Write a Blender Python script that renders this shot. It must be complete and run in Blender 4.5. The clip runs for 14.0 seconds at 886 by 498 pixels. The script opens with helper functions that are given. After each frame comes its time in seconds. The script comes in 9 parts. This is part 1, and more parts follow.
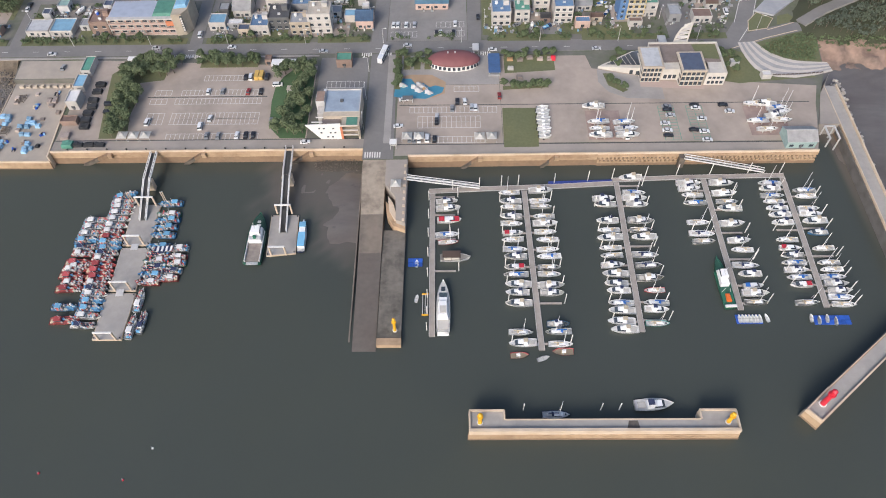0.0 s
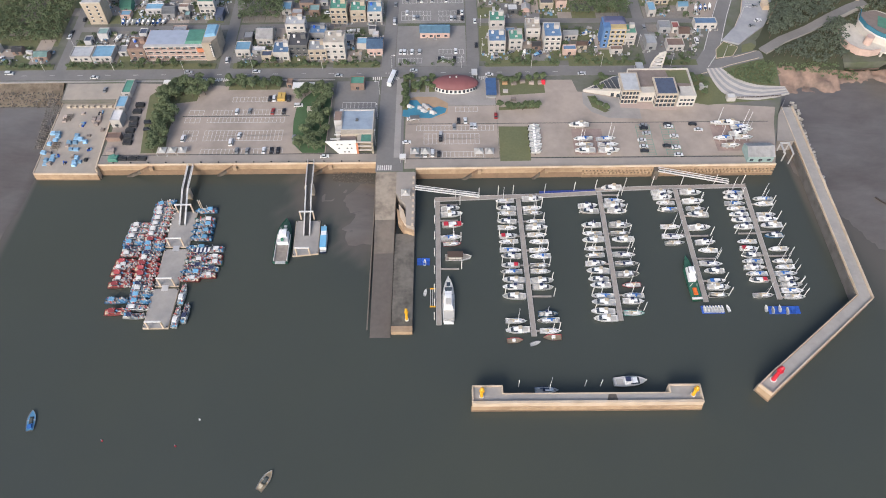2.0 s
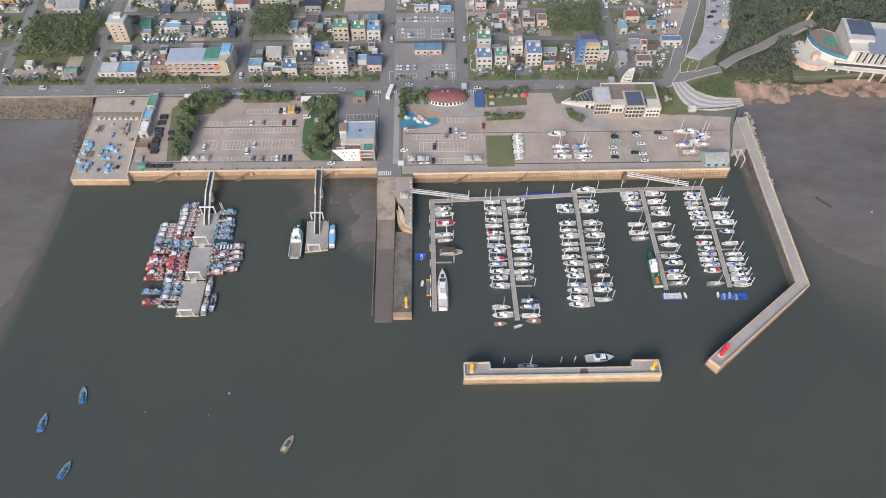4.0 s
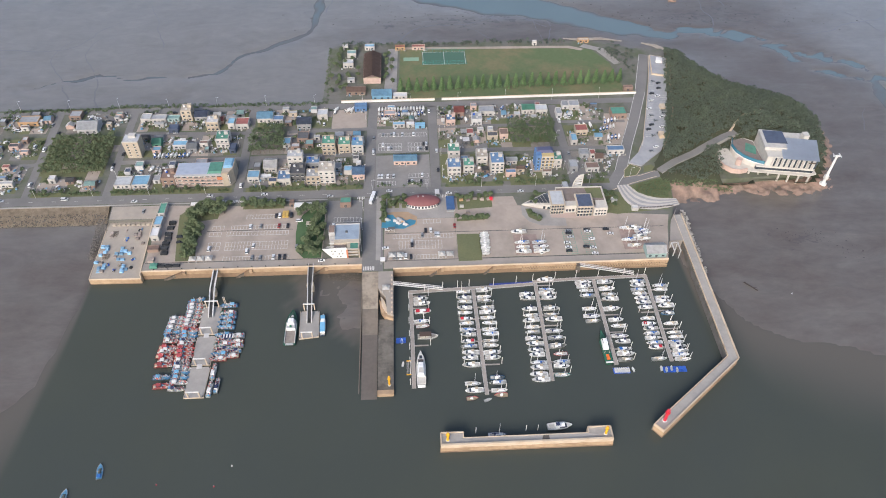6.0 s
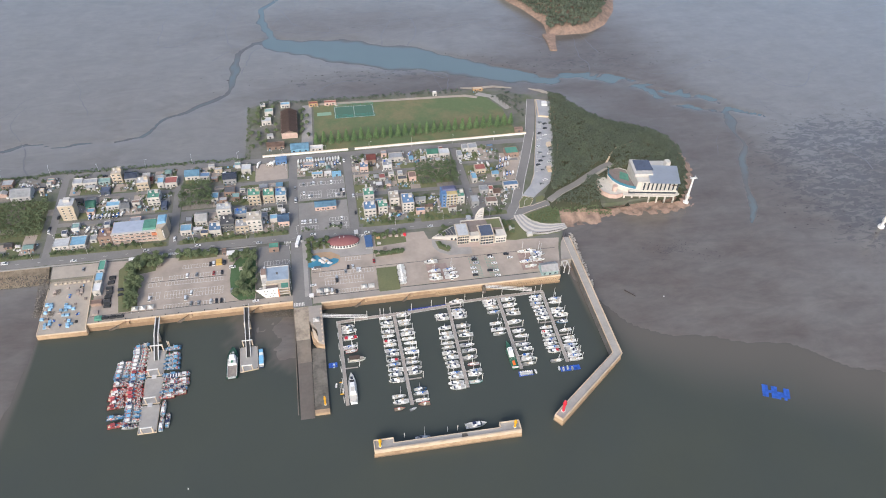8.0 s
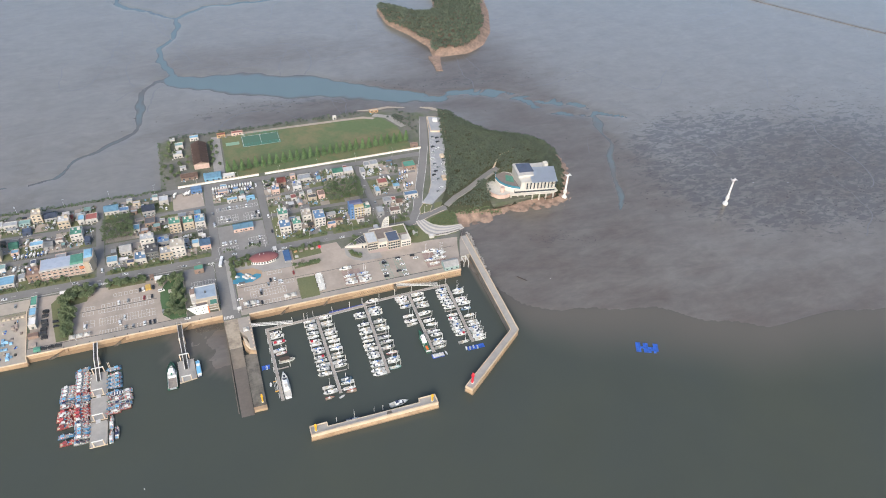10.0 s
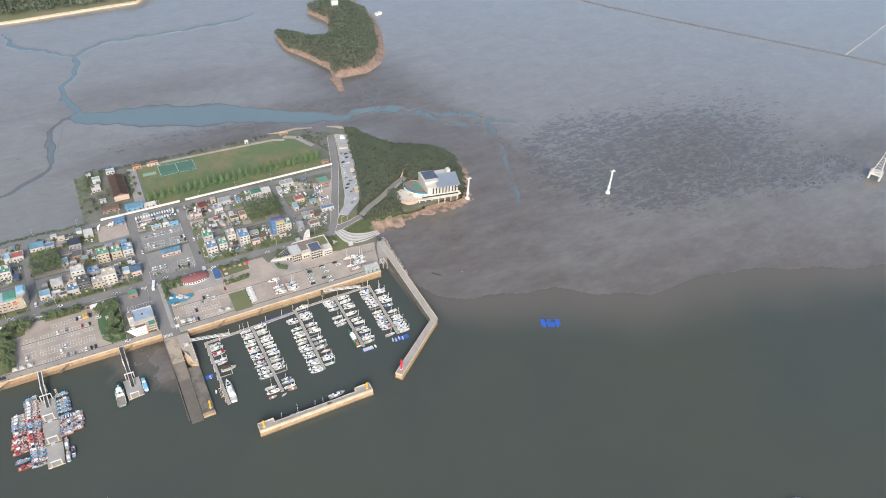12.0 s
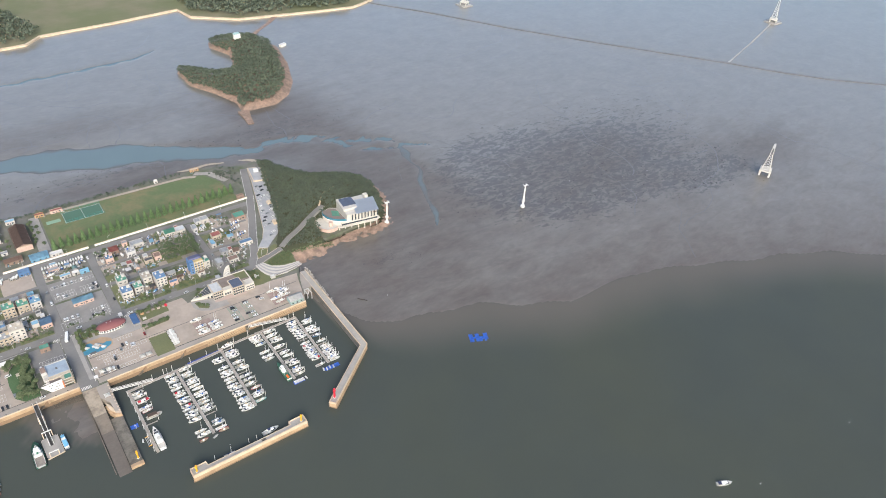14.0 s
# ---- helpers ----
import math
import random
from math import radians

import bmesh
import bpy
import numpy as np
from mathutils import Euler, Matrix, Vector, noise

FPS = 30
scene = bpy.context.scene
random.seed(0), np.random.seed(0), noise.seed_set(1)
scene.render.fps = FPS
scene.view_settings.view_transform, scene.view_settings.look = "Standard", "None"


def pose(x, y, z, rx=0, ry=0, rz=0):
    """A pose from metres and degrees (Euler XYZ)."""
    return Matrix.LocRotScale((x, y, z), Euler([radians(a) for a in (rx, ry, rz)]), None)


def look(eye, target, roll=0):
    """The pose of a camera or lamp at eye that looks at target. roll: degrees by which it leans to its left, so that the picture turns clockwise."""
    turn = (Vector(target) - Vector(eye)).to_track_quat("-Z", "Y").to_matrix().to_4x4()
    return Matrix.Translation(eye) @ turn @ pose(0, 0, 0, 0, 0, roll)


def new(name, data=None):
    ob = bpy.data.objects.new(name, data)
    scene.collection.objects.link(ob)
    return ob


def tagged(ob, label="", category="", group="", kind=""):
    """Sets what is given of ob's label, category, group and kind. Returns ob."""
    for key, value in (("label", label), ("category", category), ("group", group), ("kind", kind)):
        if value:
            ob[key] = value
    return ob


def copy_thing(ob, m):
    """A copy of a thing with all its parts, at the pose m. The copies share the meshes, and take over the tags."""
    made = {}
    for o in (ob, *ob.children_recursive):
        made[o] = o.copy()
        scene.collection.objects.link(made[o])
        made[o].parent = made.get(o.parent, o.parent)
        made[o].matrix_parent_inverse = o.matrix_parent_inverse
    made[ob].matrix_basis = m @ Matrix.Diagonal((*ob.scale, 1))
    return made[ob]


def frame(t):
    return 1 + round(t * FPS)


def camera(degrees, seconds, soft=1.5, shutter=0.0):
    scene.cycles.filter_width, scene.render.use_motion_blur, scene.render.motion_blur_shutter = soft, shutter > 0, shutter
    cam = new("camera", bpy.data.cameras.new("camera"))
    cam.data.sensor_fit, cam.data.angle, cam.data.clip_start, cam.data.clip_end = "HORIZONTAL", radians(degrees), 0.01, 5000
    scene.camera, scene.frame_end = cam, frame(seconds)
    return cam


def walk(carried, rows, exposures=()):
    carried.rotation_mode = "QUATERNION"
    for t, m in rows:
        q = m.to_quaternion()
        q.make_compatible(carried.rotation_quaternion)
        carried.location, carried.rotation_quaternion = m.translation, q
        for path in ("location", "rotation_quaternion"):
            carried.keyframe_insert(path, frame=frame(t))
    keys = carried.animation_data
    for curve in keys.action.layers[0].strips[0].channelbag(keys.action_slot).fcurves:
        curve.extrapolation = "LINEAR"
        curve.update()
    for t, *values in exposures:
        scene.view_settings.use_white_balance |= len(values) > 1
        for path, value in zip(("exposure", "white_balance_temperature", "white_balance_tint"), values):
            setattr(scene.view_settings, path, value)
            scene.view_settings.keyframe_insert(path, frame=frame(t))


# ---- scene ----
cam = camera(64.55, 14.0, 1.0)
PATH = [
    (0, (-5.32, -89.30, 236.75), (-6.670, -30.790, 155.668), -1.47),
    (0.25, (-6.06, -92.76, 240.26), (-7.254, -34.022, 159.336), -1.36),
    (0.5, (-6.75, -96.24, 243.77), (-7.807, -37.268, 163.015), -1.25),
    (0.75, (-7.37, -99.78, 247.33), (-8.310, -40.565, 166.751), -1.14),
    (1, (-7.96, -103.45, 251.17), (-8.786, -44.028, 170.745), -1.03),
    (1.25, (-8.60, -107.28, 255.44), (-9.272, -47.724, 175.108), -0.91),
    (1.5, (-9.33, -111.12, 259.68), (-9.822, -51.428, 179.447), -0.79),
    (1.75, (-10.15, -114.82, 263.47), (-10.459, -54.926, 183.393), -0.67),
    (2, (-10.93, -118.36, 267.13), (-11.074, -58.334, 187.151), -0.56),
    (2.25, (-11.58, -121.75, 271.06), (-11.551, -61.813, 191.015), -0.44),
    (2.5, (-12.09, -125.04, 275.30), (-11.885, -65.365, 195.057), -0.34),
    (2.75, (-12.48, -128.27, 279.80), (-12.099, -68.955, 199.296), -0.23),
    (3, (-12.76, -131.51, 284.51), (-12.212, -72.547, 203.747), -0.13),
    (3.25, (-12.97, -134.81, 289.38), (-12.245, -76.102, 208.427), -0.04),
    (3.5, (-13.12, -138.22, 294.35), (-12.215, -79.582, 213.350), 0.05),
    (3.75, (-13.23, -141.80, 299.37), (-12.139, -82.951, 218.530), 0.14),
    (4, (-13.32, -145.61, 304.39), (-12.035, -86.171, 223.986), 0.22),
    (4.25, (-13.42, -149.69, 309.37), (-11.915, -89.215, 229.744), 0.30),
    (4.5, (-13.54, -154.11, 314.24), (-11.795, -92.060, 235.840), 0.37),
    (4.75, (-13.68, -158.86, 319.01), (-11.662, -94.782, 242.261), 0.44),
    (5, (-13.68, -163.70, 323.88), (-11.410, -97.775, 248.715), 0.50),
    (5.25, (-13.41, -168.43, 329.00), (-10.926, -101.348, 254.874), 0.56),
    (5.5, (-12.96, -173.25, 334.13), (-10.129, -105.350, 260.773), 0.63),
    (5.75, (-12.44, -178.39, 339.06), (-8.978, -109.596, 266.571), 0.72),
    (6, (-11.92, -183.83, 344.02), (-7.589, -114.122, 272.450), 0.82),
    (6.25, (-11.43, -189.48, 349.23), (-6.108, -118.958, 278.524), 0.95),
    (6.5, (-11.02, -195.21, 354.49), (-4.589, -123.939, 284.635), 1.10),
    (6.75, (-10.73, -200.95, 359.57), (-3.052, -128.962, 290.585), 1.27),
    (7, (-10.57, -206.85, 364.55), (-1.489, -134.354, 296.272), 1.47),
    (7.25, (-10.54, -213.06, 369.56), (0.064, -140.411, 301.663), 1.67),
    (7.5, (-10.75, -219.46, 374.66), (1.431, -146.909, 306.930), 1.88),
    (7.75, (-11.28, -225.96, 379.84), (2.465, -153.564, 312.239), 2.09),
    (8, (-12.04, -232.60, 384.99), (3.243, -160.374, 317.531), 2.29),
    (8.25, (-12.96, -239.45, 389.98), (3.875, -167.393, 322.713), 2.46),
    (8.5, (-14.01, -246.50, 394.81), (4.368, -174.601, 327.782), 2.60),
    (8.75, (-15.22, -253.69, 399.52), (4.702, -181.956, 332.757), 2.72),
    (9, (-16.62, -260.98, 404.13), (4.857, -189.420, 337.657), 2.83),
    (9.25, (-18.22, -268.31, 408.66), (4.812, -196.951, 342.501), 2.92),
    (9.5, (-20.03, -275.65, 413.15), (4.545, -204.511, 347.309), 3.01),
    (9.75, (-22.09, -282.94, 417.62), (4.036, -212.058, 352.098), 3.08),
    (10, (-24.40, -290.13, 422.11), (3.260, -219.551, 356.889), 3.15),
    (10.25, (-26.99, -297.18, 426.63), (2.195, -226.949, 361.699), 3.23),
    (10.5, (-29.89, -304.03, 431.22), (0.817, -234.211, 366.547), 3.30),
    (10.75, (-33.08, -310.64, 435.86), (-0.879, -241.284, 371.415), 3.39),
    (11, (-36.50, -316.92, 440.38), (-2.825, -248.076, 376.140), 3.47),
    (11.25, (-40.10, -322.85, 444.63), (-4.976, -254.545, 380.594), 3.56),
    (11.5, (-44.06, -328.63, 448.74), (-7.454, -260.894, 384.935), 3.65),
    (11.75, (-48.30, -334.23, 452.73), (-10.195, -267.089, 389.174), 3.74),
    (12, (-51.77, -338.41, 455.77), (-12.228, -271.876, 392.441), 3.83),
    (12.25, (-53.50, -340.17, 457.16), (-12.688, -274.244, 394.008), 3.90),
    (12.5, (-54.07, -340.70, 457.60), (-12.042, -275.410, 394.582), 3.96),
    (12.75, (-54.31, -341.36, 457.96), (-11.006, -276.779, 395.076), 4.00),
    (13, (-54.59, -342.15, 458.45), (-9.948, -278.262, 395.796), 4.01),
    (13.25, (-55.07, -342.77, 459.06), (-9.056, -279.464, 396.808), 4.01),
    (13.5, (-55.53, -343.16, 459.49), (-8.177, -280.283, 397.809), 4.02),
    (13.75, (-55.76, -343.34, 459.46), (-7.132, -280.730, 398.507), 4.01),
    (14, (-55.84, -343.41, 459.15), (-5.974, -280.982, 399.009), 4.01),
]
walk(cam, [(t, look(eye, target, roll)) for t, eye, target, roll in PATH],
     [(0.0, 0.68, 6300, 12), (5.0, 0.74, 6300, 11), (8.0, 0.88, 6320, 10), (11.0, 1.0, 6400, 7), (14.0, 1.05, 6420, 7)])

# ---- light: hazy low sun from the seaward side ----
SUN_ELEV, SUN_AZ = radians(34), radians(205)      # azimuth clockwise from +y
world = bpy.data.worlds.new("world")
scene.world = world
world.use_nodes = True
wn = world.node_tree.nodes
sky = wn.new("ShaderNodeTexSky")
sky.sky_type, sky.sun_disc = "NISHITA", False
sky.sun_elevation, sky.sun_rotation = SUN_ELEV, SUN_AZ
sky.air_density, sky.dust_density, sky.ozone_density = 1.0, 3.2, 1.5
world.node_tree.links.new(sky.outputs[0], wn["Background"].inputs[0])
wn["Background"].inputs[1].default_value = 0.12
sun_data = bpy.data.lights.new("sun", "SUN")
sun_data.energy, sun_data.angle, sun_data.color = 1.5, radians(25), (1.0, 0.93, 0.84)
sun = new("sun", sun_data)
sun_dir = Vector((math.sin(SUN_AZ) * math.cos(SUN_ELEV), math.cos(SUN_AZ) * math.cos(SUN_ELEV), math.sin(SUN_ELEV)))
sun.matrix_world = look(sun_dir * 900, (0, 0, 0))

# ---- materials ----
MATS = {}


def mat(name, color, rough=0.7, metal=0.0, grain=0.0, scale=1.0, tint=None, stain=0.0, stain_scale=0.05, vary=0.0, bump=0.0, spec=0.5, island=0.0):
    """A surface: base colour, fine grain, broad stains towards tint, and a shift from object to object."""
    if name in MATS:
        return MATS[name]
    m = bpy.data.materials.new(name)
    m.use_nodes = True
    nt = m.node_tree
    b = nt.nodes["Principled BSDF"]
    b.inputs["Roughness"].default_value, b.inputs["Metallic"].default_value = rough, metal
    b.inputs["Specular IOR Level"].default_value = spec
    L = nt.links.new
    geo = nt.nodes.new("ShaderNodeTexCoord")
    col = nt.nodes.new("ShaderNodeRGB")
    col.outputs[0].default_value = (*color, 1)
    out = col.outputs[0]
    if stain:
        n = nt.nodes.new("ShaderNodeTexNoise")
        n.inputs["Scale"].default_value, n.inputs["Detail"].default_value, n.inputs["Roughness"].default_value = stain_scale, 6, 0.62
        L(geo.outputs["Object"], n.inputs["Vector"])
        r = nt.nodes.new("ShaderNodeMapRange")
        r.inputs[1].default_value, r.inputs[2].default_value, r.inputs[4].default_value = 0.42, 0.68, stain
        L(n.outputs["Fac"], r.inputs[0])
        x = nt.nodes.new("ShaderNodeMix")
        x.data_type = "RGBA"
        L(r.outputs[0], x.inputs[0]), L(out, x.inputs[6])
        x.inputs[7].default_value = (*(tint or [c * 0.6 for c in color]), 1)
        out = x.outputs[2]
    if grain:
        n = nt.nodes.new("ShaderNodeTexNoise")
        n.inputs["Scale"].default_value, n.inputs["Detail"].default_value = scale, 4
        L(geo.outputs["Object"], n.inputs["Vector"])
        r = nt.nodes.new("ShaderNodeMapRange")
        r.inputs[3].default_value, r.inputs[4].default_value = 1 - grain, 1 + grain
        L(n.outputs["Fac"], r.inputs[0])
        h = nt.nodes.new("ShaderNodeHueSaturation")
        L(r.outputs[0], h.inputs["Value"]), L(out, h.inputs["Color"])
        out = h.outputs[0]
        if bump:
            bp = nt.nodes.new("ShaderNodeBump")
            bp.inputs["Strength"].default_value, bp.inputs["Distance"].default_value = bump, 0.3
            L(n.outputs["Fac"], bp.inputs["Height"]), L(bp.outputs[0], b.inputs["Normal"])
    if vary or island:
        o = nt.nodes.new("ShaderNodeObjectInfo") if vary else nt.nodes.new("ShaderNodeNewGeometry")
        v = vary or island
        r = nt.nodes.new("ShaderNodeMapRange")
        r.inputs[3].default_value, r.inputs[4].default_value = 1 - v, 1 + v
        L(o.outputs["Random"] if vary else o.outputs["Random Per Island"], r.inputs[0])
        h = nt.nodes.new("ShaderNodeHueSaturation")
        L(r.outputs[0], h.inputs["Value"]), L(out, h.inputs["Color"])
        out = h.outputs[0]
    L(out, b.inputs["Base Color"])
    MATS[name] = m
    return m


# ---- mesh helpers ----
def mesh_ob(name, verts, faces, material=None, parent=None, label="", smooth=False):
    me = bpy.data.meshes.new(name)
    me.from_pydata([tuple(v) for v in verts], [], faces)
    if material:
        me.materials.append(material)
    if smooth:
        me.polygons.foreach_set("use_smooth", [True] * len(me.polygons))
    me.update()
    ob = new(name, me)
    if parent:
        ob.parent = parent
    if label:
        ob["label"] = label
    return ob


def part(name, bm, material, parent, label="", smooth=False):
    me = bpy.data.meshes.new(name)
    bm.normal_update()
    bm.to_mesh(me)
    bm.free()
    me.materials.append(material)
    if smooth:
        me.polygons.foreach_set("use_smooth", [True] * len(me.polygons))
    ob = new(name, me)
    ob.parent = parent
    if label:
        ob["label"] = label
    return ob


def prism(bm, poly, z0, z1, top=1.0):
    """A closed upright prism over a polygon; top < 1 draws the upper ring in."""
    area = sum(a[0] * b[1] - b[0] * a[1] for a, b in zip(poly, poly[1:] + poly[:1]))
    if area < 0:
        poly = poly[::-1]
    cx, cy = sum(p[0] for p in poly) / len(poly), sum(p[1] for p in poly) / len(poly)
    lo = [bm.verts.new((x, y, z0)) for x, y in poly]
    hi = [bm.verts.new((cx + (x - cx) * top, cy + (y - cy) * top, z1)) for x, y in poly]
    n = len(poly)
    for i in range(n):
        bm.faces.new((lo[i], lo[(i + 1) % n], hi[(i + 1) % n], hi[i]))
    bm.faces.new(hi)
    bm.faces.new(lo[::-1])
    return bm


def rect(x0, y0, x1, y1):
    return [(x0, y0), (x1, y0), (x1, y1), (x0, y1)]


def box(bm, x0, y0, z0, x1, y1, z1, top=1.0):
    return prism(bm, rect(x0, y0, x1, y1), z0, z1, top)


def tube(bm, a, b, r, n=6, r2=None):
    """A round bar from a to b."""
    a, b = Vector(a), Vector(b)
    d = (b - a).normalized()
    u = d.orthogonal().normalized()
    w = d.cross(u)
    r2 = r if r2 is None else r2
    lo = [bm.verts.new(a + (u * math.cos(i * 2 * math.pi / n) + w * math.sin(i * 2 * math.pi / n)) * r) for i in range(n)]
    hi = [bm.verts.new(b + (u * math.cos(i * 2 * math.pi / n) + w * math.sin(i * 2 * math.pi / n)) * r2) for i in range(n)]
    for i in range(n):
        bm.faces.new((lo[i], lo[(i + 1) % n], hi[(i + 1) % n], hi[i]))
    bm.faces.new(hi)
    bm.faces.new(lo[::-1])
    return bm


def bm_new():
    return bmesh.new()


def strip(line, width):
    """A polygon along a polyline."""
    left, right = [], []
    for i, (x, y) in enumerate(line):
        a, b = line[max(i - 1, 0)], line[min(i + 1, len(line) - 1)]
        dx, dy = b[0] - a[0], b[1] - a[1]
        d = math.hypot(dx, dy) or 1
        w = width[i] if isinstance(width, (list, tuple)) else width
        left.append((x - dy / d * w / 2, y + dx / d * w / 2))
        right.append((x + dy / d * w / 2, y - dx / d * w / 2))
    return left, right


def ribbon(bm, line, width, z0, z1):
    """A closed band along a polyline, standing from z0 to z1; z may be lists."""
    left, right = strip(line, width)
    n = len(line)
    zt = z1 if isinstance(z1, (list, tuple)) else [z1] * n
    zb = z0 if isinstance(z0, (list, tuple)) else [z0] * n
    q = [[bm.verts.new((*left[i], zt[i])), bm.verts.new((*right[i], zt[i])), bm.verts.new((*right[i], zb[i])), bm.verts.new((*left[i], zb[i]))] for i in range(n)]
    for i in range(n - 1):
        a, b = q[i], q[i + 1]
        for k in range(4):
            bm.faces.new((a[k], a[(k + 1) % 4], b[(k + 1) % 4], b[k]))
    bm.faces.new(q[0][::-1])
    bm.faces.new(q[-1])
    return bm


def thing(name, m=None, label="", category="", group="", kind=""):
    ob = new(name)
    ob.empty_display_size = 0.5
    if m:
        ob.matrix_basis = m
    return tagged(ob, label, category, group, kind)


def setting(name, bm, material, label="", category="", smooth=False):
    ob = part(name, bm, material, None, "", smooth)
    return tagged(ob, label, category, "", "structure")


Q = 6.8           # top of the quay
LOW = 4.4         # top of the lower fishing yard

# ---- the sea bed with its mudflats, one sheet to the horizon ----


def wet(m, coat, rough=0.12):
    b = m.node_tree.nodes["Principled BSDF"]
    b.inputs["Coat Weight"].default_value, b.inputs["Coat Roughness"].default_value = coat, rough
    return m


M_MUD = wet(mat("wet_mud", (0.205, 0.186, 0.155), 0.5, grain=0.16, scale=0.12, tint=(0.165, 0.147, 0.124), stain=0.5, stain_scale=0.03), 0.8, 0.13)


def add_silt(m):
    """Brown weedy silt where the bed's own silt value says so, broken up by noise."""
    nt = m.node_tree
    L = nt.links.new
    b = nt.nodes["Principled BSDF"]
    src = b.inputs["Base Color"].links[0].from_socket
    at = nt.nodes.new("ShaderNodeAttribute")
    at.attribute_name = "silt"
    tc = nt.nodes.new("ShaderNodeTexCoord")
    mp = nt.nodes.new("ShaderNodeMapping")
    mp.inputs["Scale"].default_value = (0.5, 1.0, 1.0)
    n = nt.nodes.new("ShaderNodeTexNoise")
    n.inputs["Scale"].default_value, n.inputs["Detail"].default_value, n.inputs["Roughness"].default_value = 0.045, 8, 0.7
    L(tc.outputs["Object"], mp.inputs[0]), L(mp.outputs[0], n.inputs["Vector"])
    ad = nt.nodes.new("ShaderNodeMath")
    ad.operation = "ADD"
    L(n.outputs["Fac"], ad.inputs[0]), L(at.outputs["Fac"], ad.inputs[1])
    r = nt.nodes.new("ShaderNodeMapRange")
    r.inputs[1].default_value, r.inputs[2].default_value, r.inputs[4].default_value = 0.5, 1.12, 0.95
    L(ad.outputs[0], r.inputs[0])
    x = nt.nodes.new("ShaderNodeMix")
    x.data_type = "RGBA"
    L(r.outputs[0], x.inputs[0]), L(src, x.inputs[6])
    x.inputs[7].default_value = (0.098, 0.077, 0.062, 1)
    # weed and oyster beds: ragged dark patches with sharp edges
    aw_ = nt.nodes.new("ShaderNodeAttribute")
    aw_.attribute_name = "weed"
    n2 = nt.nodes.new("ShaderNodeTexNoise")
    n2.inputs["Scale"].default_value, n2.inputs["Detail"].default_value, n2.inputs["Roughness"].default_value, n2.inputs["Distortion"].default_value = 0.17, 9, 0.68, 0.9
    L(mp.outputs[0], n2.inputs["Vector"])
    ad2 = nt.nodes.new("ShaderNodeMath")
    ad2.operation = "ADD"
    L(n2.outputs["Fac"], ad2.inputs[0]), L(aw_.outputs["Fac"], ad2.inputs[1])
    r2 = nt.nodes.new("ShaderNodeMapRange")
    r2.inputs[1].default_value, r2.inputs[2].default_value, r2.inputs[4].default_value = 0.72, 0.79, 0.7
    L(ad2.outputs[0], r2.inputs[0])
    x2 = nt.nodes.new("ShaderNodeMix")
    x2.data_type = "RGBA"
    L(r2.outputs[0], x2.inputs[0]), L(x.outputs[2], x2.inputs[6])
    x2.inputs[7].default_value = (0.078, 0.067, 0.058, 1)
    # films of standing water lie in winding streaks between drained ridges
    mp3 = nt.nodes.new("ShaderNodeMapping")
    mp3.inputs["Scale"].default_value, mp3.inputs["Rotation"].default_value = (0.4, 1.0, 1.0), (0, 0, -0.35)
    n3 = nt.nodes.new("ShaderNodeTexNoise")
    n3.inputs["Scale"].default_value, n3.inputs["Detail"].default_value, n3.inputs["Roughness"].default_value, n3.inputs["Distortion"].default_value = 0.07, 10, 0.7, 1.6
    L(tc.outputs["Object"], mp3.inputs[0]), L(mp3.outputs[0], n3.inputs["Vector"])
    film = nt.nodes.new("ShaderNodeMapRange")
    film.inputs[1].default_value, film.inputs[2].default_value, film.inputs[3].default_value, film.inputs[4].default_value = 0.34, 0.6, 0.78, 1.0
    L(n3.outputs["Fac"], film.inputs[0])
    hs = nt.nodes.new("ShaderNodeHueSaturation")
    hv = nt.nodes.new("ShaderNodeMapRange")
    hv.inputs[1].default_value, hv.inputs[2].default_value, hv.inputs[3].default_value, hv.inputs[4].default_value = 0.34, 0.66, 0.86, 1.12
    L(n3.outputs["Fac"], hv.inputs[0]), L(hv.outputs[0], hs.inputs["Value"]), L(x2.outputs[2], hs.inputs["Color"]), L(hs.outputs[0], b.inputs["Base Color"])
    cw = nt.nodes.new("ShaderNodeMapRange")
    cw.inputs[3].default_value, cw.inputs[4].default_value = 1.0, 0.25
    wet_ = nt.nodes.new("ShaderNodeMath")
    wet_.operation = "MULTIPLY"
    b.inputs["Coat IOR"].default_value = 1.95
    L(r.outputs[0], cw.inputs[0]), L(cw.outputs[0], wet_.inputs[0]), L(film.outputs[0], wet_.inputs[1]), L(wet_.outputs[0], b.inputs["Coat Weight"])
    return m


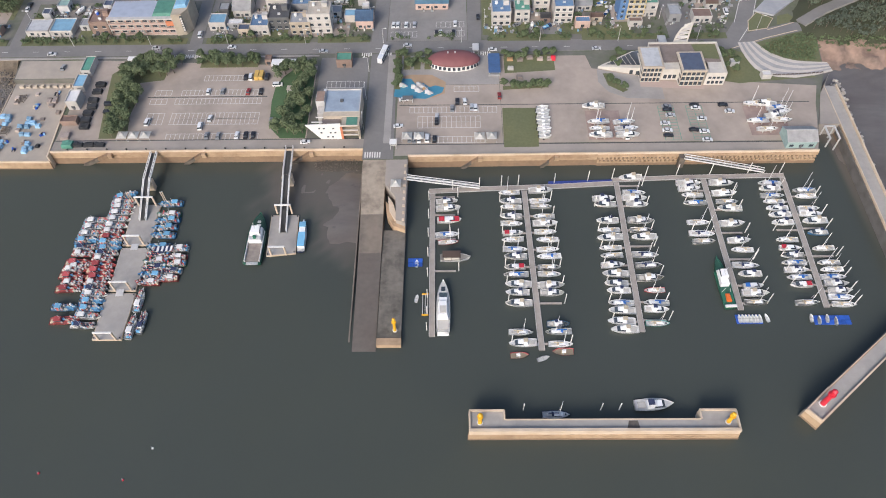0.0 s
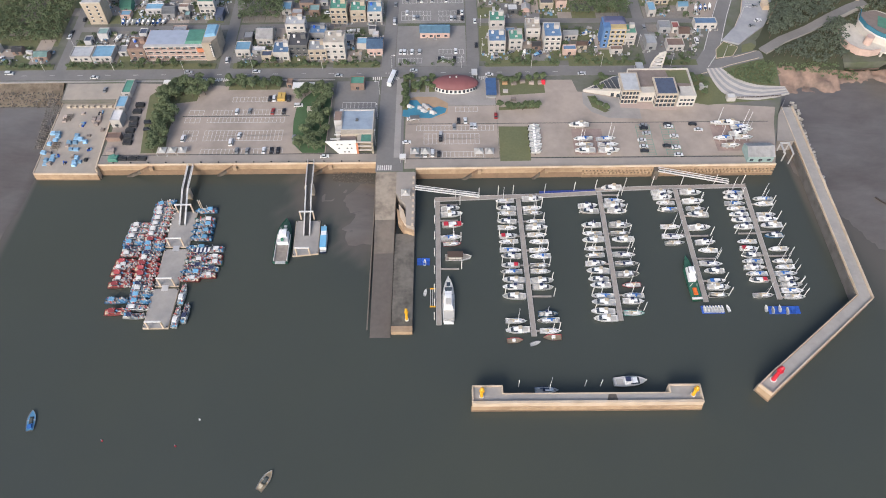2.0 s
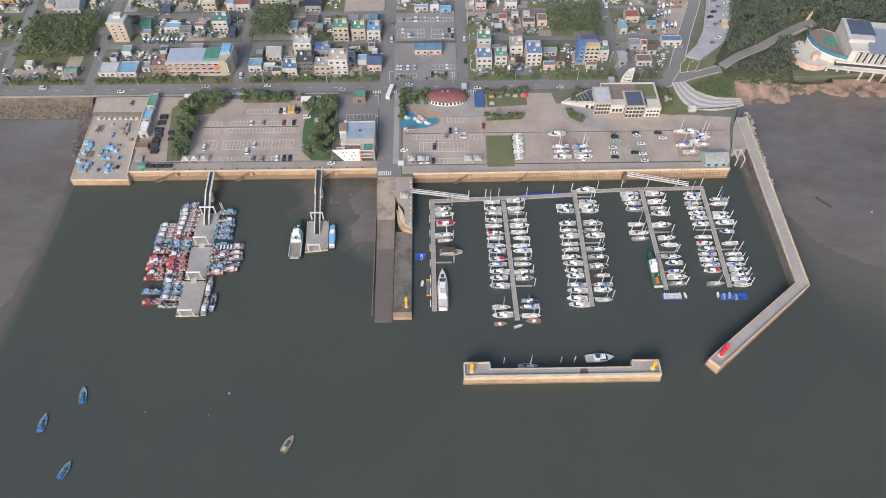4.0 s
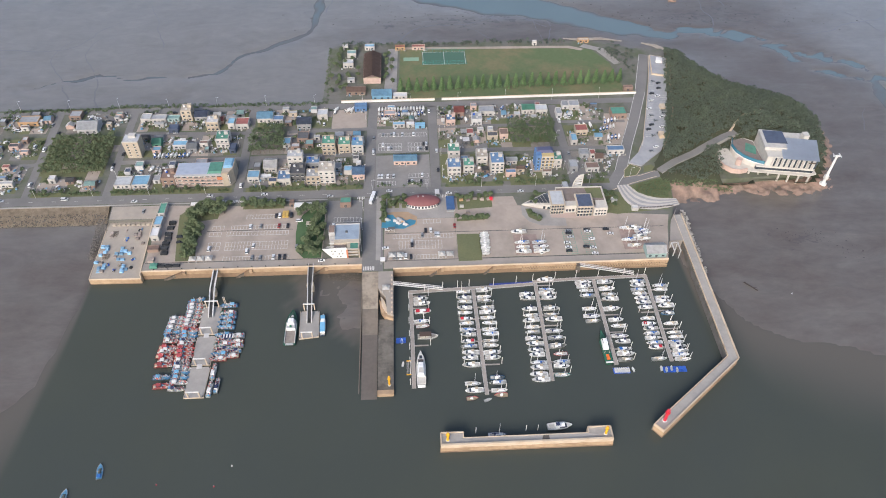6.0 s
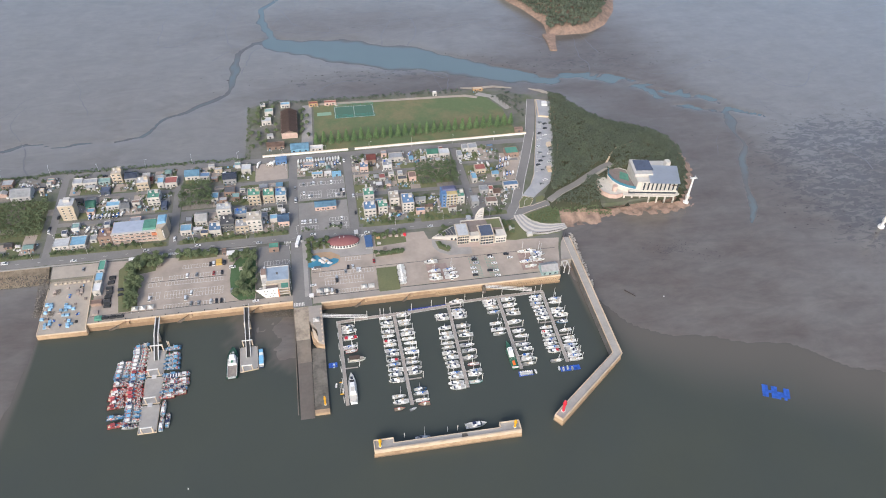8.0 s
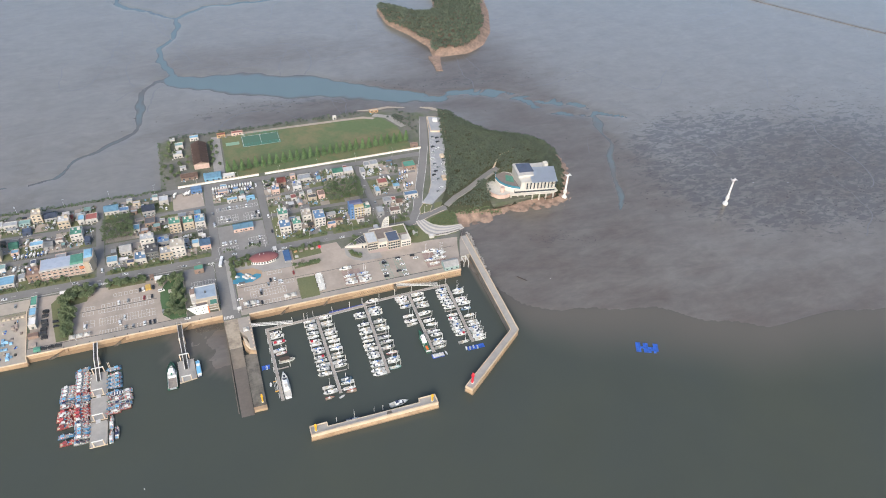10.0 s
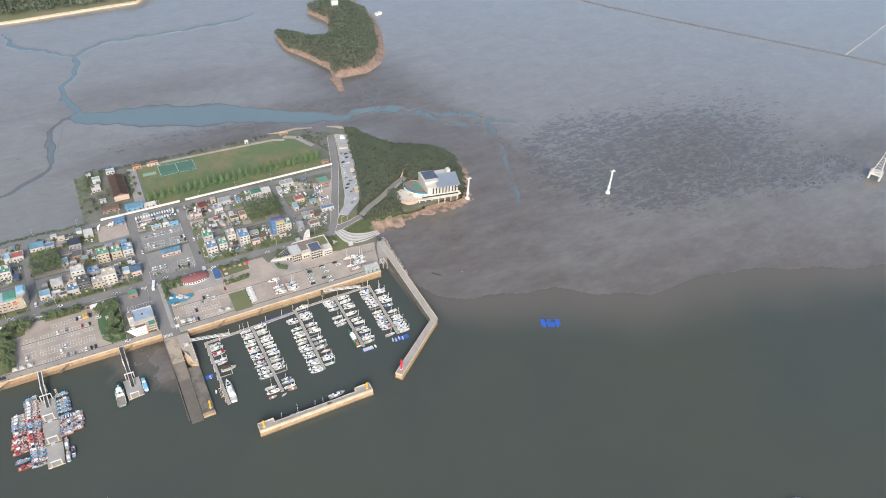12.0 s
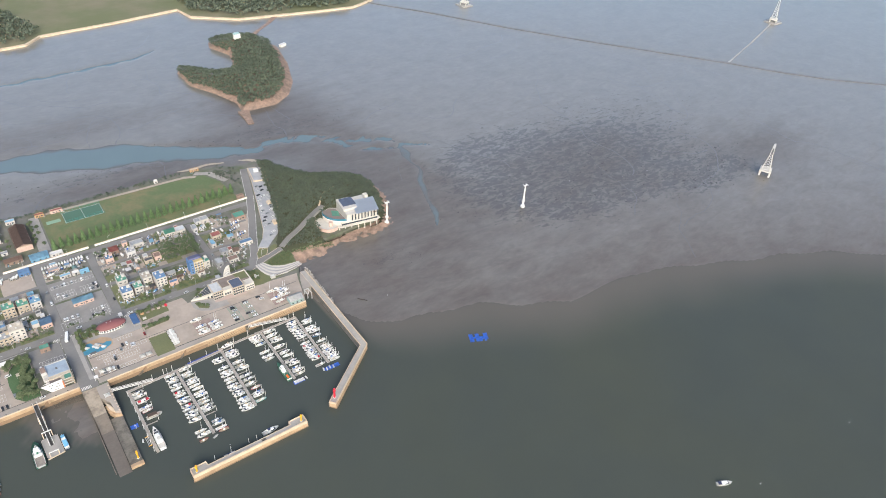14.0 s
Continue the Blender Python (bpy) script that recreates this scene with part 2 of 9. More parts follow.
add_silt(M_MUD)
M_WATER = mat("harbour_water", (0.059, 0.067, 0.058), 0.16, grain=0.06, scale=0.02, tint=(0.067, 0.073, 0.055), stain=0.8, stain_scale=0.004, spec=0.3)
WX = [-3500, -612, -350, -262, -239, -228, -224, -219, 166, 171, 193, 220, 253, 301, 339, 383, 424, 465, 515, 580, 641, 699, 744, 1312, 3500]
WY = [-262, -52, 14, 28, 35, 48, 90, 153, 153, 130, 86, 67, 59, 40, 15, -4, -4, -14, -34, -52, -76, -112, -146, -400, -1138]
CREEKS = [
    ([(-60, 560), (-20, 546), (11, 536), (66, 515), (112, 500), (158, 476), (200, 452), (240, 436), (271, 446)], [14, 25, 34, 36, 28, 23, 19, 13, 9], 1.0),
    ([(271, 446), (297, 437), (320, 426), (343, 409), (369, 395), (392, 382), (412, 365)], [9, 9, 10, 9, 8, 8, 6], 1.0),
    ([(343, 409), (352, 386), (374, 363), (390, 356), (420, 349), (446, 334)], [6, 6, 7, 6, 5, 3], 0.8),
    ([(412, 365), (408, 330), (400, 297), (378, 244), (360, 201), (349, 174)], [7, 7, 7, 7, 6, 3], 0.52),
    ([(-60, 562), (-82, 566), (-96, 536), (-104, 473), (-108, 445), (-134, 428), (-156, 414), (-172, 398), (-180, 378), (-218, 371), (-253, 375), (-285, 381), (-306, 368), (-357, 358)], [10, 9, 8, 7, 7, 6, 5, 4, 4, 3, 3, 3, 3, 2], 0.52),
    ([(-50, 556), (-58, 580), (-75, 623), (-70, 655), (-53, 690), (-45, 753), (-6, 787), (39, 790), (106, 792), (186, 799), (252, 827)], [7, 6, 6, 5, 5, 5, 4, 4, 4, 4, 4], 0.8),
    ([(-45, 753), (-92, 793), (-124, 828), (-135, 870)], [4, 4, 4, 3], 0.8),
]


def creek_depth(x, y):
    out = np.zeros_like(x)
    for line, width, deep in CREEKS:
        for (ax, ay), (bx, by), wa, wb in zip(line, line[1:], width, width[1:]):
            dx, dy = bx - ax, by - ay
            u = np.clip(((x - ax) * dx + (y - ay) * dy) / (dx * dx + dy * dy), 0, 1)
            d = np.hypot(x - ax - u * dx, y - ay - u * dy)
            w = wa + (wb - wa) * u
            out = np.maximum(out, deep * np.clip(1.4 - d / w * 1.2, 0, 1))
    # bars of mud braid the upper channel
    out = out * (1 - np.clip((x - 200) / 60, 0, 1) * np.clip((y - 330) / 30, 0, 1) * np.clip(0.15 + 0.8 * wavy(x, y * 2.2, 0.075, 9.0), 0, 1))
    return out


def wavy(x, y, f, seed):
    return np.sin(x * f + seed) * np.sin(y * f * 1.3 + seed * 2.1) + 0.6 * np.sin(x * f * 2.3 + y * f * 1.7 + seed) + 0.35 * np.sin(y * f * 4.1 - x * f * 3.3 + seed * 3)


def bed_height(x, y):
    shore = np.interp(x, WX, WY)
    d = y - shore + 5 * wavy(x, y, 0.02, 1.0)
    steep = np.where((x > -221) & (x < 168), 0.22, 0.035)          # dredged beside the quays
    h = np.where(d > 0, 0.55 * (1 - np.exp(-d / 90)), np.maximum(d * steep, -4.0))
    h = h + np.where(d > 0, 0.06 * wavy(x, y, 0.035, 2.0) * (1 - np.exp(-d / 60)), 0)
    h = h - creek_depth(x + 3 * wavy(x, y, 0.05, 4.0), y + 3 * wavy(x, y, 0.06, 5.0)) * 1.3
    bank = 0.85 * np.exp(-np.abs((x + 68 + 4 * wavy(x, y, 0.16, 7.0)) / 25) ** 3 - np.abs((y - 118 + 5 * wavy(x, y, 0.13, 8.0)) / 21) ** 3)      # mud bank beside the slipway
    bank2 = np.exp(-np.abs((x + 50 + 3 * wavy(x, y, 0.2, 3.0)) / 14) ** 3 - np.abs((y - 104 + 3 * wavy(x, y, 0.18, 6.0)) / 30) ** 4)
    return np.maximum(np.maximum(h, -3.0 + 3.55 * bank), -3.0 + 3.7 * bank2)


def axis(lo, hi, near_lo, near_hi, step, far):
    a = list(np.arange(near_lo, near_hi, step))
    s, x = step, near_hi
    while x < hi:
        a.append(x)
        s *= far
        x += s
    a.append(hi)
    s, x = step * far, near_lo - step * far
    while x > lo:
        a.insert(0, x)
        s *= far
        x -= s
    a.insert(0, lo)
    return np.array(a)


gx = axis(-4500, 4500, -370, 820, 3.6, 1.09)
gy = axis(-4500, 4500, -150, 840, 3.6, 1.09)
XX, YY = np.meshgrid(gx, gy)
ZZ = bed_height(XX, YY)
nx, ny = len(gx), len(gy)
vv = np.stack([XX.ravel(), YY.ravel(), ZZ.ravel()], 1)
idx = np.arange(nx * ny).reshape(ny, nx)
quads = np.stack([idx[:-1, :-1].ravel(), idx[:-1, 1:].ravel(), idx[1:, 1:].ravel(), idx[1:, :-1].ravel()], 1)
bed = tagged(mesh_ob("ground", vv.tolist(), quads.tolist(), M_MUD, smooth=True), "wet grey-brown tidal mudflat cut by winding creeks", "mudflat", "", "structure")


def silt_value(x, y):
    """Brown silt lies round the point, along the creeks and on the weed banks."""
    g = lambda cx, cy, sx, sy: np.exp(-((x - cx) / sx) ** 2 - ((y - cy) / sy) ** 2)
    v = 0.5 * g(300, 180, 85, 55) + 0.5 * g(365, 270, 45, 90) + 0.42 * g(330, 400, 70, 70) + 0.4 * g(240, 470, 140, 45)
    v = v + 0.4 * g(620, 190, 170, 95) + 0.35 * g(850, 90, 110, 60) + 0.3 * g(230, 100, 60, 40) + 0.35 * g(20, 600, 170, 50) + 0.35 * g(330, 540, 80, 60)
    v = v + 0.3 * g(-250, 110, 50, 80) + 0.75 * g(-62, 106, 30, 42) + 0.5 * g(345, 230, 50, 60) + 0.7 * g(225, 150, 75, 50) + 0.35 * g(290, 560, 60, 70) + 0.5 * g(90, 440, 190, 35) + 0.5 * g(330, 330, 60, 60)
    d = y - np.interp(x, WX, WY)
    v = v + np.where((d > -60) & ((x > 140) | (x < -200)), 0.55 * np.exp(-np.maximum(d, 0) / 150), 0)
    return np.minimum(v, 0.5) - 0.05


def weed_value(x, y):
    g = lambda cx, cy, sx, sy: np.exp(-((x - cx) / sx) ** 2 - ((y - cy) / sy) ** 2)
    return 0.275 * np.minimum(1, g(500, 185, 95, 85) + g(600, 155, 125, 75) + 0.9 * g(490, 260, 90, 70) + 0.8 * g(700, 80, 60, 30) + 0.8 * g(770, 80, 60, 36) + 0.75 * g(650, 200, 190, 110) + 0.75 * g(300, 470, 110, 40) + 0.8 * g(60, 470, 130, 24) + 0.5 * g(10, 590, 150, 16) + 0.7 * g(262, 150, 30, 14) + 0.5 * g(-60, 108, 22, 30) + 0.35 * g(800, 300, 300, 120))


bed.data.attributes.new("weed", "FLOAT", "POINT").data.foreach_set("value", weed_value(XX, YY).ravel().astype(np.float32))
bed.data.attributes.new("silt", "FLOAT", "POINT").data.foreach_set("value", silt_value(XX, YY).ravel().astype(np.float32))


def clear_edge(m, depth_scale, silt):
    """Turbid water takes the colour of the bed where it is thin."""
    nt = m.node_tree
    L = nt.links.new
    b = nt.nodes["Principled BSDF"]
    src = b.inputs["Base Color"].links[0].from_socket
    at = nt.nodes.new("ShaderNodeAttribute")
    at.attribute_name = "depth"
    mr = nt.nodes.new("ShaderNodeMapRange")
    mr.interpolation_type = "SMOOTHSTEP"
    mr.inputs[2].default_value = depth_scale
    x = nt.nodes.new("ShaderNodeMix")
    x.data_type = "RGBA"
    L(at.outputs["Fac"], mr.inputs[0]), L(mr.outputs[0], x.inputs[0]), L(src, x.inputs[7])
    x.inputs[6].default_value = (*silt, 1)
    L(x.outputs[2], b.inputs["Base Color"])
    tc, n, bp = nt.nodes.new("ShaderNodeTexCoord"), nt.nodes.new("ShaderNodeTexNoise"), nt.nodes.new("ShaderNodeBump")
    n.inputs["Scale"].default_value, n.inputs["Detail"].default_value = 0.5, 4
    bp.inputs["Strength"].default_value, bp.inputs["Distance"].default_value = 0.12, 0.2
    L(tc.outputs["Object"], n.inputs["Vector"]), L(n.outputs["Fac"], bp.inputs["Height"]), L(bp.outputs[0], b.inputs["Normal"])
    return m


def water_sheet(name, x_axis, y_axis, z, material, label):
    """A level sheet that knows how deep the bed lies below it."""
    X, Y = np.meshgrid(x_axis, y_axis)
    D = np.clip(z - bed_height(X, Y), 0, 5)
    v = np.stack([X.ravel(), Y.ravel(), np.full(X.size, z)], 1)
    k = np.arange(X.size).reshape(X.shape)
    f = np.stack([k[:-1, :-1].ravel(), k[:-1, 1:].ravel(), k[1:, 1:].ravel(), k[1:, :-1].ravel()], 1)
    o = mesh_ob(name, v.tolist(), f.tolist(), material)
    o.data.attributes.new("depth", "FLOAT", "POINT").data.foreach_set("value", D.ravel().astype(np.float32))
    return tagged(o, label, "water", "", "structure")


clear_edge(M_WATER, 2.6, (0.115, 0.105, 0.09))
# creek base colour is pale blue to carry the reflected sky and haze
M_CREEK = clear_edge(mat("sky_pale_creek_water", (0.135, 0.18, 0.192), 0.08, grain=0.05, scale=0.03), 0.35, (0.13, 0.122, 0.115))
south = gy[gy <= 170]
water_sheet("water", gx, south, 0.0, M_WATER, "calm dark grey-green harbour water")
water_sheet("water", gx[(gx > -900) & (gx < 1600)], np.r_[south[-1], gy[(gy > 170) & (gy < 1100)]], 0.0, M_CREEK, "pale blue-grey tidal channel water")


def rills(seed, n, x0, x1, y0, y1):
    """Thin winding drainage channels in the mud."""
    rng = random.Random(seed)
    bm = bm_new()
    for _ in range(n):
        x, y, a = rng.uniform(x0, x1), rng.uniform(y0, y1), rng.uniform(-2.6, -0.5)
        if y < float(np.interp(x, WX, WY)) + 60:
            continue
        w, line, wid = 0.5, [], []
        for _k in range(rng.randint(14, 34)):
            line.append((x, y))
            wid.append(w)
            a += rng.uniform(-0.4, 0.4)
            w = min(w + 0.05, 1.4)
            x, y = x + math.cos(a) * 7, y + math.sin(a) * 7
            if y < float(np.interp(x, WX, WY)) + 12 or (-240 < x < 360 and y < 424):
                break
        if len(line) > 5:
            hs = [float(h) for h in bed_height(np.array([p[0] for p in line]), np.array([p[1] for p in line]))]
            ribbon(bm, line, wid, [h - 0.5 for h in hs], [h + 0.035 for h in hs])
    return setting("tidal_rill", bm, wet(mat("rill_mud", (0.118, 0.108, 0.1), 0.3, grain=0.15, scale=0.3), 0.7, 0.12), "thin dark drainage channels winding through the mud", "mudflat")


rills(91, 50, -330, 380, 430, 900)
rills(92, 22, 380, 1000, -20, 600)

# ---- surface materials ----
M_APRON = mat("apron_concrete", (0.34, 0.3, 0.26), 0.9, grain=0.07, scale=0.5, tint=(0.25, 0.225, 0.2), stain=0.75, stain_scale=0.045)
M_LOT = mat("lot_concrete", (0.385, 0.322, 0.27), 0.9, grain=0.1, scale=0.35, tint=(0.275, 0.235, 0.198), stain=0.9, stain_scale=0.05)
M_YARD = mat("yard_concrete", (0.4, 0.345, 0.285), 0.9, grain=0.08, scale=0.4, tint=(0.3, 0.27, 0.23), stain=0.8, stain_scale=0.08)
M_ASPHALT = mat("worn_asphalt", (0.205, 0.196, 0.186), 0.9, grain=0.1, scale=0.6, tint=(0.145, 0.14, 0.135), stain=0.7, stain_scale=0.05)
M_TOWNLOT = mat("faded_asphalt", (0.25, 0.237, 0.222), 0.9, grain=0.1, scale=0.5, tint=(0.19, 0.18, 0.17), stain=0.8, stain_scale=0.06)
M_PAVE = mat("pavement_blocks", (0.33, 0.31, 0.29), 0.9, grain=0.1, scale=1.5, stain=0.4, stain_scale=0.1)
M_SOIL = mat("town_ground", (0.16, 0.153, 0.134), 0.95, grain=0.16, scale=0.3, tint=(0.09, 0.11, 0.055), stain=0.9, stain_scale=0.05)
M_GRASS = mat("grass", (0.13, 0.14, 0.07), 0.95, grain=0.2, scale=0.9, tint=(0.16, 0.16, 0.075), stain=0.8, stain_scale=0.05, bump=0.3)
M_FIELD = mat("field_grass", (0.105, 0.142, 0.065), 0.95, grain=0.14, scale=0.4, tint=(0.215, 0.17, 0.095), stain=0.85, stain_scale=0.03)
M_SAND = mat("ochre_sand", (0.4, 0.28, 0.18), 0.95, grain=0.1, scale=0.8, stain=0.4, stain_scale=0.2)
M_POOL = mat("blue_pool_floor", (0.06, 0.23, 0.33), 0.4, grain=0.08, scale=0.8, stain=0.3, stain_scale=0.3)
M_COPING = mat("cream_coping", (0.6, 0.49, 0.37), 0.85, grain=0.1, scale=0.6, tint=(0.44, 0.33, 0.22), stain=0.75, stain_scale=0.15)
M_STONE = mat("tan_stone", (0.44, 0.315, 0.2), 0.9, grain=0.22, scale=0.5, tint=(0.27, 0.18, 0.11), stain=0.8, stain_scale=0.12, vary=0.05)
M_TIDE = mat("tide_stained_stone", (0.24, 0.16, 0.1), 0.8, grain=0.2, scale=0.6, tint=(0.19, 0.13, 0.085), stain=0.8, stain_scale=0.2, vary=0.08)
M_DARKST = mat("weedy_stone_and_shade", (0.1, 0.085, 0.07), 0.7, grain=0.3, scale=0.6, tint=(0.17, 0.14, 0.11), stain=0.6, stain_scale=0.3)
M_DECK = mat("pier_deck", (0.36, 0.335, 0.305), 0.9, grain=0.1, scale=0.6, tint=(0.28, 0.265, 0.245), stain=0.8, stain_scale=0.1)
M_ROCK = mat("pink_rock", (0.3, 0.205, 0.155), 0.9, grain=0.3, scale=0.35, tint=(0.16, 0.12, 0.095), stain=0.9, stain_scale=0.12, bump=0.6)
M_GREYROCK = mat("grey_rubble", (0.155, 0.138, 0.118), 0.9, grain=0.2, scale=0.5, stain=0.6, stain_scale=0.2, island=0.35)
M_WHITE = mat("white_paint", (0.72, 0.705, 0.67), 0.5, grain=0.04, scale=1.0, stain=0.15, stain_scale=0.3)
M_LINE = mat("road_paint", (0.62, 0.6, 0.56), 0.7, grain=0.2, scale=1.5)
M_GREENLINE = mat("green_road_paint", (0.12, 0.3, 0.22), 0.8, grain=0.15, scale=1.0, stain=0.5, stain_scale=0.5)
M_DRAIN_SHADE = mat("drain_and_recess_shade", (0.06, 0.06, 0.06), 0.8, grain=0.2, scale=2)
M_STEEL = mat("galvanised_steel", (0.62, 0.6, 0.57), 0.5, metal=0.3, grain=0.08, scale=2)
M_DARK = mat("dark_grating", (0.12, 0.115, 0.11), 0.7, grain=0.2, scale=3)
M_BLUE = mat("blue_plastic", (0.03, 0.1, 0.42), 0.5, grain=0.1, scale=2, vary=0.25)
M_YELLOW = mat("yellow_paint", (0.8, 0.42, 0.02), 0.5, grain=0.08, scale=2)
M_RED = mat("red_paint", (0.6, 0.03, 0.05), 0.45, grain=0.06, scale=2)
M_GLASS = mat("dark_window_glass", (0.05, 0.062, 0.075), 0.08, spec=0.7)
mat("terrace_brown", (0.22, 0.18, 0.16), 0.9, grain=0.15, scale=1, stain=0.4, stain_scale=0.3)
M_BLACK = mat("black_rubber", (0.02, 0.02, 0.02), 0.8)

# ---- the land: one raised block with its quay walls ----
LAND = [(-790, 198), (-224, 198), (-222.5, 182), (-191, 182), (-188, 132.4), (-45.1, 132.4), (-45.1, 126), (-25, 126), (-25, 128.5), (158, 129.5), (163, 146), (170, 166), (177, 182), (181, 207), (205, 210), (228, 209), (258, 211), (285, 212), (294, 220), (307, 247), (315, 276), (310, 297), (290, 312), (264, 328), (246, 354), (233, 384), (226, 398), (199, 400), (172, 414), (107, 417), (-70, 415), (-82, 408), (-84, 318), (-254, 320), (-790, 306)]
setting("pavement", prism(bm_new(), LAND, -3, Q), M_SOIL, "concrete and bare soil ground of the port town", "ground")
setting("yard_floor", prism(bm_new(), [(-220.6, 129.5), (-188.2, 129), (-191.2, 181.9), (-222.4, 181.9)], -3, LOW), M_YARD, "stained concrete fishing-gear yard beside the quay", "yard")


def slab(name, poly, z, material, label="", category=""):
    """A thin layer lying on the ground, its top z above the quay level."""
    return setting(name, prism(bm_new(), poly, Q - 0.3, Q + z), material, label, category)


slab("apron", [(-188, 132.6), (-45.3, 132.6), (-45.3, 139), (-188, 139)], 0.05, M_APRON, "grey concrete quay apron along the water", "pavement")
slab("apron", [(-31, 128.2), (157.8, 129.8), (160, 135.5), (-31, 135)], 0.05, M_APRON, "grey concrete quay apron along the marina", "pavement")
slab("parking_lot", [(-187.5, 139.3), (-72, 139.3), (-72, 190), (-187.5, 196)], 0.08, M_LOT, "worn beige concrete car park with painted stalls", "car park")
slab("parking_lot", [(-31, 135.3), (18, 135.3), (18, 175), (-31, 175)], 0.08, M_LOT, "worn beige concrete car park beside the marina", "car park")
slab("boat_yard", [(18.2, 135.6), (160, 135.8), (166, 160), (170, 172), (126, 176), (64, 186), (62, 196), (18.2, 196)], 0.08, M_LOT, "beige concrete boat yard with painted stalls", "boat yard")
slab("plaza", [(-31, 175.3), (18, 175.3), (18, 197), (-31, 197)], 0.07, M_PAVE, "pale paved plaza round a pool and an oval hall", "plaza")
slab("small_lot", [(-70.5, 166.5), (-46.5, 166.5), (-46.5, 196), (-70.5, 196)], 0.1, M_ASPHALT, "dark asphalt car park beside a white building", "car park")
slab("yard_floor", [(-222, 182.6), (-190.8, 182.6), (-189, 196), (-223, 196)], 0.06, M_YARD, "pale worn concrete yard beside the main road", "yard")
slab("drain", rect(-187, 139.0, -45.5, 139.5), 0.1, M_DRAIN_SHADE, "dark drain channel along the quay road", "drain")
slab("drain", rect(-31, 134.8, 160, 135.3), 0.1, M_DRAIN_SHADE, "dark drain channel along the quay road", "drain")
slab("drain", rect(-30, 160.6, 163, 161.0), 0.11, M_DRAIN_SHADE, "dark drain channel across the boat yard", "drain")
slab("drain", rect(-152, 167.8, -94, 168.3), 0.11, M_DRAIN_SHADE, "dark drain channel across the car park", "drain")
slab("lawn", [(18.3, 132.9), (34, 133.1), (35.2, 158.2), (18.6, 158.4)], 0.16, M_GRASS, "square green lawn beside the boat yard", "lawn")
slab("lawn", [(19.6, 171), (41.9, 172.5), (40, 174), (19.6, 173.5)], 0.2, M_GRASS, "narrow grass strip", "lawn")
slab("lawn", [(21, 183), (46, 185), (46, 197), (21, 197)], 0.15, M_GRASS, "rough grass beside the road", "lawn")
slab("lawn", [(126, 176), (134, 174), (150, 176), (172, 178), (160, 184), (137, 199), (127, 199)], 0.2, M_GRASS, "grass bank round the terminal hall", "lawn")
slab("lawn", [(-90, 147), (-84, 139.8), (-72.5, 139.8), (-72.5, 187), (-84, 187), (-88, 182), (-91, 174), (-91.4, 164), (-90.6, 154)], 0.16, mat("mown_lawn", (0.07, 0.125, 0.055), 0.95, grain=0.2, scale=0.9, stain=0.5, stain_scale=0.08), "round grass island under park trees", "lawn")
slab("lawn", [(-168, 140.5), (-155, 140.5), (-157.5, 156), (-156.5, 169), (-158.5, 178.5), (-147, 180.5), (-146, 193), (-165, 196), (-174, 185), (-171.5, 164)], 0.16, M_GRASS, "grass strip under a row of trees", "lawn")
slab("lawn", [(-131, 189.5), (-102, 189.5), (-102, 196.5), (-131, 196.5)], 0.16, M_GRASS, "planted bed between car park and road", "lawn")
slab("planter", [(-33, 172), (-30, 172), (-30, 197), (-33, 197)], 0.3, M_GRASS, "planted strip along the pavement", "planter")
for k in range(3):
    slab("planter", rect(-29 + 5.2 * k, 186.5, -25.8 + 5.2 * k, 197), 0.3, M_GRASS, "planted garden bed on the plaza", "planter")
slab("sand_area", [(-31, 181), (-25, 182.6), (-15, 182.4), (-8, 177), (-8.5, 169), (-14, 166), (-32, 170)], 0.12, M_SAND, "ochre sand surface round a splash pool", "play area")
slab("splash_pool", [(-33, 167), (-29, 166), (-17.5, 165.2), (-9.8, 169.5), (-8.8, 173), (-13, 174.6), (-16, 173.4), (-19, 176.4), (-23, 176), (-25, 179.6), (-32, 180)], 0.18, M_POOL, "bright blue splash pool with a curved edge", "pool")

# roads
slab("road", [(-790, 198.2), (138, 200), (146, 208), (138, 209), (-790, 206.5)], 0.12, M_ASPHALT, "worn grey asphalt main road", "road")
slab("road", [(-790, 196.2), (-72, 197.3), (-72, 198.2), (-790, 198.1)], 0.25, M_PAVE, "narrow pavement beside the main road", "pavement")
slab("road", [(-45.4, 126.3), (-31.5, 126.3), (-32.5, 198.4), (-45.4, 198.4)], 0.11, M_ASPHALT, "asphalt road to the slipway", "road")
slab("pavement_strip", [(-36.5, 136), (-33.2, 136), (-33.4, 197.5), (-36.7, 197.5)], 0.22, M_PAVE, "pale block pavement beside the road", "pavement")
for a, b, w in (((-288, 206), (-296, 312), 6), ((-231, 206), (-236, 312), 6), ((-137, 206), (-139.5, 312), 6.5), ((-42.5, 206), (-41, 313), 7.5), ((6.7, 206), (7.4, 312), 7), ((110, 207), (108.5, 310), 6.5),
                ((-790, 306), (-254, 314), 5), ((-254, 314), (187, 315), 7), ((-231, 246), (-140, 247.5), 4.5), ((-236, 282), (-141, 280), 4), ((-134, 247.5), (-46, 249.5), 4.5), ((-108, 280), (-45, 282), 4),
                ((10, 252), (107, 251), 4.5), ((10, 283), (106, 283), 4), ((112, 251), (150, 250), 4), ((112, 286), (165, 285), 3.5), ((-300, 244), (-290, 247), 4)):
    slab("road", [p for side in (strip([a, b], w)[0], strip([a, b], w)[1][::-1]) for p in side], 0.1 + 0.004 * (w * 7 % 5), M_ASPHALT, "narrow grey town street", "road")
